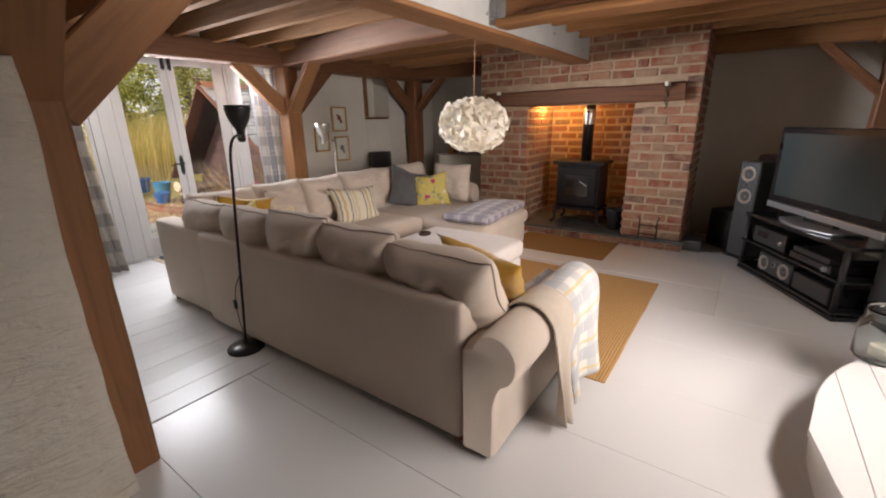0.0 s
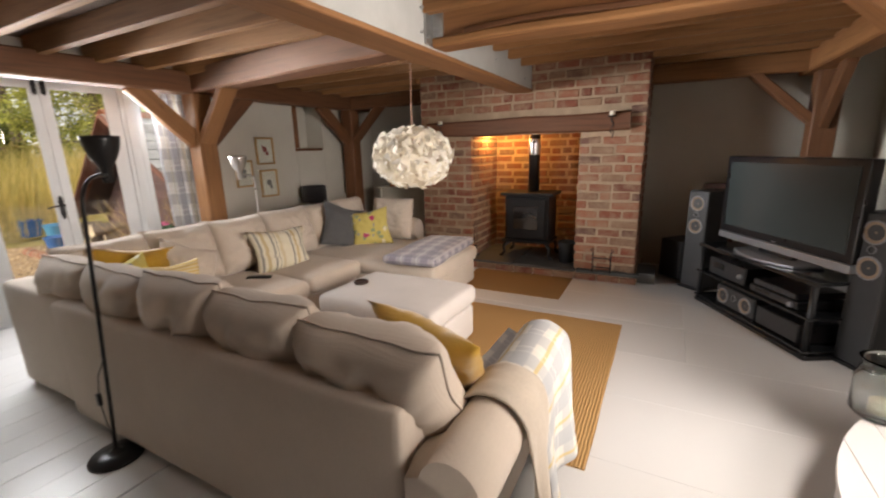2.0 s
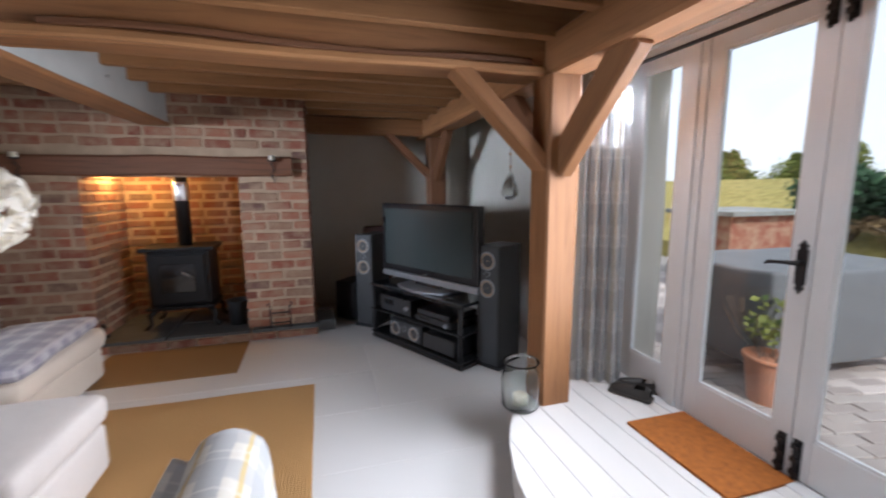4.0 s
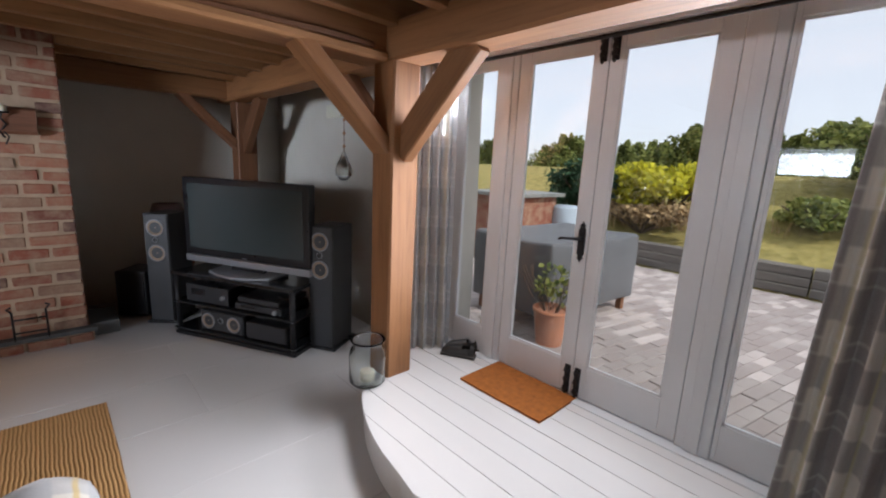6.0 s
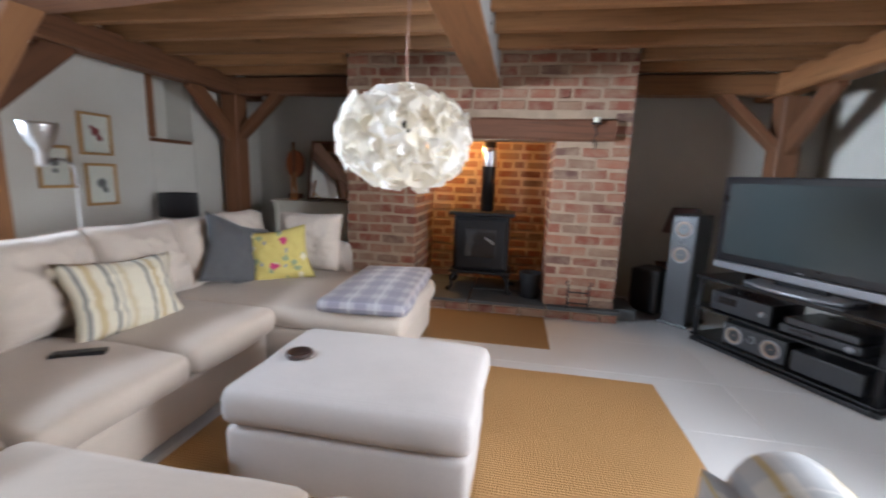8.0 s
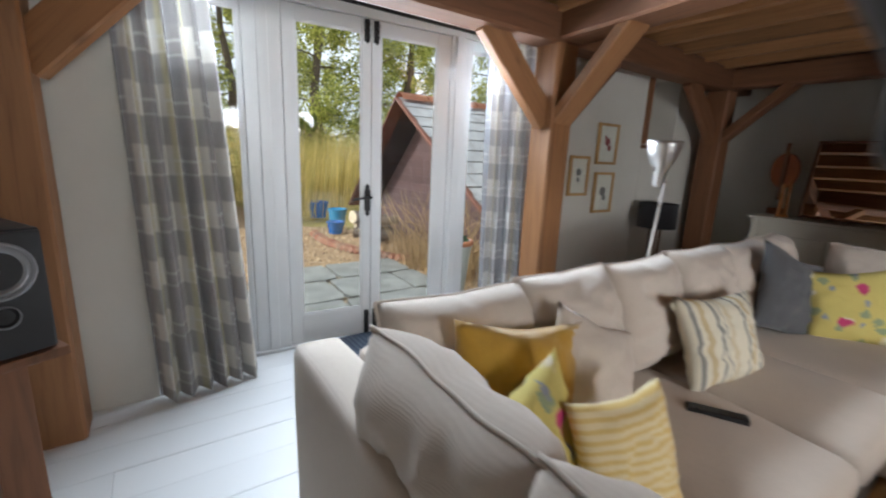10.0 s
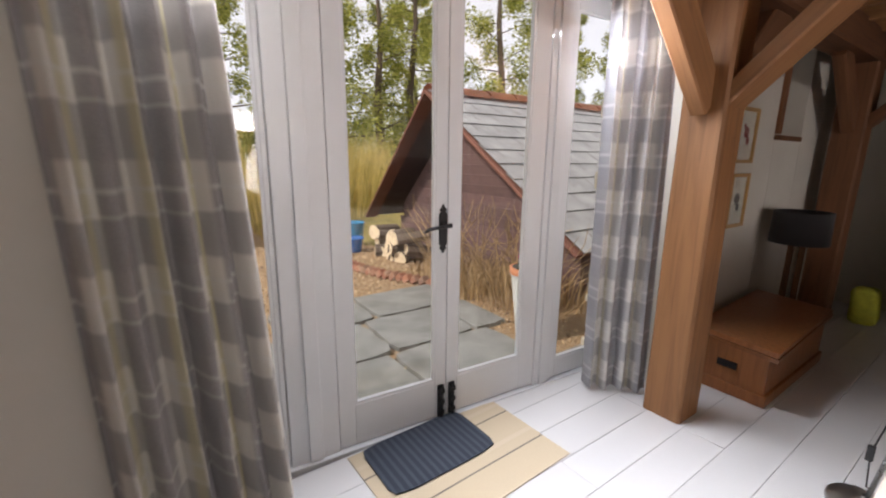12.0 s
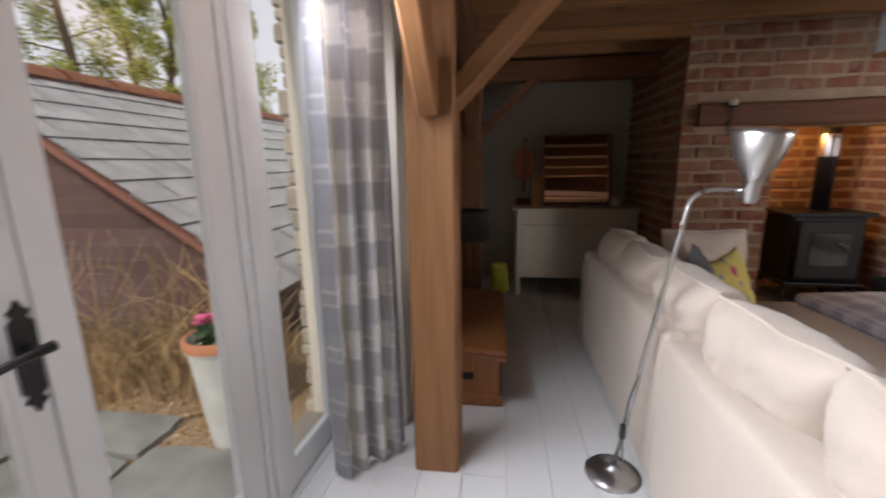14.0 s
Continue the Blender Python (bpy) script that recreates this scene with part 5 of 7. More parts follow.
outline = [(-0.33, 0.10), (-0.30, -0.10), (-0.15, -0.17), (0.0, -0.19), (0.15, -0.17), (0.30, -0.10), (0.33, 0.10)]
lo = [bm.verts.new((x, y, 0.545)) for x, y in outline]
hi = [bm.verts.new((x, y, 0.565)) for x, y in outline]
bm.faces.new(hi)
bm.faces.new(lo[::-1])
for i in range(len(outline)):
    j = (i + 1) % len(outline)
    bm.faces.new((lo[i], lo[j], hi[j], hi[i]))
part("foot", bevelled(bm, 0.006), SILVER_PLASTIC, tv, "curved silver pedestal foot")
boxpart("neck", (-0.16, 0.16, 0.0, 0.05, 0.565, 0.602), BLACK_PLASTIC, tv, 0.004)

rack = thing("media_rack", "black glass and metal television rack holding equipment", "media rack", (TVC.x, TVC.y, 0.0), TV_TURN)
SMOKE = mat_plain("smoked_glass", (0.015, 0.016, 0.018), 0.12, 0, 0.05, 4, 0, 60, 0.8)
for z in (0.06, 0.29, 0.525):
    boxpart("shelf", (-0.60, 0.60, -0.20, 0.24, z - 0.008, z + 0.006 + (0.012 if z > 0.5 else 0)), SMOKE, rack, 0.003)
for x in (-0.57, 0.57):
    for y in (-0.17, 0.2):
        bm = bmesh.new()
        lathe(bm, [(0.022, 0.0), (0.022, 0.52)], 16, pose(x, y, 0), cap=True)
        part("upright", bm, BLACK_IRON, rack, smooth=True)
boxpart("plinth", (-0.6, 0.6, -0.19, 0.24, 0.0, 0.03), BLACK_PLASTIC, rack, 0.004)


def av_box(name, label, x0, x1, z0, h, parent_pose=(TVC.x, TVC.y), display=True):
    b = thing(name, label, "av equipment", (parent_pose[0], parent_pose[1], z0), TV_TURN)
    boxpart("case", (x0, x1, -0.16, 0.18, 0.006, h), BLACK_PLASTIC, b, 0.005)
    boxpart("fascia", (x0 + 0.004, x1 - 0.004, -0.168, -0.158, 0.01, h - 0.004), SPEAKER_VINYL, b, 0.003)
    if display:
        boxpart("display", (x0 + 0.06, x0 + 0.2, -0.171, -0.167, h * 0.45, h * 0.8), SMOKE, b, 0)
        bm = bmesh.new()
        lathe(bm, [(0.0, 0.02), (0.018, 0.02), (0.02, 0.0)], 16, pose(x1 - 0.05, -0.168, h * 0.5, 90, 0, 0))
        part("knob", bm, SILVER_PLASTIC, b, smooth=True)
    return b


av_box("av_receiver", "black av receiver on the rack shelf", -0.48, -0.04, 0.297, 0.15)
av_box("disc_player", "slim black disc player on the rack shelf", 0.02, 0.46, 0.297, 0.06)
av_box("set_top_box", "slim black set-top box on the rack", 0.05, 0.44, 0.36, 0.05, display=False)
av_box("games_console", "black console on the lower rack shelf", 0.12, 0.50, 0.068, 0.14, display=False)


def driver(parent, x, y, z, r, mat=CONE):
    """A loudspeaker cone with its ring, facing local -y."""
    m = pose(x, y, z, 90, 0, 0)
    bm = bmesh.new()
    lathe(bm, [(r * 1.12, 0.0), (r * 1.12, 0.008), (r, 0.010), (r, 0.002)], 28, m)
    ringp = part("driver_ring", bm, SILVER_PLASTIC, parent, smooth=True)
    bm = bmesh.new()
    lathe(bm, [(r, 0.004), (r * 0.85, 0.008), (r * 0.8, 0.002), (r * 0.3, -0.012), (r * 0.28, -0.004), (0.0, 0.002)], 28, m)
    part("cone", bm, mat, ringp, smooth=True)


centre = thing("centre_speaker", "grey centre speaker with two cones on the rack", "speaker", (TVC.x, TVC.y, 0.068), TV_TURN)
boxpart("cabinet", (-0.36, 0.08, -0.15, 0.12, 0.0, 0.165), SPEAKER_VINYL, centre, 0.008)
boxpart("baffle", (-0.35, 0.07, -0.158, -0.149, 0.01, 0.155), GREY_BAFFLE, centre, 0.006)
driver(centre, -0.27, -0.158, 0.083, 0.058)
driver(centre, -0.01, -0.158, 0.083, 0.058)
driver(centre, -0.14, -0.158, 0.10, 0.022, BLACK_PLASTIC)


def tower_speaker(label, at, turn, h=1.0):
    s = thing("tower_speaker", label, "speaker", at, turn, "tower speakers")
    boxpart("cabinet", (-0.105, 0.105, -0.16, 0.16, 0.02, h), SPEAKER_VINYL, s, 0.008)
    boxpart("baffle", (-0.098, 0.098, -0.17, -0.158, 0.03, h - 0.01), GREY_BAFFLE, s, 0.006)
    boxpart("plinth", (-0.13, 0.13, -0.18, 0.18, 0.0, 0.024), BLACK_PLASTIC, s, 0.005)
    driver(s, 0, -0.17, h - 0.12, 0.066)
    driver(s, 0, -0.17, h - 0.34, 0.066)
    driver(s, 0, -0.17, h - 0.225, 0.022, BLACK_PLASTIC)
    return s


tower_speaker("tall black floor-standing speaker with two exposed cones", (0.49, 4.30, 0), -58)
tower_speaker("tall black floor-standing speaker beside the television", (-0.38, 5.66, 0), -42, 0.98)
sub = thing("subwoofer", "small black cube subwoofer on the floor", "speaker", (-0.57, 5.96, 0), -40)
boxpart("cabinet", (-0.13, 0.13, -0.16, 0.16, 0.015, 0.43), SPEAKER_VINYL, sub, 0.012)
boxpart("grille", (-0.12, 0.12, -0.172, -0.158, 0.03, 0.42), BLACK_PLASTIC, sub, 0.008)
stool = thing("side_table", "low dark side table behind the tower speaker", "side table", (-0.30, 6.08, 0))
boxpart("top", (-0.17, 0.17, -0.17, 0.17, 0.42, 0.45), OAK_DARK_AND_SHADED, stool, 0.005)
for x in (-0.16, 0.125):
    for y in (-0.16, 0.125):
        boxpart("leg", (x, x + 0.035, y, y + 0.035, 0.0, 0.419), OAK_DARK_AND_SHADED, stool, 0.003)
tl = thing("table_lamp", "dark table lamp with a tapered brown shade behind the speaker", "table lamp", (-0.30, 6.08, 0.451))
bm = bmesh.new()
lathe(bm, [(0, 0), (0.07, 0), (0.09, 0.06), (0.085, 0.14), (0.045, 0.22), (0.02, 0.27), (0.012, 0.36), (0, 0.36)], 24)
part("base", bm, BLACK_PLASTIC, tl, "dark glazed base", smooth=True)
bm = bmesh.new()
lathe(bm, [(0.19, 0.32), (0.12, 0.56), (0.115, 0.56), (0.185, 0.32)], 32)
part("shade", bm, mat_fabric("brown_shade", (0.11, 0.06, 0.05), 0.1), tl, "brown fabric shade", smooth=True)

# ---- stove in the fireplace ----
stove = thing("wood_stove", "black cast iron wood-burning stove with a glazed door", "stove", (-2.24, 5.92, 0.102))
CAST = mat_plain("cast_iron", (0.016, 0.016, 0.018), 0.5, 0.3, 0.3, 14, 0.3, 90)
bm = bmesh.new()
box(bm, -0.27, 0.27, -0.19, 0.19, 0.222, 0.76)
part("body", bevelled(bm, 0.02), CAST, stove)
bm = bmesh.new()
box(bm, -0.32, 0.32, -0.23, 0.22, 0.762, 0.80)
part("top_plate", bevelled(bm, 0.012), CAST, stove)
boxpart("base_plate", (-0.30, 0.30, -0.23, 0.2, 0.19, 0.22), CAST, stove, 0.01)
dr = boxpart("door", (-0.235, 0.235, -0.225, -0.192, 0.25, 0.73), CAST, stove, 0.014)
boxpart("window", (-0.15, 0.15, -0.230, -0.222, 0.36, 0.64), SMOKE, dr, 0.006)
bm = bmesh.new()
tube(bm, [(0.13, -0.235, 0.50), (0.10, -0.26, 0.53), (0.05, -0.262, 0.56)], 0.009)
part("handle", bm, SILVER, dr, "steel door handle", smooth=True)
for sx in (-1, 1):
    for sy in (-1, 1):
        bm = bmesh.new()
        tube(bm, [(sx * 0.22, sy * 0.14, 0.20), (sx * 0.285, sy * 0.18, 0.13), (sx * 0.275, sy * 0.18, 0.05), (sx * 0.32, sy * 0.20, 0.0)], [0.03, 0.022, 0.016, 0.024])
        part("leg", bm, CAST, stove, smooth=True)
bm = bmesh.new()
lathe(bm, [(0.066, 0.0), (0.066, 1.0)], 24, pose(0.03, 0.0, 0.80), cap=True)
fl = part("flue_pipe", bm, BLACK_SATIN, stove, smooth=True)
bm = bmesh.new()
lathe(bm, [(0.068, 0.0), (0.072, 0.02), (0.072, 0.16), (0.068, 0.18)], 24, pose(0.03, 0.0, 1.24))
part("collar", bm, SILVER, fl, "shiny steel flue collar", smooth=True)

fire_lamp = bpy.data.lights.new("fireplace_lamp", "POINT")
fire_lamp.energy, fire_lamp.color, fire_lamp.shadow_soft_size = 15, (1.0, 0.52, 0.14), 0.04
fl2 = new("fireplace_lamp", fire_lamp)
fl2.location = (-2.70, 5.98, 1.62)

tools = thing("fire_tools", "black iron fireside tool set on the hearth", "fire tools", (-2.90, 5.62, 0.104))
bm = bmesh.new()
lathe(bm, [(0.0, 0.0), (0.085, 0.0), (0.085, 0.012), (0.02, 0.02)], 20)
part("stand_base", bm, BLACK_IRON, tools, smooth=True)
bm = bmesh.new()
tube(bm, [(0, 0, 0.015), (0, 0, 0.48), (0, 0.0, 0.52)], [0.008, 0.008, 0.016])
part("stand_rod", bm, BLACK_IRON, tools, smooth=True)
for k in range(4):
    a = radians(45 + 90 * k)
    bm = bmesh.new()
    dx, dy = 0.06 * math.cos(a), 0.06 * math.sin(a)
    tube(bm, [(dx, dy, 0.06), (dx, dy, 0.42), (dx * 0.8, dy * 0.8, 0.45)], 0.006, 8)
    if k % 2:
        box(bm, dx - 0.03, dx + 0.03, dy - 0.006, dy + 0.006, 0.04, 0.14)
    part("tool", bm, BLACK_IRON, tools, smooth=False)
bucket = thing("coal_bucket", "galvanised metal bucket inside the fireplace", "bucket", (-1.74, 5.72, 0.104))
bm = bmesh.new()
lathe(bm, [(0.0, 0.0), (0.08, 0.0), (0.105, 0.24), (0.11, 0.245), (0.10, 0.24), (0.075, 0.01), (0, 0.01)], 24)
part("body", bm, GREY_BAFFLE, bucket, smooth=True)
gate = thing("boot_scraper", "small black iron log stand before the brick pier", "iron stand", (-1.32, 5.44, 0.104))
for x in (-0.09, 0.09):
    bm = bmesh.new()
    tube(bm, [(x, 0, 0.0), (x, 0, 0.21), (x * 1.25, 0, 0.24), (x, 0, 0.25)], 0.007, 8)
    tube(bm, [(x, -0.03, 0.004), (x, 0.03, 0.004)], 0.006, 8)
    part("upright", bm, BLACK_IRON, gate, smooth=True)
bm = bmesh.new()
tube(bm, [(-0.09, 0, 0.15), (0.09, 0, 0.15)], 0.006, 8)
tube(bm, [(-0.09, 0, 0.05), (0.09, 0, 0.05)], 0.006, 8)
part("rail", bm, BLACK_IRON, gate, smooth=True)
WAX = mat_plain("candle_wax", (0.85, 0.80, 0.66), 0.5, 0, 0.05, 10, 0.05)


def sconce(x, z):
    s = thing("candle_sconce", "iron wall sconce with a cream candle on the mantel beam", "sconce", (x, 5.47, z), 0, "candle sconces")
    bm = bmesh.new()
    tube(bm, [(0.0, 0.0, -0.16), (-0.02, -0.02, -0.12), (0.015, -0.03, -0.07), (-0.01, -0.04, -0.03), (0.0, -0.05, 0.0)], 0.006, 8)
    tube(bm, [(0.0, 0.0, -0.2), (0.02, -0.02, -0.15), (-0.015, -0.02, -0.10), (0, 0, -0.05)], 0.005, 8)
    part("scroll", bm, BLACK_IRON, s, smooth=True)
    bm = bmesh.new()
    lathe(bm, [(0.0, 0.0), (0.035, 0.002), (0.04, 0.012), (0.0, 0.006)], 18, pose(0, -0.05, 0))
    part("dish", bm, BLACK_IRON, s, smooth=True)
    bm = bmesh.new()
    lathe(bm, [(0.026, 0.006), (0.026, 0.052), (0.02, 0.056), (0.0, 0.05)], 16, pose(0, -0.05, 0))
    part("candle", bm, WAX, s, smooth=True)


sconce(-1.305, 1.70)
sconce(-3.22, 1.70)

# ---- dresser alcove ----
CREAM = mat_plain("cream_cabinet_paint", (0.66, 0.63, 0.54), 0.45, 0, 0.06, 4, 0.08, 50)
GREY_CAB = mat_plain("grey_cabinet_paint", (0.36, 0.36, 0.35), 0.5, 0, 0.06, 4, 0.08, 50)
dresser = thing("sideboard", "cream painted sideboard with two doors against the alcove wall", "sideboard", (-4.145, 6.38, 0))
boxpart("top", (-0.61, 0.61, -0.25, 0.24, 0.865, 0.89), CREAM, dresser, 0.006)
boxpart("carcass", (-0.57, 0.57, -0.20, 0.22, 0.185, 0.863), CREAM, dresser, 0.004)
for x in (-0.57, 0.53):
    for y in (-0.222, 0.18):
        boxpart("leg", (x, x + 0.04, y, y + 0.04, 0.0, 0.863), CREAM, dresser, 0.004)
boxpart("frieze", (-0.528, 0.528, -0.215, -0.202, 0.735, 0.86), CREAM, dresser, 0.003)
for x0, x1 in ((-0.526, -0.004), (0.004, 0.526)):
    d = boxpart("door", (x0, x1, -0.222, -0.202, 0.20, 0.728), CREAM, dresser, 0.004)
    for i in range(5):
        xx = x0 + 0.03 + (x1 - x0 - 0.06) * i / 5
        boxpart("plank", (xx + 0.002, xx + (x1 - x0 - 0.06) / 5 - 0.002, -0.2245, -0.221, 0.23, 0.70), CREAM, d, 0.001)
    bm = bmesh.new()
    lathe(bm, [(0.006, 0.0), (0.013, 0.012), (0.011, 0.022), (0, 0.025)], 14, pose(x1 - 0.03 if x0 < 0 else x0 + 0.03, -0.222, 0.49, 90, 0, 0))
    part("knob", bm, CREAM, d, smooth=True)

MIRROR = mat_plain("mirror_silver", (0.86, 0.87, 0.88), 0.0, 1.0, 0.0, 3, 0.0)
for nd in MIRROR.node_tree.nodes:
    if nd.type == 'BSDF_PRINCIPLED':
        for lk in list(nd.inputs["Roughness"].links):
            MIRROR.node_tree.links.remove(lk)
        nd.inputs["Roughness"].default_value = 0.02
pic = thing("wall_mirror", "dark wooden framed mirror leaning back on the sideboard", "mirror", (-4.11, 6.50, 0.893))
pic.matrix_basis = pose(-4.11, 6.46, 0.893, -12, 0, 0)
boxpart("mirror_glass", (-0.325, 0.325, -0.012, -0.004, 0.025, 0.695), MIRROR, pic, 0, "silvered mirror glass")
boxpart("backing", (-0.33, 0.33, -0.003, 0.012, 0.01, 0.71), OAK_DARK_AND_SHADED, pic, 0)
for x in (-0.345, 0.321):
    boxpart("side_rail", (x, x + 0.024, -0.02, 0.012, 0.0, 0.72), OAK_DARK_AND_SHADED, pic, 0.003)
boxpart("bottom_rail", (-0.32, 0.32, -0.02, -0.0035, 0.0, 0.024), OAK_DARK_AND_SHADED, pic, 0.003)
boxpart("top_rail", (-0.32, 0.32, -0.02, -0.0035, 0.697, 0.72), OAK_DARK_AND_SHADED, pic, 0.003)
COPPER = mat_plain("copper_wood", (0.36, 0.10, 0.03), 0.3, 0.2, 0.25, 8, 0.05)
ban = thing("string_instrument", "small reddish wooden stringed instrument hung on the wall", "instrument", (-4.64, 6.52, 0.895))
bm = bmesh.new()
prof = []
for k in range(24):
    a = 2 * math.pi * k / 24
    r = 0.13 + 0.02 * math.cos(2 * a)
    prof.append((r * math.cos(a) * 0.75, 0.42 + 1.5 * r * math.sin(a)))
a_ = [bm.verts.new((x, -0.04, z)) for x, z in prof]
b_ = [bm.verts.new((x, 0.02, z)) for x, z in prof]
bm.faces.new(a_)
bm.faces.new(b_[::-1])
for i in range(24):
    bm.faces.new((a_[i], b_[i], b_[(i + 1) % 24], a_[(i + 1) % 24]))
part("body", bevelled(bm, 0.008), COPPER, ban)
boxpart("neck", (-0.018, 0.018, -0.06, -0.04, 0.14, 0.68), OAK_DARK_AND_SHADED, ban, 0.004)
boxpart("stand", (-0.07, 0.07, -0.07, 0.04, 0.0, 0.06), OAK_DARK_AND_SHADED, ban, 0.005)
for i, (x, h) in enumerate(((-4.55, 0.30), (-4.50, 0.33))):
    c = thing("candlestick", "tall orange-brown wooden candlestick on the sideboard", "candlestick", (x, 6.26, 0.892), 0, "candlesticks")
    bm = bmesh.new()
    lathe(bm, [(0.0, 0), (0.03, 0), (0.03, 0.015), (0.012, 0.03), (0.015, 0.1), (0.011, h * 0.7), (0.018, h * 0.72), (0.013, h * 0.74), (0.013, h), (0, h)], 16)
    part("stick", bm, mat_wood("candlestick_wood", (0.50, 0.20, 0.06), 0.4), c, smooth=True)
jug = thing("small_jar", "small pale ornament on the sideboard", "ornament", (-3.76, 6.30, 0.892))
bm = bmesh.new()
lathe(bm, [(0, 0), (0.035, 0), (0.045, 0.04), (0.03, 0.07), (0.022, 0.08), (0.03, 0.09), (0, 0.085)], 18)
part("body", bm, WAX, jug, smooth=True)
LIME = mat_plain("lime_fabric", (0.52, 0.54, 0.06), 0.9, 0, 0.3, 12, 0.4, 60)
bag = thing("yellow_bag", "crumpled yellow-green bag beside the sideboard", "bag", (-4.88, 6.28, 0))
bm = bmesh.new()
softbox(bm, -0.09, 0.09, -0.10, 0.10, 0.0, 0.30, 0.05, 77, 0.035)
part("body", bm, LIME, bag, smooth=True)

trunk = thing("wooden_trunk", "old varnished pine trunk with its lid ajar", "trunk", (-5.065, 4.62, 0))
bm = bmesh.new()
box(bm, -0.19, 0.19, -0.48, 0.48, 0.0, 0.31)
part("box", bevelled(bm, 0.006), TRUNK_WOOD, trunk)
boxpart("plinth", (-0.205, 0.205, -0.495, 0.495, 0.0, 0.07), TRUNK_WOOD, trunk, 0.008)
lid = boxpart("lid", (-0.21, 0.22, -0.50, 0.50, 0.0, 0.03), TRUNK_WOOD, trunk, 0.006, "loose dark lid", pose(0, 0, 0.335, 2.0, 4, 1))
boxpart("lid_edge", (-0.215, 0.225, -0.505, 0.505, -0.025, -0.001), TRUNK_WOOD, lid, 0.003)
boxpart("handle", (-0.05, 0.05, -0.495, -0.482, 0.16, 0.20), BLACK_IRON, trunk, 0.004)

tl = thing("table_lamp", "lamp with a black drum shade on slim dark rods", "lamp", (-5.12, 5.19, 0))
for k in range(4):
    bm = bmesh.new()
    a = radians(45 + 90 * k)
    tube(bm, [(0.045 * math.cos(a), 0.045 * math.sin(a), 0.02), (0.045 * math.cos(a), 0.045 * math.sin(a), 0.80)], 0.011, 10)
    part("rod", bm, OAK_DARK_AND_SHADED, tl, smooth=True)
boxpart("base", (-0.09, 0.09, -0.09, 0.09, 0.0, 0.025), OAK_DARK_AND_SHADED, tl, 0.004)
bm = bmesh.new()
lathe(bm, [(0.17, 0.76), (0.165, 0.98), (0.162, 0.98), (0.166, 0.762)], 32)
part("shade", bm, mat_fabric("black_shade", (0.022, 0.02, 0.022), 0.15), tl, smooth=True)

# ---- pictures on the plaster wall ----
MOUNT = mat_plain("picture_mount", (0.76, 0.74, 0.68), 0.8, 0, 0.04)
FRAME_OAK = mat_wood("frame_oak", (0.46, 0.27, 0.10), 0.5, 0.3, 3.0)
INK_RED = mat_plain("ink_red", (0.28, 0.06, 0.06), 0.8)
INK_GREY = mat_plain("ink_grey", (0.22, 0.22, 0.22), 0.8)


def picture(y0, y1, z0, z1, ink, shape):
    p = thing("framed_picture", "small botanical print in a thin oak frame on the plaster wall", "picture", (XL + 0.016, (y0 + y1) / 2, (z0 + z1) / 2), 0, "framed prints")
    w, h = (y1 - y0) / 2, (z1 - z0) / 2
    for a, b, c, d in ((-w, -w + 0.022, -h, h), (w - 0.022, w, -h, h), (-w + 0.022, w - 0.022, -h, -h + 0.022), (-w + 0.022, w - 0.022, h - 0.022, h)):
        boxpart("frame", (-0.004, 0.018, a, b, c, d), FRAME_OAK, p, 0.003)
    boxpart("mount", (-0.003, 0.004, -w + 0.02, w - 0.02, -h + 0.02, h - 0.02), MOUNT, p, 0)
    for dy, dz, rr in shape:
        bm = bmesh.new()
        lathe(bm, [(0.0, 0.001), (rr, 0.001), (rr, 0)], 14, pose(0.0045, dy, dz, 0, 90, 0))
        part("print", bm, ink, p)
    boxpart("glass", (0.0085, 0.0105, -w + 0.02, w - 0.02, -h + 0.02, h - 0.02), PANE, p, 0)


picture(4.485, 4.755, 1.30, 1.635, INK_RED, ((0.0, 0.02, 0.035), (0.03, -0.03, 0.025), (-0.03, 0.055, 0.016)))
picture(4.50, 4.765, 0.89, 1.235, INK_GREY, ((0.0, 0.01, 0.04), (0.025, -0.045, 0.025)))
picture(4.165, 4.405, 1.04, 1.36, INK_GREY, ((0.0, 0.03, 0.03), (0.0, -0.03, 0.02)))

# ---- pendant ----
pend = thing("pendant_lamp", "round white crumpled paper-petal pendant lamp hung from the steel beam", "pendant lamp", (-2.365, 3.40, 1.375))
PAPER = mat_leaf("paper_petal", (0.84, 0.80, 0.71), (0.85, 0.81, 0.73), 0.5)
bm = bmesh.new()
tube(bm, [(0, 0, 0.05), (0.0, 0.0, 0.35), (0.01, 0, 0.645)], 0.004, 8)
part("cord", bm, mat_plain("brown_cord", (0.35, 0.20, 0.14), 0.7), pend, smooth=True)
bm = bmesh.new()
lathe(bm, [(0.02, 0.0), (0.025, 0.03), (0.02, 0.09), (0.006, 0.1)], 14, pose(0, 0, -0.02))
part("lamp_holder", bm, BLACK_PLASTIC, pend, smooth=True)
r = random.Random(3)
bm = bmesh.new()
NP = 150
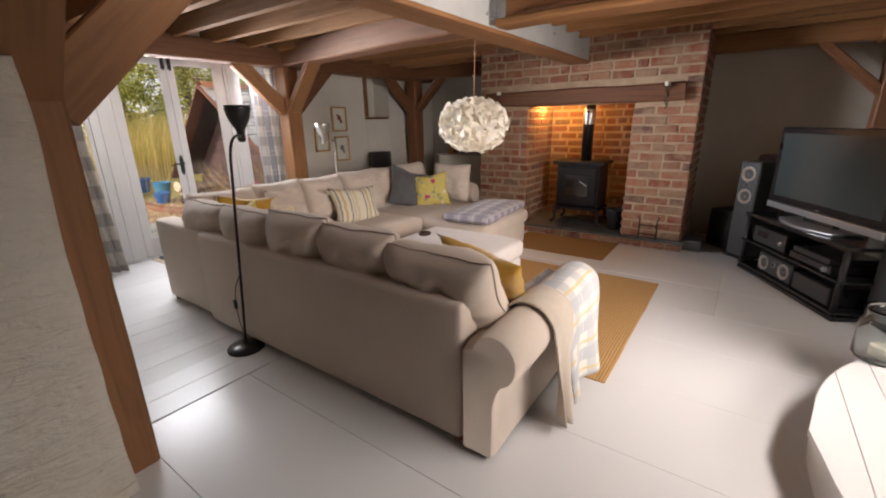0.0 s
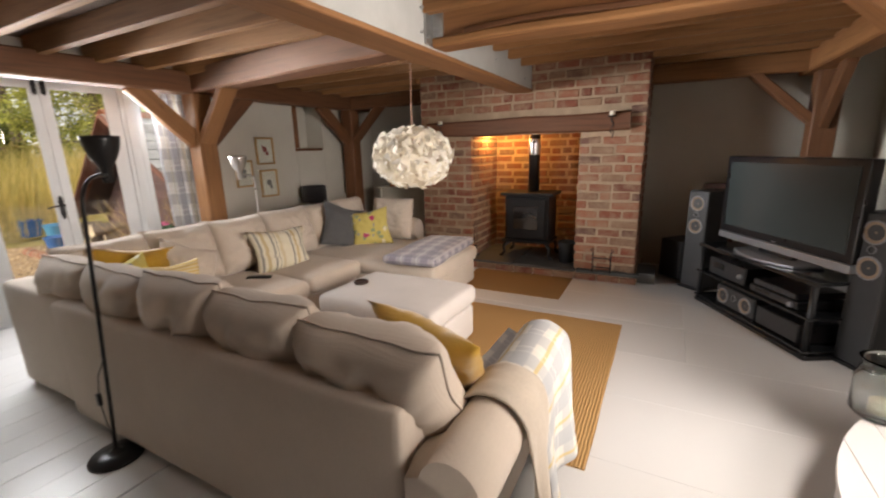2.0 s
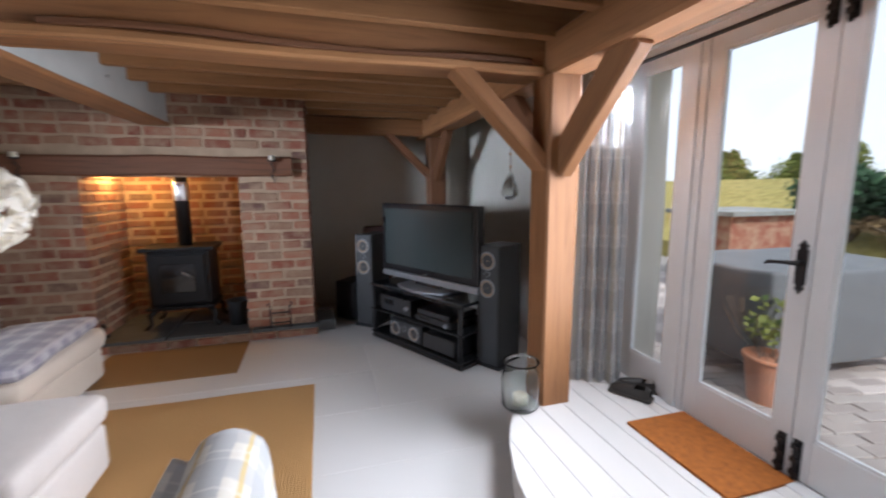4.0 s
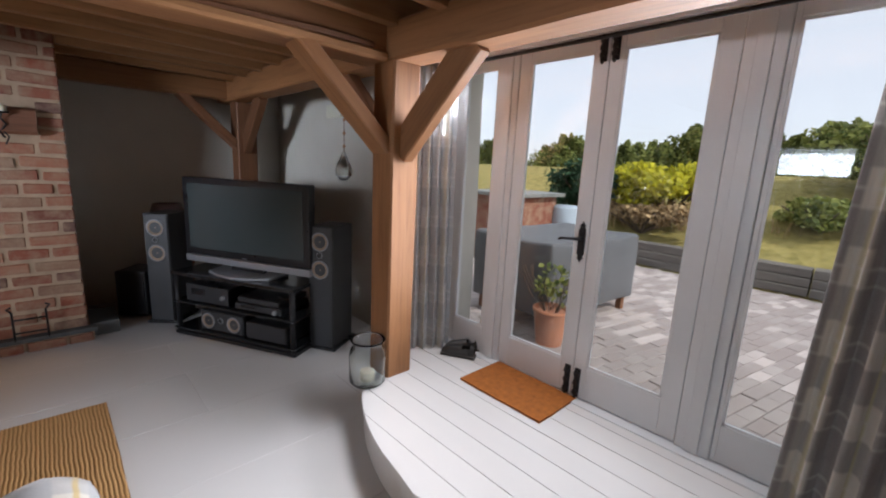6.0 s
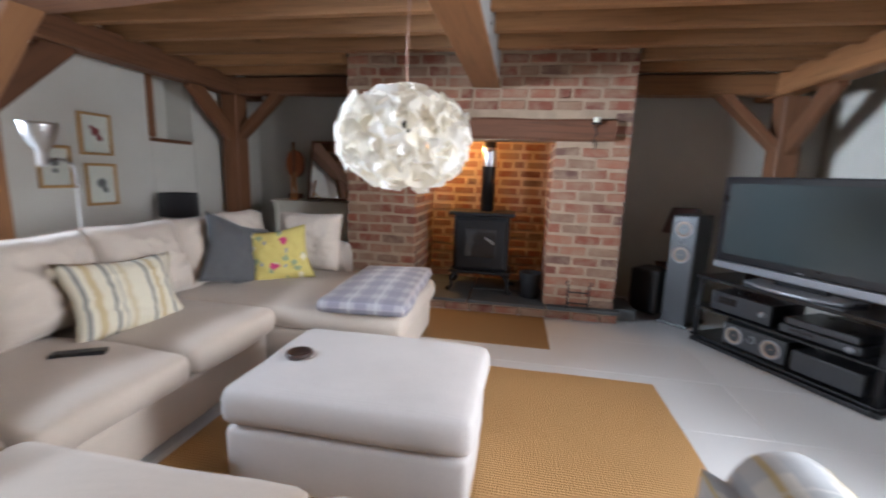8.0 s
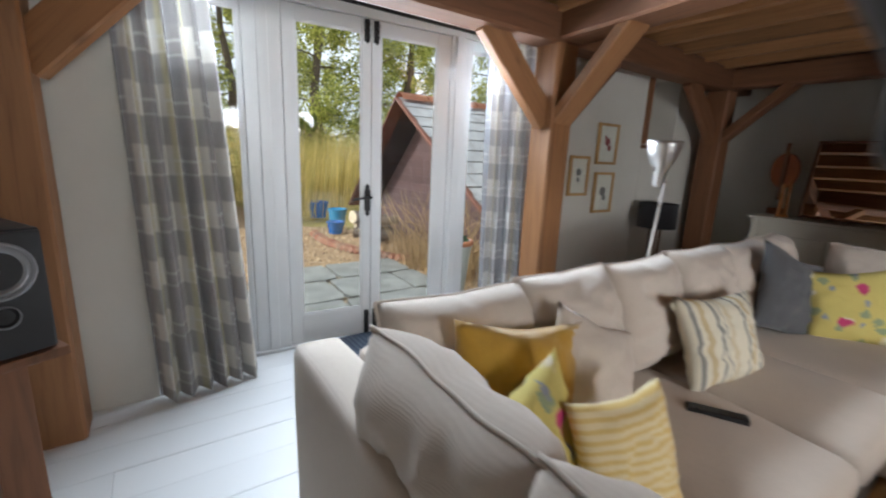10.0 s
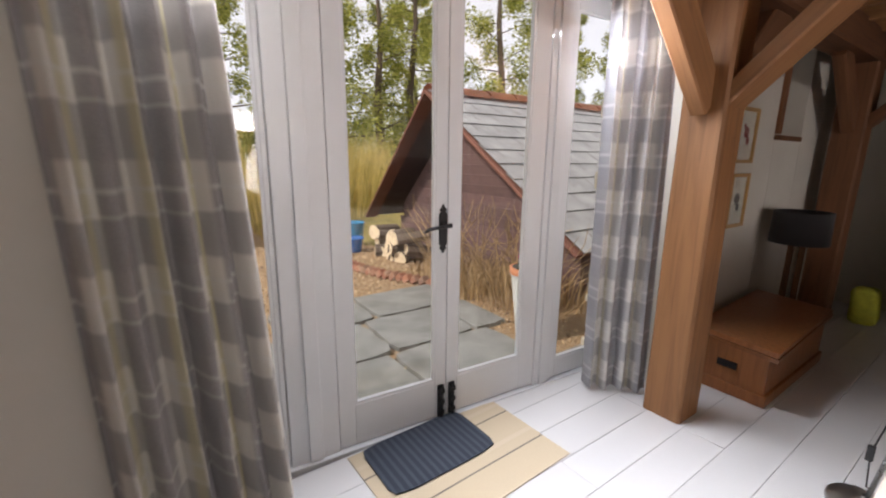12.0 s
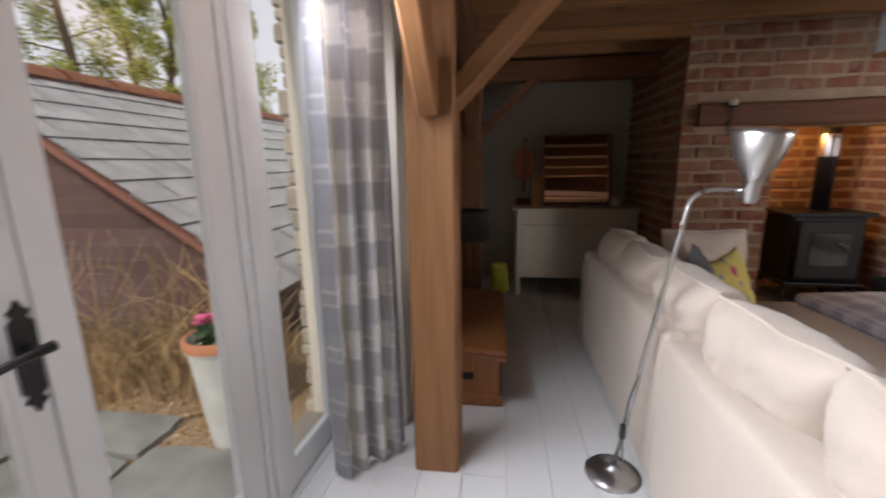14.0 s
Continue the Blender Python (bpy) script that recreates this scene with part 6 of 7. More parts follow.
for i in range(NP):
    zz = 1 - 2 * (i + 0.5) / NP
    th = i * 2.399963
    rad = math.sqrt(1 - zz * zz)
    d = Vector((rad * math.cos(th), rad * math.sin(th), zz))
    c = Vector((d.x * 0.222, d.y * 0.222, d.z * 0.15))
    t1 = d.orthogonal().normalized()
    t1.rotate(Matrix.Rotation(r.uniform(0, 6.28), 3, d))
    t2 = d.cross(t1)
    size = r.uniform(0.075, 0.115)
    lift = r.uniform(0.03, 0.07)
    ph = r.uniform(0, 6)
    grid = []
    for a in range(13):
        row = []
        for b in range(5):
            u, v = (a / 12 - 0.5) * 2, (b / 4)
            p = c + t1 * (u * size * (1 + 0.12 * v)) + d * (lift * v - 0.03 * u * u * v) + t2 * (0.055 * v * v * math.cos(ph) + 0.024 * math.sin(u * 6.5 + ph) * v)
            p += noise.noise_vector(p * 22 + Vector((ph, 0, 0))) * 0.007
            row.append(bm.verts.new(p))
        grid.append(row)
    for a in range(12):
        for b in range(4):
            bm.faces.new((grid[a][b], grid[a + 1][b], grid[a + 1][b + 1], grid[a][b + 1]))
o = part("petals", bm, PAPER, pend, "ruffled white paper petals", smooth=True)
tagged(o, kind="stuff")

# weak fill light added inside the unlit pendant to brighten its petals
bulb = bpy.data.lights.new("pendant_fill", "POINT")
bulb.energy, bulb.color, bulb.shadow_soft_size = 0.8, (1.0, 0.92, 0.80), 0.05
bo = new("pendant_fill", bulb)
bo.location = (-2.365, 3.40, 1.345)

# ---- hanging glass bulb on the right plate ----
hb = thing("hanging_glass_bulb", "clear glass bulb ornament hung from beads under the beam", "ornament", (0.42, 3.98, 1.36))
bm = bmesh.new()
lathe(bm, [(0.0, 0.0), (0.03, 0.008), (0.055, 0.04), (0.06, 0.075), (0.05, 0.11), (0.028, 0.15), (0.018, 0.18), (0.018, 0.20)], 24)
part("glass", bm, JAR_GLASS, hb, smooth=True)
bm = bmesh.new()
tube(bm, [(0, 0, 0.20), (0, 0, 0.69)], 0.0025, 6)
part("string", bm, OAK_DARK_AND_SHADED, hb)
for z in (0.24, 0.33, 0.42, 0.50):
    bm = bmesh.new()
    lathe(bm, [(0, -0.012), (0.009, -0.007), (0.011, 0.0), (0.009, 0.007), (0, 0.012)], 12, pose(0, 0, z))
    part("bead", bm, mat_wood("bead_wood", (0.45, 0.22, 0.09)), hb, smooth=True)
bm = bmesh.new()
lathe(bm, [(0.0, 0.008), (0.03, 0.012), (0.045, 0.035), (0.0, 0.035)], 20)
part("crystals", bm, SILVER, hb, smooth=True)

jar = thing("glass_jar", "large clear glass storm jar on the step beside the post", "jar", (0.165, 3.26, STEP))
bm = bmesh.new()
lathe(bm, [(0.0, 0.003), (0.095, 0.0), (0.11, 0.02), (0.112, 0.17), (0.10, 0.215), (0.088, 0.235), (0.092, 0.26), (0.105, 0.275), (0.10, 0.278), (0.086, 0.26),
           (0.082, 0.235), (0.095, 0.21), (0.106, 0.165), (0.104, 0.025), (0.09, 0.01), (0.0, 0.012)], 36)
part("glass", bm, JAR_GLASS, jar, smooth=True)
bm = bmesh.new()
lathe(bm, [(0.0, 0.015), (0.045, 0.015), (0.045, 0.07), (0.04, 0.075), (0.0, 0.07)], 20)
part("candle", bm, WAX, jar, smooth=True)

# ---- curtains ----
CURTAIN = mat_check("curtain_check", (0.66, 0.63, 0.57), (0.22, 0.205, 0.21), (0.66, 0.65, 0.62), (0.52, 0.47, 0.26), 0.30, 0.27, soft=0.06, strength=0.9, thin=0.1)
CURTAIN2 = mat_check("curtain_check_pale", (0.70, 0.69, 0.67), (0.27, 0.275, 0.31), (0.78, 0.78, 0.78), (0.58, 0.53, 0.38), 0.36, 0.24, soft=0.08, strength=0.85, thin=0.12)
# same check whitened: the glare of the doors behind is put into the colours
CURTAIN3 = mat_check("curtain_check_backlit", (0.74, 0.75, 0.76), (0.48, 0.50, 0.53), (0.82, 0.82, 0.82), (0.62, 0.59, 0.48), 0.30, 0.27, soft=0.08, strength=0.8, thin=0.45)


def curtain(label, p0, p1, q0, q1, z0, z1, folds, depth, mat, seed):
    """A pleated curtain: bottom from p0 to p1, top from q0 to q1."""
    bm = bmesh.new()
    uvl = bm.loops.layers.uv.verify()
    nu, nv = folds * 10, 26
    p0, p1, q0, q1 = (Vector((*p, 0)) for p in (p0, p1, q0, q1))
    cloth = (p1 - p0).length * 2.3
    rows = []
    for j in range(nv + 1):
        v = j / nv
        a, b = p0.lerp(q0, v), p1.lerp(q1, v)
        d = (b - a)
        nrm = Vector((-d.y, d.x, 0)).normalized()
        row = []
        for i in range(nu + 1):
            u = i / nu
            ph = u * folds * 2 * math.pi + seed
            amp = depth * (1.0 - 0.35 * v) * (0.75 + 0.5 * noise.noise(Vector((u * folds * 0.7, seed, v * 0.8))))
            s = math.sin(ph + 0.6 * math.sin(v * 2.2 + seed) + 0.35 * noise.noise(Vector((u * 3, v * 3, seed))))
            off = amp * (abs(s) ** 0.75) * (1 if s > 0 else -1)
            p = a + d * (u + 0.012 * math.sin(2 * ph)) + nrm * off
            row.append(bm.verts.new((p.x, p.y, z0 + (z1 - z0) * v + 0.006 * math.sin(ph * 0.5) * (1 - v))))
        rows.append(row)
    for j in range(nv):
        for i in range(nu):
            f = bm.faces.new((rows[j][i], rows[j][i + 1], rows[j + 1][i + 1], rows[j + 1][i]))
            for lp, (ii, jj) in zip(f.loops, ((i, j), (i + 1, j), (i + 1, j + 1), (i, j + 1))):
                lp[uvl].uv = (cloth * ii / nu, (z1 - z0) * jj / nv)
    o = finish("curtain", bm, mat, smooth=True)
    return tagged(o, label, "curtain", "checked curtains")


curtain("grey and cream checked wool curtain drawn back beside the garden doors", (-5.48, 1.37), (-5.56, 1.85), (-5.47, 1.33), (-5.56, 1.72), 0.015, 2.10, 6, 0.075, CURTAIN, 0.4)
curtain("grey and cream checked wool curtain gathered behind the oak post", (-5.56, 3.50), (-5.31, 3.74), (-5.52, 3.42), (-5.32, 3.68), 0.015, 2.10, 4, 0.05, CURTAIN2, 1.7)
curtain("checked curtain gathered beside the terrace doors, its backlight put into the pale colour", (0.90, 3.32), (0.66, 3.46), (0.90, 3.36), (0.68, 3.48), STEP + 0.01, 2.12, 4, 0.045, CURTAIN3, 2.9)
curtain("grey checked curtain drawn back beside the terrace doors", (0.86, 1.43), (0.84, 1.05), (0.88, 1.36), (0.86, 1.02), STEP + 0.01 - STEP, 2.12, 5, 0.05, CURTAIN, 4.1)
for x, y0, y1 in ((-5.50, 1.14, 3.78), (0.80, 0.98, 3.52)):
    pole = thing("curtain_pole", "thin black iron curtain pole under the beam", "curtain pole")
    bm = bmesh.new()
    tube(bm, [(x, y0, 2.115), (x, y1, 2.115)], 0.010, 10)
    part("pole", bm, BLACK_IRON, pole, smooth=True)
    for y in (y0, y1):
        bm = bmesh.new()
        lathe(bm, [(0, -0.025), (0.02, -0.012), (0.022, 0.0), (0.018, 0.014), (0, 0.024)], 14, pose(x, y, 2.115, 90, 0, 0))
        part("finial", bm, BLACK_IRON, pole, smooth=True)
        bm = bmesh.new()
        tube(bm, [(x, y + (0.08 if y == y0 else -0.08), 2.115), (x + (-0.12 if x < 0 else 0.12), y + (0.08 if y == y0 else -0.08), 2.16)], 0.007, 8)
        part("bracket", bm, BLACK_IRON, pole)

# ---- small speaker on a stand by the near post ----
ss = thing("bookshelf_speaker", "grey bookshelf speaker on a wooden stand near the post", "speaker", (-4.72, 1.02, 0), 118)
boxpart("cabinet", (-0.10, 0.10, -0.12, 0.14, 0.72, 1.07), SPEAKER_VINYL, ss, 0.008)
boxpart("baffle", (-0.098, 0.098, -0.132, -0.118, 0.725, 1.065), GREY_BAFFLE, ss, 0.006)
driver(ss, 0, -0.132, 0.965, 0.07, SILVER_PLASTIC)
driver(ss, 0, -0.132, 0.84, 0.028, BLACK_PLASTIC)
boxpart("stand_top", (-0.12, 0.12, -0.14, 0.16, 0.69, 0.718), OAK_DARK_AND_SHADED, ss, 0.005)
boxpart("stand_column", (-0.05, 0.05, -0.04, 0.06, 0.03, 0.69), OAK_DARK_AND_SHADED, ss, 0.005)
boxpart("stand_base", (-0.13, 0.13, -0.15, 0.16, 0.0, 0.03), OAK_DARK_AND_SHADED, ss, 0.005)

# ---- shoes by the terrace doors ----


def shoe(at, turn):
    s = thing("shoe", "worn black slip-on shoe by the terrace doors", "shoe", at, turn, "shoes by the door")
    bm = bmesh.new()
    softbox(bm, -0.042, 0.042, -0.125, 0.125, 0.0, 0.022, 0.010, 3, 0.002)
    part("sole", bm, mat_plain("shoe_sole", (0.05, 0.045, 0.04), 0.7), s, smooth=True)
    bm = bmesh.new()
    rings = []
    for i in range(9):
        y = -0.115 + 0.235 * i / 8
        hgt = 0.075 - 0.035 * (i / 8) - (0.02 if i in (0, 8) else 0)
        wid = 0.036 + 0.006 * math.sin(i / 8 * 3)
        if i in (0, 8):
            wid *= 0.7
        rings.append([bm.verts.new((wid * math.cos(a), y, 0.02 + hgt * max(0, math.sin(a)))) for a in (math.pi * k / 8 for k in range(9))])
    for a, b in zip(rings, rings[1:]):
        for k in range(8):
            if not (2 <= k <= 5 and a is rings[1] or 2 <= k <= 5 and a is rings[2]):
                bm.faces.new((a[k], a[k + 1], b[k + 1], b[k]))
    part("upper", bm, mat_plain("shoe_leather", (0.03, 0.028, 0.026), 0.5), s, smooth=True)


shoe((0.86, 3.17, STEP + 0.001), 30)
shoe((0.95, 3.22, STEP + 0.001), 48)


# ---- garden on the west side ----
GRAVEL = mat_ground("gravel", ((0.12, 0.07, 0.035), (0.28, 0.18, 0.095), (0.46, 0.35, 0.22)), 30)
GRASSLAND = mat_ground("rough_grass", ((0.10, 0.10, 0.03), (0.26, 0.22, 0.07), (0.40, 0.33, 0.12)), 6)
SLABS = mat_plain("flagstone", (0.235, 0.245, 0.235), 0.55, 0, 0.45, 4.5, 0.6, 28)
SLATE_ROOF = mat_plain("roof_slate", (0.33, 0.335, 0.34), 0.45, 0, 0.35, 4, 0.4, 30)
SHED_WOOD = mat_wood("shed_board", (0.15, 0.092, 0.09), 0.8, 0.4)
BARGE = mat_wood("barge_board", (0.20, 0.085, 0.06), 0.75, 0.35)
RIDGE = mat_plain("ridge_tile", (0.42, 0.19, 0.11), 0.85, 0, 0.25, 6, 0.4, 30)
BLUE_GLAZE = mat_plain("blue_glaze", (0.02, 0.13, 0.42), 0.2, 0, 0.15, 6, 0.02)
BLUE_PALE = mat_plain("pale_blue_glaze", (0.05, 0.28, 0.50), 0.25, 0, 0.15, 6, 0.02)
TERRACOTTA = mat_plain("terracotta", (0.45, 0.19, 0.10), 0.85, 0, 0.2, 8, 0.25, 40)
POT_WHITE = mat_plain("whitewashed_pot", (0.55, 0.58, 0.57), 0.8, 0, 0.2, 6, 0.3, 40)
BARK = mat_wood("bark", (0.13, 0.10, 0.075), 0.9, 0.5)
LOG_END = mat_plain("log_end", (0.72, 0.60, 0.42), 0.85, 0, 0.2, 12, 0.3, 60)
PINE = mat_leaf("pine_needles", (0.14, 0.18, 0.04), (0.44, 0.45, 0.12), 0.6)
GOLD_GRASS = mat_leaf("golden_grass", (0.30, 0.27, 0.07), (0.62, 0.50, 0.19), 0.45)
SHRUB = mat_leaf("shrub_leaf", (0.05, 0.08, 0.02), (0.20, 0.22, 0.06), 0.3)
YELLOW_BUSH = mat_leaf("yellow_leaf", (0.30, 0.30, 0.02), (0.52, 0.48, 0.03), 0.35)
DARK_LEAF = mat_leaf("dark_leaf", (0.018, 0.045, 0.022), (0.05, 0.10, 0.05), 0.2)
STRAW = mat_leaf("dry_stem", (0.24, 0.16, 0.08), (0.42, 0.30, 0.16), 0.2)

ground_bm = bmesh.new()
GZ = -0.07


def ground_height(x, y):
    """Level by the house, a rough bank rising to the west and to the east."""
    h = GZ
    x0 = -9.5 if y > 3.0 else -14.5
    if x < x0:
        h += min(1.6, (x0 - x) * 0.10)
    if x > 6.0:
        h += min(1.3, (x - 6.0) * 0.35) + 0.40
    return h


gx = [-900, -300, -120, -60, -40, -30, -24, -20, -17, -15, -13, -12, -11, -10, -9.5, -9, -8, -7, -6.2, -5.9, 1.1, 2, 3, 4, 5, 5.98, 6.02, 7, 8, 9, 10, 12, 15, 20, 30, 50, 100, 300, 900]
gy = [-900, -300, -100, -50, -30, -20, -14, -10, -7, -5, -3, -1, 1, 3, 5, 7, 9, 11, 14, 18, 24, 32, 45, 70, 150, 400, 900]
gv = {(i, j): ground_bm.verts.new((x, y, ground_height(x, y) + (0.05 * noise.noise(Vector((x, y, 0))) if x < -9 or x > 6.1 else 0))) for i, x in enumerate(gx) for j, y in enumerate(gy)}
for i in range(len(gx) - 1):
    for j in range(len(gy) - 1):
        ground_bm.faces.new((gv[i, j], gv[i + 1, j], gv[i + 1, j + 1], gv[i, j + 1]))
tagged(finish("ground", ground_bm, GRASSLAND), "rough grassy ground around the house", "ground", kind="structure")
bm = bmesh.new()
rg = random.Random(8)
ring = [(-5.75, -3.0), (-5.75, 9.0), (-9.0, 9.0), (-9.6, 4.6), (-10.8, 3.4), (-16.5, 2.6), (-16.5, -3.0)]
vs = [bm.verts.new((x, y, GZ + 0.012)) for x, y in ring]
bm.faces.new(vs)
gp = tagged(finish("gravel_path", bm, GRAVEL), "golden gravel path outside the garden doors", "path", kind="structure")
gp.location.z = 0.03
# loose pebbles near the doors
bm = bmesh.new()
for i in range(5000):
    x, y = rg.uniform(-10.5, -6.0), rg.uniform(0.6, 4.3)
    s = rg.uniform(0.006, 0.026)
    m = Matrix.Translation((x, y, GZ + 0.045)) @ Euler((rg.uniform(0, 3), rg.uniform(0, 3), rg.uniform(0, 3))).to_matrix().to_4x4() @ Matrix.Diagonal((s, s * 0.8, s * 0.55, 1))
    pv = [bm.verts.new(m @ Vector(p)) for p in ((1, 0, 0), (-1, 0, 0), (0, 1, 0), (0, -1, 0), (0, 0, 1), (0, 0, -1))]
    for f in ((0, 2, 4), (2, 1, 4), (1, 3, 4), (3, 0, 4), (2, 0, 5), (1, 2, 5), (3, 1, 5), (0, 3, 5)):
        bm.faces.new([pv[k] for k in f])
PEB = mat_leaf("pebble", (0.10, 0.06, 0.035), (0.48, 0.36, 0.22), 0.0)
tagged(finish("pebbles", bm, PEB), "scattered pebbles and dry leaves on the gravel", "gravel", kind="stuff")


pav = thing("flagstones", "irregular grey-green slate flagstones outside the garden doors", "paving", kind="structure")
slabs = []
sx = -5.86
for w in (0.70, 0.62, 0.60):
    sy = 1.95 + rg.uniform(0, 0.25)
    while sy < 3.62:
        h = rg.uniform(0.45, 0.95)
        h = min(h, 3.85 - sy)
        slabs.append((sx - w / 2, sy + h / 2, w - 0.02, h - 0.02, rg.uniform(-1.5, 1.5)))
        sy += h
    sx -= w
for cx0, cy0, w, h, a in slabs:
    bm = bmesh.new()
    n8 = 24
    lo, hi = [], []
    for k in range(n8):
        t = 2 * math.pi * k / n8
        c, s = math.cos(t), math.sin(t)
        q = (abs(c) ** 16 + abs(s) ** 16) ** (-1 / 16)
        rad = q * rg.uniform(0.965, 1.01)
        hi.append(bm.verts.new((c * rad * w * 0.5, s * rad * h * 0.5, rg.uniform(0.030, 0.036))))
        lo.append(bm.verts.new((c * rad * w * 0.5, s * rad * h * 0.5, -0.02)))
    bm.faces.new(hi)
    for k in range(n8):
        bm.faces.new((lo[k], lo[(k + 1) % n8], hi[(k + 1) % n8], hi[k]))
    part("flagstone", bm, SLABS, pav, m=pose(cx0, cy0, GZ + 0.045, 0, 0, a))

# ---- shed ----
shed = thing("garden_shed", "low timber shed with a grey slate roof and red ridge tiles", "shed")
AX, AZ, GY = -8.57, 2.09, 4.40
EAVES = {-1: (1.75, 0.40), 1: (2.30, 0.56)}     # half width and eaves height of the steep and the long slope
LEN = 7.5
bm = bmesh.new()
prof = [(-1.40, GZ - 0.05), (1.95, GZ - 0.05), (1.95, 0.68), (0, AZ - 0.15), (-1.40, 0.62)]
a_ = [bm.verts.new((AX + x, GY + 0.42, z)) for x, z in prof]
b_ = [bm.verts.new((AX + x, GY + LEN, z)) for x, z in prof]
bm.faces.new(a_)
bm.faces.new(b_[::-1])
for i in range(5):
    bm.faces.new((a_[i], b_[i], b_[(i + 1) % 5], a_[(i + 1) % 5]))
part("wall_core", bm, SHED_WOOD, shed)
z = GZ
while z < AZ - 0.3:                                     # weatherboards on the gable
    ends = [min(w - 0.3, (w - 0.1) * (AZ - 0.30 - z) / (AZ - e)) for w, e in (EAVES[-1], EAVES[1])]
    if min(ends) > 0.05:
        bm = bmesh.new()
        box(bm, -ends[0], ends[1], -0.012, 0.012, 0, 0.128)
        part("weatherboard", bevelled(bm, 0.003, 1), SHED_WOOD, shed, m=pose(AX, GY + 0.40, z, 8, 0, 0))
    z += 0.118
for sgn in (-1, 1):
    HW, EZ = EAVES[sgn]
    slope = math.atan2(AZ - EZ, HW)
    SL = math.hypot(HW, AZ - EZ)
    o = timber("barge_board", (AX, GY, AZ - 0.02), (AX + sgn * HW, GY, EZ - 0.02), 0.20, 0.03, BARGE, shed, rough=0.004, cham=0.004, seg=0.5, roll=0)
    # slates, laid in courses
    slate_v, slate_f = [], []
    rows_n = 11
    ex = SL / rows_n
    for rr_ in range(rows_n):
        y = GY - 0.05 - (0.15 if rr_ % 2 else 0)
        while y < GY + LEN:
            w = 0.30 + rg.uniform(-0.01, 0.01)
            y0, y1 = max(y + 0.004, GY - 0.06), min(y + w - 0.004, GY + LEN)
            if y1 - y0 > 0.05:
                d0, d1 = SL - rr_ * ex + 0.02, SL - (rr_ + 1) * ex - 0.10
                i = len(slate_v)
                lift0, lift1 = 0.028 + rg.uniform(-0.003, 0.004), 0.008
                for d, lf in ((d0, lift0), (max(d1, 0), lift1)):
                    px, pz = AX + sgn * math.cos(slope) * d, AZ - math.sin(slope) * d
                    nx, nz = sgn * math.sin(slope), math.cos(slope)
                    for yy_ in (y0, y1):
                        slate_v.append((px + nx * lf, yy_, pz + nz * lf))
                for yy_ in (y0, y1):
                    px, pz = AX + sgn * math.cos(slope) * d0, AZ - math.sin(slope) * d0
                    slate_v.append((px + sgn * math.sin(slope) * (lift0 - 0.016), yy_, pz + math.cos(slope) * (lift0 - 0.016)))
                slate_f += [(i, i + 1, i + 3, i + 2), (i, i + 4, i + 5, i + 1)]
            y += w
    me = bpy.data.meshes.new("slates")
    me.from_pydata(slate_v, [], slate_f)
    me.materials.append(SLATE_ROOF)
    so = new("slates", me)
    so.parent = shed
    tagged(so, kind="stuff")
    bm = bmesh.new()
    q = [bm.verts.new(p) for p in ((AX, GY - 0.02, AZ), (AX + sgn * HW, GY - 0.02, EZ), (AX + sgn * HW, GY + LEN, EZ), (AX, GY + LEN, AZ))]
    bm.faces.new(q)
    bmesh.ops.solidify(bm, geom=bm.faces[:], thickness=0.05)
    part("roof_deck", bm, SHED_WOOD, shed)
y = GY - 0.05
while y < GY + LEN:
    bm = bmesh.new()
    pr = [(-0.15, -0.075), (-0.08, 0.0), (0, 0.035), (0.08, 0.0), (0.15, -0.075)]
    for th in (0.0, -0.02):
        pass
    a_ = [bm.verts.new((x, 0.0, z)) for x, z in pr]
    b_ = [bm.verts.new((x, 0.43, z - 0.004)) for x, z in pr]
    for k in range(4):
        bm.faces.new((a_[k], a_[k + 1], b_[k + 1], b_[k]))
    bmesh.ops.solidify(bm, geom=bm.faces[:], thickness=0.02)
    part("ridge_tile", bm, RIDGE, shed, m=pose(AX, y, AZ + 0.04 + rg.uniform(-0.004, 0.004)))
    y += 0.45

# log pile, edging and pots
for i in range(16):
    x, y = -8.75 - 0.9 * rg.random(), 3.95 + 0.25 * rg.random()
    zz = GZ + 0.10 + 0.13 * (i % 3)
    rad = rg.uniform(0.065, 0.105)
    lg = thing("log", "split firewood log stacked before the shed", "log", (x, y, zz), rg.uniform(-35, 35), "firewood pile")
    bm = bmesh.new()
    lathe(bm, [(rad, 0.0), (rad * 1.05, 0.2), (rad, 0.42)], 9, pose(0, 0.0, 0, -90 + rg.uniform(-12, 12), 0, 0))
    part("bark", bm, BARK, lg)
    bm = bmesh.new()
    lathe(bm, [(0.0, -0.002), (rad, -0.001), (rad, 0.012)], 9, pose(0, 0.0, 0, -90, 0, 0))
    part("cut_end", bm, LOG_END, lg)
edging = thing("brick_edging", "row of old bricks set on edge along the gravel", "edging", kind="structure")
for i in range(26):
    u = i / 25
    x, y = -9.7 + 2.1 * u, 3.42 + 0.55 * u - 0.25 * math.sin(u * 3)
    o = new("brick", BRICKS[0.10][i % 4])
    o.matrix_basis = pose(x, y, GZ + 0.03, 0, -38, 14) @ Matrix.Diagonal((1, 1.6, 1.0, 1))
    o.parent = edging


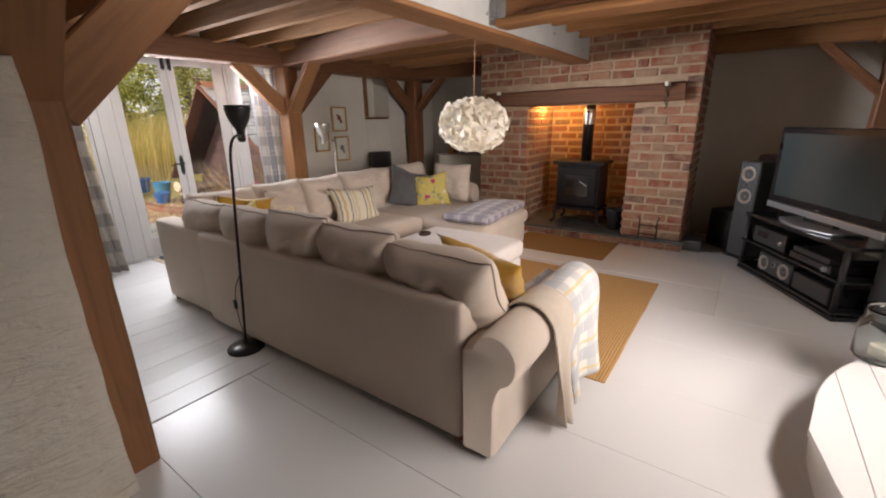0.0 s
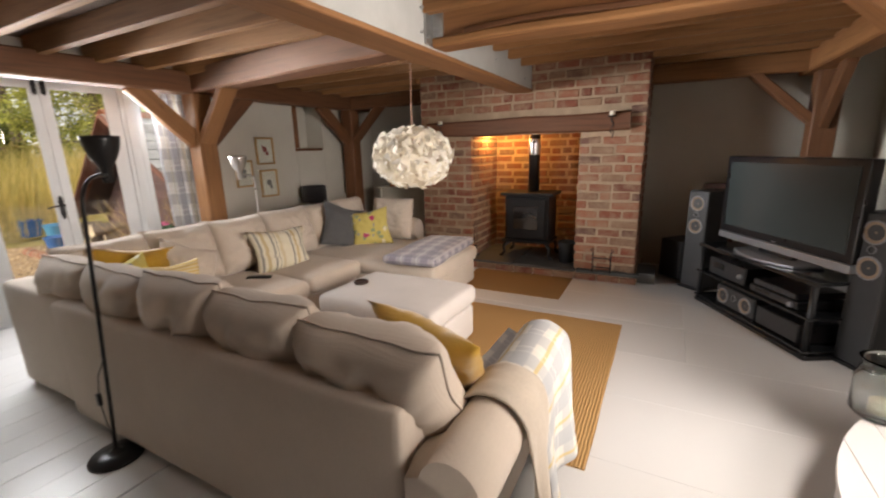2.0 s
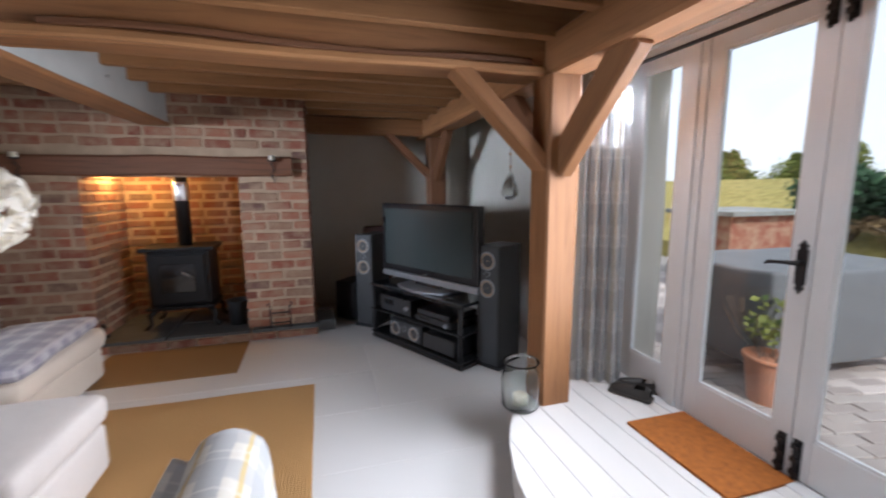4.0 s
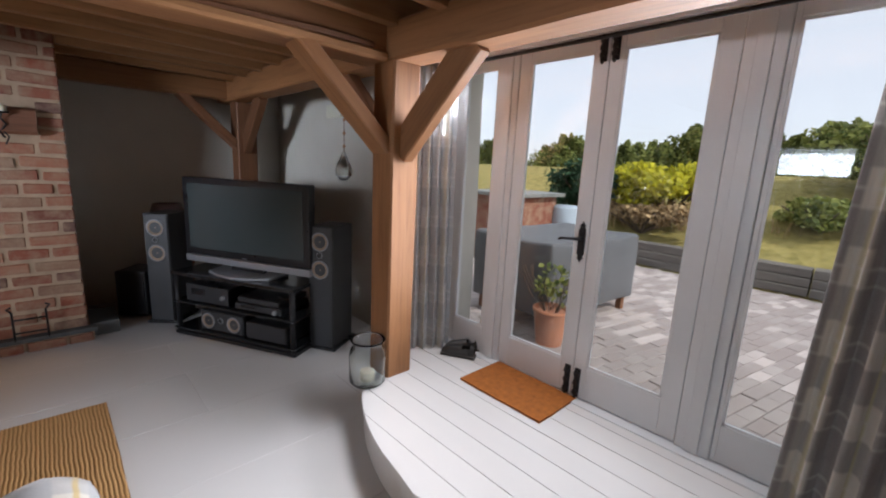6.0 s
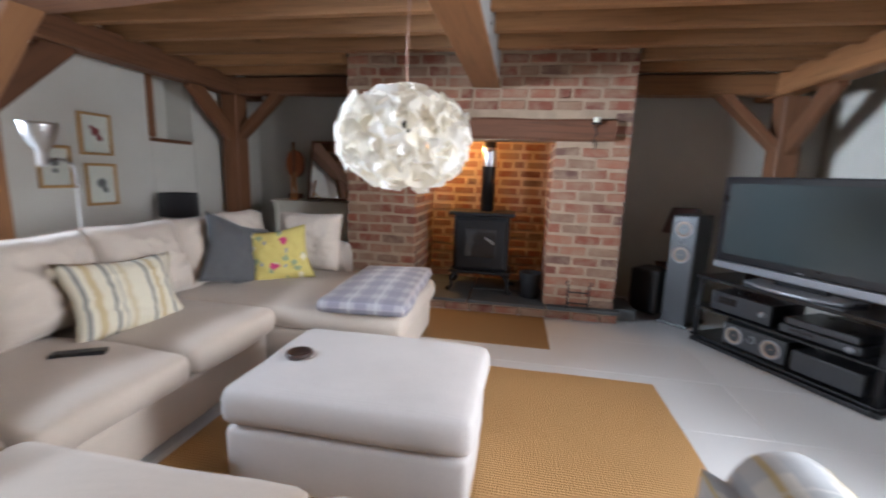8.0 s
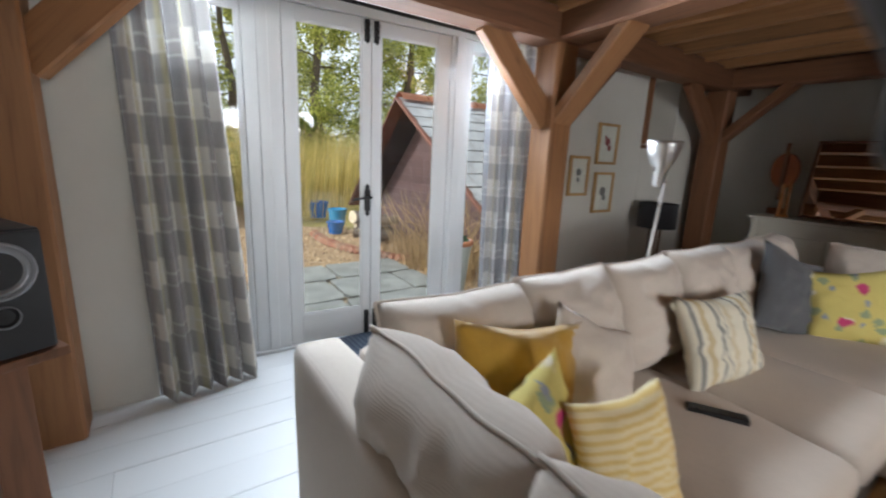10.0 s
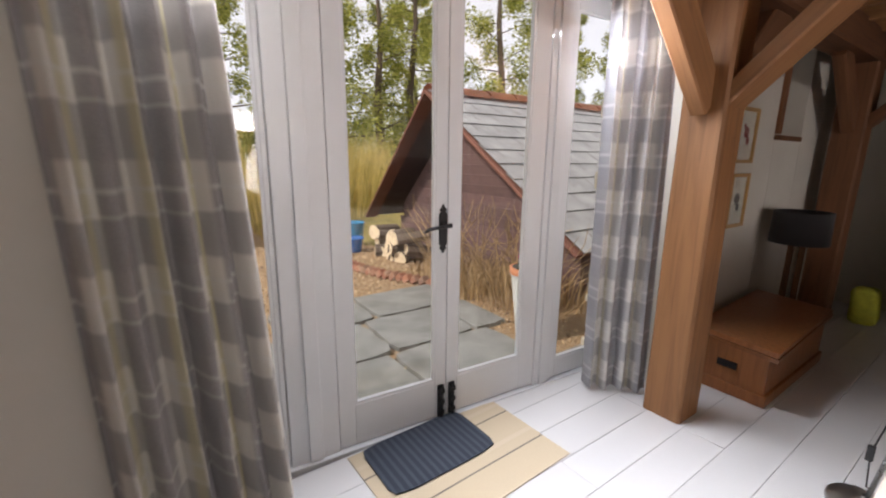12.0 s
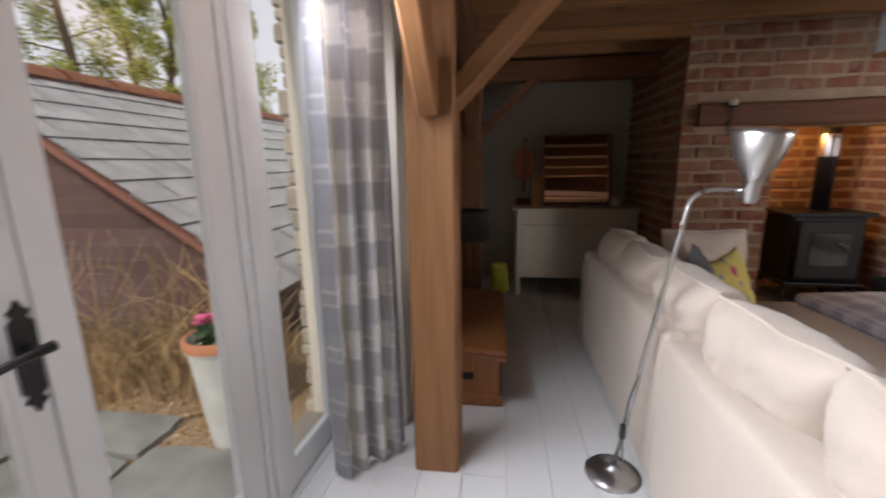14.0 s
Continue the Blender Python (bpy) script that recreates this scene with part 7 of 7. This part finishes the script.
def pot(name, label, at, r, h, mat, rim=None, foot=0.75):
    p = thing(name, label, "plant pot", at)
    bm = bmesh.new()
    lathe(bm, [(0, 0), (r * foot, 0), (r, h * 0.92), (r * 1.08, h * 0.92), (r * 1.08, h), (r * 0.95, h), (r * 0.9, h * 0.9), (0, h * 0.9)], 28)
    part("body", bm, mat, p, smooth=False)
    if rim:
        bm = bmesh.new()
        lathe(bm, [(r * 1.085, h * 0.93), (r * 1.10, h * 1.0), (r * 0.96, h * 1.012), (r * 0.94, h * 0.94)], 28)
        part("rim", bm, rim, p, smooth=True)
    return p


def leaf_cloud(bm, centre, radii, count, size, rng_, up=0.3, shell=0.55):
    """Many small leaves through an uneven volume."""
    for _ in range(count):
        while True:
            d = Vector((rng_.uniform(-1, 1), rng_.uniform(-1, 1), rng_.uniform(-1, 1)))
            if shell < d.length < 1 or (d.length < shell and rng_.random() < 0.35):
                break
        k = 0.75 + 0.5 * noise.noise(d * 2.2 + Vector(centre))
        p = Vector(centre) + Vector((d.x * radii[0], d.y * radii[1], d.z * radii[2])) * k
        a = Vector((rng_.uniform(-1, 1), rng_.uniform(-1, 1), rng_.uniform(-0.6, 1))).normalized() * size * rng_.uniform(0.6, 1.4)
        b = a.orthogonal().normalized() * a.length * 0.38
        q = [bm.verts.new(v) for v in (p - a * 0.5, p + b, p + a * 0.6, p - b)]
        bm.faces.new(q)


pw = pot("tall_plant_pot", "tall whitewashed pot with a terracotta rim and pink flowers", (-6.23, 3.75, GZ + 0.03), 0.15, 0.58, POT_WHITE, TERRACOTTA, 0.6)
bm = bmesh.new()
leaf_cloud(bm, (0, 0, 0.60), (0.14, 0.14, 0.07), 120, 0.05, rg)
part("foliage", bm, DARK_LEAF, pw)
bm = bmesh.new()
leaf_cloud(bm, (-0.05, 0, 0.65), (0.08, 0.08, 0.03), 30, 0.04, rg)
part("flowers", bm, mat_leaf("pink_petal", (0.5, 0.08, 0.2), (0.62, 0.15, 0.3)), pw)
p2 = pot("blue_plant_pot", "pale blue glazed pot on the gravel", (-10.2, 4.05, GZ + 0.1), 0.16, 0.30, BLUE_PALE)
p3 = pot("blue_plant_pot", "small dark blue glazed pot beside the logs", (-9.75, 3.85, GZ + 0.05), 0.14, 0.2, BLUE_GLAZE)
p4 = pot("blue_plant_pot", "dark blue glazed pot with ornamental grass", (-11.0, 3.95, GZ + 0.14), 0.2, 0.3, BLUE_GLAZE)


def grass_clump(bm, cx0, cy0, cz, rad, height, count, rng_):
    for _ in range(count):
        a, r_ = rng_.uniform(0, 6.283), rad * math.sqrt(rng_.random())
        x, y = cx0 + r_ * math.cos(a), cy0 + r_ * math.sin(a)
        h = height * rng_.uniform(0.55, 1.15)
        lean = Vector((math.cos(a), math.sin(a), 0)) * h * rng_.uniform(0.05, 0.4)
        w = rng_.uniform(0.003, 0.008)
        side = Vector((-math.sin(a * 3), math.cos(a * 3), 0)) * w
        b = Vector((x, y, cz))
        m1, t1 = b + lean * 0.35 + Vector((0, 0, h * 0.6)), b + lean + Vector((0, 0, h))
        v = [bm.verts.new(p) for p in (b - side, b + side, m1 + side * 0.8, m1 - side * 0.8, t1)]
        bm.faces.new((v[0], v[1], v[2], v[3]))
        bm.faces.new((v[3], v[2], v[4]))


bm = bmesh.new()
for i in range(150):
    x, y = rg.uniform(-16.5, -10.6), rg.uniform(-3.0, 12.5)
    if -11.8 < x < -6 and y > 4.2:
        continue
    if y < 2.75:
        continue
    grass_clump(bm, x, y, ground_height(x, y) - 0.02, 0.6, rg.uniform(0.9, 1.6), 190, rg)
tagged(finish("long_grass", bm, GOLD_GRASS), "tall golden dry grass on the bank", "grass", kind="stuff")
bm = bmesh.new()
for i in range(30):
    grass_clump(bm, rg.uniform(-8.3, -6.5), rg.uniform(4.0, 4.6), GZ, 0.22, rg.uniform(0.2, 0.5), 40, rg)
tagged(finish("dry_weeds", bm, STRAW), "tangled dry weeds against the shed", "weeds", kind="stuff")
bm = bmesh.new()
for i in range(120):
    p = Vector((rg.uniform(-8.2, -6.4), rg.uniform(4.05, 4.55), GZ))
    pts = [p]
    d = Vector((rg.uniform(-0.5, 0.5), rg.uniform(-0.3, 0.2), 1))
    for k in range(6):
        d += Vector((rg.uniform(-0.5, 0.5), rg.uniform(-0.3, 0.3), rg.uniform(-0.35, 0.2)))
        pts.append(pts[-1] + d.normalized() * 0.17)
    tube(bm, pts, [0.006, 0.005, 0.004, 0.004, 0.003, 0.003, 0.002], 4, False)
tagged(finish("bramble", bm, STRAW), "bare tangled climbing stems against the shed", "climber", kind="stuff")


def tree(name, label, height, crown_w, seed, leaf_mat, leaves, size, first=0.25):
    """Tapered trunk, limbs in whorls, and a ragged crown of small leaf sprays."""
    r_ = random.Random(seed)
    t = thing(name, label, "tree", group="trees behind the garden")
    bm = bmesh.new()
    pts = [Vector((0.12 * math.sin(k * 1.3 + seed), 0.12 * math.cos(k * 1.1), height * k / 8)) for k in range(9)]
    tube(bm, pts, [0.19 * (1 - 0.85 * k / 8) + 0.02 for k in range(9)], 8)
    limbs = []
    nl = 26
    for i in range(nl):
        u = first + (1 - first) * i / nl
        base = pts[0].lerp(pts[-1], u)
        a = i * 2.4 + r_.uniform(-0.4, 0.4)
        ln = crown_w * (1.05 - 0.8 * u) * r_.uniform(0.7, 1.2)
        tip = base + Vector((math.cos(a) * ln, math.sin(a) * ln, ln * r_.uniform(-0.1, 0.35)))
        tube(bm, [base, base.lerp(tip, 0.5) + Vector((0, 0, 0.05 * ln)), tip], [0.05 * (1.1 - u), 0.03 * (1.1 - u), 0.008], 5, False)
        limbs.append((base, tip, ln))
    part("trunk", bm, BARK, t)
    bm = bmesh.new()
    per = leaves // nl
    for base, tip, ln in limbs:
        for j in range(4):
            c = base.lerp(tip, 0.35 + 0.65 * (j + r_.random()) / 4.5)
            leaf_cloud(bm, c, (ln * 0.30, ln * 0.30, ln * 0.28 + 0.25), per // 4, size, r_)
    part("crown", bm, leaf_mat, t)
    return t


t1 = tree("pine_tree", "tall feathery pine tree behind the garden", 8.5, 2.3, 1, PINE, 15000, 0.085, 0.06)
t2 = tree("pine_tree", "tall feathery pine tree beyond the shed", 10.0, 2.8, 2, PINE, 17000, 0.09, 0.05)
t1.matrix_basis = pose(-18.5, 6.5, 0.3)
t2.matrix_basis = pose(-20.0, 11.0, 0.3)
k = 0
for src, x, y, turn in ((t1, -19.5, 9.2, 80), (t2, -18.0, 14.0, 150), (t1, -21.5, 4.0, 200), (t2, -22.0, 7.5, 40), (t1, -17.5, 17.5, 20), (t2, -21, 19.5, 100), (t1, -22.5, 0.5, 300),
                        (t2, -24.0, 13.5, 230), (t1, -16.5, 20.5, 140), (t2, -23, -3.5, 10), (t1, -20.2, 2.0, 130)):
    c = copy_thing(src, pose(x, y, 0.3, 0, 0, turn))
sh = tree("garden_shrub", "rounded green garden shrub on the bank", 1.7, 1.0, 5, SHRUB, 3500, 0.09, 0.05)
sh.matrix_basis = pose(-12.6, 6.6, 0.1)
for x, y, turn in ((-13.5, 3.6, 50), (-14.0, 9.0, 120), (-15.5, 1.0, 200), (-15.5, 5.2, 260), (-14.8, 12.5, 20)):
    copy_thing(sh, pose(x, y, ground_height(x, y) - 0.1, 0, 0, turn))

# parked car on the gravel, its tail towards the house
car = thing("parked_car", "dark grey hatchback car parked on the gravel drive", "car", (-10.8, 1.38, GZ + 0.042))
CAR_PAINT = mat_plain("dark_grey_car_paint", (0.035, 0.04, 0.05), 0.22, 0.3, 0.05, 5, 0)
CAR_GLASS = mat_plain("tinted_car_glass", (0.012, 0.015, 0.018), 0.06, 0, 0.02, 5, 0)
bm = bmesh.new()
prof = [(0.03, 0.28), (0.0, 0.48), (-0.03, 0.80), (-0.10, 0.92), (-1.0, 0.96), (-2.9, 0.95), (-3.9, 0.80), (-4.12, 0.60), (-4.14, 0.30), (-3.9, 0.22), (-0.2, 0.22)]
for s in (-0.86, 0.86):
    bm.faces.new([bm.verts.new((x, s, z)) for x, z in prof])
bm.verts.ensure_lookup_table()
for k in range(len(prof)):
    k2 = (k + 1) % len(prof)
    bm.faces.new((bm.verts[k], bm.verts[k2], bm.verts[k2 + len(prof)], bm.verts[k + len(prof)]))
bmesh.ops.recalc_face_normals(bm, faces=bm.faces[:])
part("body", bevelled(bm, 0.05, 3), CAR_PAINT, car, smooth=True)
bm = bmesh.new()
low = [(-0.12, 0.76), (-2.95, 0.76)]
top = [(-0.45, 0.60), (-2.15, 0.60)]
lv = [bm.verts.new((x, s * w, 0.92)) for x, w in low for s in (-1, 1)]
tv_ = [bm.verts.new((x, s * w, 1.42)) for x, w in top for s in (-1, 1)]
for q in ((lv[0], lv[1], tv_[1], tv_[0]), (lv[3], lv[2], tv_[2], tv_[3]), (lv[1], lv[3], tv_[3], tv_[1]), (lv[2], lv[0], tv_[0], tv_[2])):
    bm.faces.new(q)
part("windows", bevelled(bm, 0.02, 2), CAR_GLASS, car, "dark tinted glass")
bm = bmesh.new()
box(bm, -2.2, -0.40, -0.62, 0.62, 1.40, 1.46)
part("roof", bevelled(bm, 0.025, 3), CAR_PAINT, car, smooth=True)
boxpart("bumper", (-0.02, 0.07, -0.84, 0.84, 0.30, 0.50), CAR_PAINT, car, 0.03)
boxpart("number_plate", (0.03, 0.045, 0.20, 0.72, 0.56, 0.67), mat_plain("yellow_plate", (0.75, 0.55, 0.02), 0.4, 0, 0.03, 8, 0), car, 0.003, "yellow number plate")
for s in (-1, 1):
    boxpart("tail_light", (-0.08, 0.02, s * 0.70 - 0.12, s * 0.70 + 0.12, 0.74, 0.86), mat_plain("lamp_lens", (0.5, 0.5, 0.52), 0.15, 0, 0.05, 8, 0), car, 0.012, "pale lamp lens")
    for x in (-0.75, -3.35):
        bm = bmesh.new()
        lathe(bm, [(0.19, -0.10), (0.30, -0.10), (0.32, -0.07), (0.32, 0.07), (0.30, 0.10), (0.19, 0.10)], 24, pose(x, s * 0.80, 0.315, 90, 0, 0))
        wh = part("tyre", bm, BLACK_PLASTIC, car, "black rubber tyre", smooth=True)
        bm = bmesh.new()
        lathe(bm, [(0.0, -0.07), (0.05, -0.085), (0.18, -0.06), (0.192, -0.09), (0.192, 0.09), (0.18, 0.06), (0.05, 0.085), (0.0, 0.07)], 24, pose(x, s * 0.80, 0.315, 90, 0, 0))
        part("rim", bm, SILVER, wh, "silver alloy rim")

# outer stonework at the edge of the garden doors
jamb = thing("stone_jamb", "rough grey stone outside corner of the wall", "wall", kind="structure")
z = GZ
while z < 2.4:
    h = rg.uniform(0.06, 0.13)
    bm = bmesh.new()
    box(bm, -5.94 - rg.uniform(0, 0.03), -5.80, 4.03 + rg.uniform(-0.02, 0.012), 4.18, z, z + h - 0.006)
    bevelled(bm, 0.012, 1)
    part("stone", bm, mat_plain("rubble_stone", (0.38, 0.35, 0.29), 0.9, 0, 0.3, 7, 0.6) if z == GZ else bpy.data.materials["rubble_stone"], jamb)
    z += h

# ---- terrace on the east side ----
TZ = 0.10
ter = thing("terrace", "weathered grey-pink brick terrace outside the glazed doors", "terrace", kind="structure")
boxpart("bed", (1.12, 5.6, -3.5, 8.5, -0.3, TZ - 0.012), mat_plain("terrace_joint", (0.27, 0.24, 0.22), 0.95, 0, 0.2, 6, 0.4), ter, 0)
PAVER = mat_leaf("terrace_paver", (0.34, 0.29, 0.275), (0.385, 0.34, 0.325), 0.0)


def paver_mesh():
    bm = bmesh.new()
    box(bm, 0.003, 0.207, 0.003, 0.097, -0.03, 0)
    bevelled(bm, 0.004, 1)
    me = bpy.data.meshes.new("paver")
    bm.to_mesh(me)
    bm.free()
    m, n, l, b = material("paver_brick")
    oi = n.new("ShaderNodeObjectInfo")
    geo = n.new("ShaderNodeNewGeometry")
    c = ramp(n, l, oi.outputs["Random"], [(0.0, (0.33, 0.28, 0.265)), (0.5, (0.37, 0.325, 0.31)), (1.0, (0.41, 0.365, 0.345))])
    nz = noise_tex(n, l, geo.outputs["Position"], 26, 4)
    c = mixc(n, l, mathn(n, l, 'MULTIPLY', nz, 0.5), c, (0.20, 0.17, 0.15))
    l.new(c, b.inputs["Base Color"])
    b.inputs["Roughness"].default_value = 0.75
    me.materials.append(m)
    return me


PM = paver_mesh()
ang = radians(-12)
pv_, pf_ = [], []
rp = random.Random(21)
for i in range(-6, 60):
    for j in range(-40, 90):
        lx, ly = i * 0.21 + (0.105 if j % 2 else 0), j * 0.10
        x, y = 1.15 + lx * math.cos(ang) - ly * math.sin(ang) * 1.0, -0.3 + lx * math.sin(ang) + ly * math.cos(ang)
        if not (1.16 < x < 5.4 and -0.4 < y < 6.5):
            continue
        zt = TZ + rp.uniform(-0.004, 0.004)
        if 1.16 < x < 2.35 and 0.85 < y < 3.45 and len(ter.children) < 300:
            o = new("paver", PM)
            o.matrix_basis = pose(x, y, zt, 0, 0, -12)
            o.parent = ter
        else:
            b0 = len(pv_)
            for dx, dy in ((0.004, 0.004), (0.206, 0.004), (0.206, 0.096), (0.004, 0.096)):
                pv_.append((x + dx * math.cos(ang) - dy * math.sin(ang), y + dx * math.sin(ang) + dy * math.cos(ang), zt))
            for dx, dy in ((0.0, 0.0), (0.21, 0.0), (0.21, 0.10), (0.0, 0.10)):
                pv_.append((x + dx * math.cos(ang) - dy * math.sin(ang), y + dx * math.sin(ang) + dy * math.cos(ang), zt - 0.012))
            pf_ += [(b0, b0 + 1, b0 + 2, b0 + 3)] + [(b0 + k, b0 + 4 + k, b0 + 4 + (k + 1) % 4, b0 + (k + 1) % 4) for k in range(4)]
me = bpy.data.meshes.new("far_pavers")
me.from_pydata(pv_, [], pf_)
me.materials.append(PAVER)
fp = new("far_pavers", me)
fp.parent = ter
tagged(fp, kind="stuff")

COVER = mat_fabric("grey_cover", (0.13, 0.135, 0.145), 0.12, 200, 0.6, 0.05)
cov = thing("covered_table", "garden table under a fitted grey weatherproof cover", "garden table", (2.62, 3.52, TZ), -6)
bm = bmesh.new()
softbox(bm, -0.72, 0.72, -0.48, 0.48, 0.14, 0.80, 0.035, 12, 0.02, -0.03)
part("cover", bm, COVER, cov, smooth=True)
for x in (-0.62, 0.62):
    for y in (-0.4, 0.4):
        boxpart("leg", (x - 0.03, x + 0.03, y - 0.03, y + 0.03, 0.0, 0.2), OAK_DARK_AND_SHADED, cov, 0.004)
tp = pot("terracotta_pot", "terracotta flowerpot with a twiggy half-bare plant", (1.78, 3.02, TZ), 0.14, 0.30, TERRACOTTA, TERRACOTTA)
bm = bmesh.new()
for i in range(16):
    a = rg.uniform(0, 6.28)
    pts = [Vector((0.05 * math.cos(a), 0.05 * math.sin(a), 0.26))]
    for k in range(4):
        pts.append(pts[-1] + Vector((0.05 * math.cos(a) + rg.uniform(-0.03, 0.03), 0.05 * math.sin(a) + rg.uniform(-0.03, 0.03), 0.09)))
    tube(bm, pts, 0.004, 4, False)
part("stems", bm, BARK, tp)
bm = bmesh.new()
leaf_cloud(bm, (0, 0, 0.52), (0.22, 0.22, 0.18), 130, 0.05, rg)
part("leaves", bm, SHRUB, tp)
bb = thing("brick_barbecue", "brick-built garden barbecue with a stone cap", "barbecue", (4.3, 5.35, TZ))
boxpart("body", (-0.55, 0.55, -0.4, 0.4, 0.0, 1.0), BRICK, bb, 0.01)
boxpart("cap", (-0.65, 0.65, -0.5, 0.5, 1.002, 1.06), SLABS, bb, 0.01)
bar = thing("water_butt", "pale blue plastic barrel behind the terrace", "barrel", (5.0, 4.85, TZ))
bm = bmesh.new()
lathe(bm, [(0, 0), (0.22, 0), (0.25, 0.4), (0.24, 0.82), (0.22, 0.86), (0, 0.88)], 24)
part("body", bm, mat_plain("barrel_plastic", (0.38, 0.45, 0.52), 0.5), bar, smooth=True)
sl = thing("sleeper_wall", "low retaining wall of stacked grey timber sleepers", "retaining wall", kind="structure")
GREYWOOD = mat_wood("grey_sleeper", (0.16, 0.145, 0.13), 0.85, 0.4)
for row in range(3):
    for y0, y1 in ((-3.0, -0.6), (-0.58, 1.75), (1.77, 4.2), (4.22, 6.6)):
        o = timber("sleeper", (5.75 + 0.01 * row, y0, TZ + 0.06 + row * 0.122), (5.75 + 0.01 * row, y1, TZ + 0.06 + row * 0.122), 0.22, 0.118, GREYWOOD, sl, rough=0.006, cham=0.012)


def bush(name, label, at, radii, mat, count, size, seed):
    r_ = random.Random(seed)
    b = thing(name, label, "bush", at)
    bm = bmesh.new()
    for i in range(9):
        a = i * 0.7
        tube(bm, [(0, 0, 0), (0.4 * radii[0] * math.cos(a), 0.4 * radii[1] * math.sin(a), radii[2] * 0.8), (0.8 * radii[0] * math.cos(a), 0.8 * radii[1] * math.sin(a), radii[2] * 1.3)], [0.03, 0.02, 0.006], 5, False)
    part("stems", bm, BARK, b)
    bm = bmesh.new()
    for i in range(14):
        d = Vector((r_.uniform(-1, 1), r_.uniform(-1, 1), r_.uniform(-0.7, 1))) * 0.6
        leaf_cloud(bm, (d.x * radii[0], d.y * radii[1], radii[2] * (1.0 + d.z)), (radii[0] * 0.5, radii[1] * 0.5, radii[2] * 0.42), count // 14, size, r_)
    part("foliage", bm, mat, b)
    return b


bush("yellow_bush", "bright yellow-green evergreen bush on the bank", (7.0, 4.0, 0.75), (0.9, 1.1, 0.58), YELLOW_BUSH, 4200, 0.11, 1)
bush("green_bush", "dark glossy green laurel bush on the bank", (6.8, 5.5, 0.6), (0.7, 0.8, 0.62), DARK_LEAF, 3600, 0.11, 2)
bush("brown_bush", "low russet dormant bush below the yellow bush", (6.5, 4.2, 0.5), (0.5, 1.2, 0.32), STRAW, 2200, 0.09, 3)
bush("green_bush", "green garden shrub on the bank", (9.0, 1.4, 1.4), (1.0, 1.1, 0.7), SHRUB, 3600, 0.11, 4)
bush("green_bush", "clipped green shrub further up the bank", (10.5, -0.5, 1.7), (1.2, 1.4, 1.0), DARK_LEAF, 3600, 0.12, 5)
bush("green_bush", "low spreading green plant on the bank", (7.4, 1.9, 0.75), (0.8, 0.7, 0.3), SHRUB, 2200, 0.09, 6)
te = tree("hedgerow_tree", "distant rounded hedgerow tree beyond the terrace", 2.6, 2.3, 9, SHRUB, 9000, 0.16, 0.1)
te.matrix_basis = pose(19.0, 2.6, 0.9)
for k in range(13):
    copy_thing(te, pose(18.0 + 5 * ((k * 7) % 5) / 5 + 0.5 * k, -6 + 2.7 * k, 0.55 + 0.25 * (k % 3), 0, 0, 47 * k))
bm = bmesh.new()
for i in range(60):
    y = rg.uniform(-6, 12)
    grass_clump(bm, rg.uniform(6.1, 9.5), y, ground_height(7.5, y) - 0.3, 0.5, rg.uniform(0.3, 0.6), 50, rg)
tagged(finish("bank_grass", bm, STRAW), "dry grass and weeds on the terrace bank", "grass", kind="stuff")


# ---- floor boards and bricks, last ----
def board_mesh(w, length):
    bm = bmesh.new()
    box(bm, 0, w, 0, length, -0.022, 0.0)
    top = [e for e in bm.edges if all(v.co.z > -0.001 for v in e.verts)]
    bmesh.ops.bevel(bm, geom=top, offset=0.0016, segments=1, affect='EDGES')
    me = bpy.data.meshes.new("floor_board")
    bm.to_mesh(me)
    bm.free()
    me.materials.append(FLOOR_WHITE)
    return me


def floor_boards():
    r = random.Random(12)
    split = -2.76
    x = XDL + 0.03
    while x < split - 0.02:                      # boards along y beside the garden doors
        w = min(0.188, split - x)
        y = YF
        while y < YB:
            length = min(r.choice((2.4, 3.1, 3.8)), YB - y)
            if YB - y - length < 0.5:
                length = YB - y
            o = new("floor_board", board_mesh(w - 0.0016, length - 0.0016))
            o.matrix_basis = pose(x, y, r.uniform(-0.0012, 0.0008))
            o.parent = floor
            y += length
        x += w
    y = YF
    while y < YB:                                # boards along x before the chimney
        w = min(0.585, YB - y)
        x = split
        while x < XDR:
            length = min(r.choice((1.7, 2.2, 3.0)), XDR - x)
            if XDR - x - length < 0.4:
                length = XDR - x
            o = new("floor_board", board_mesh(length - 0.0016, w - 0.0016))
            o.matrix_basis = pose(x, y, r.uniform(-0.0012, 0.0008))
            o.parent = floor
            x += length
        y += w


brick_faces()
floor_boards()
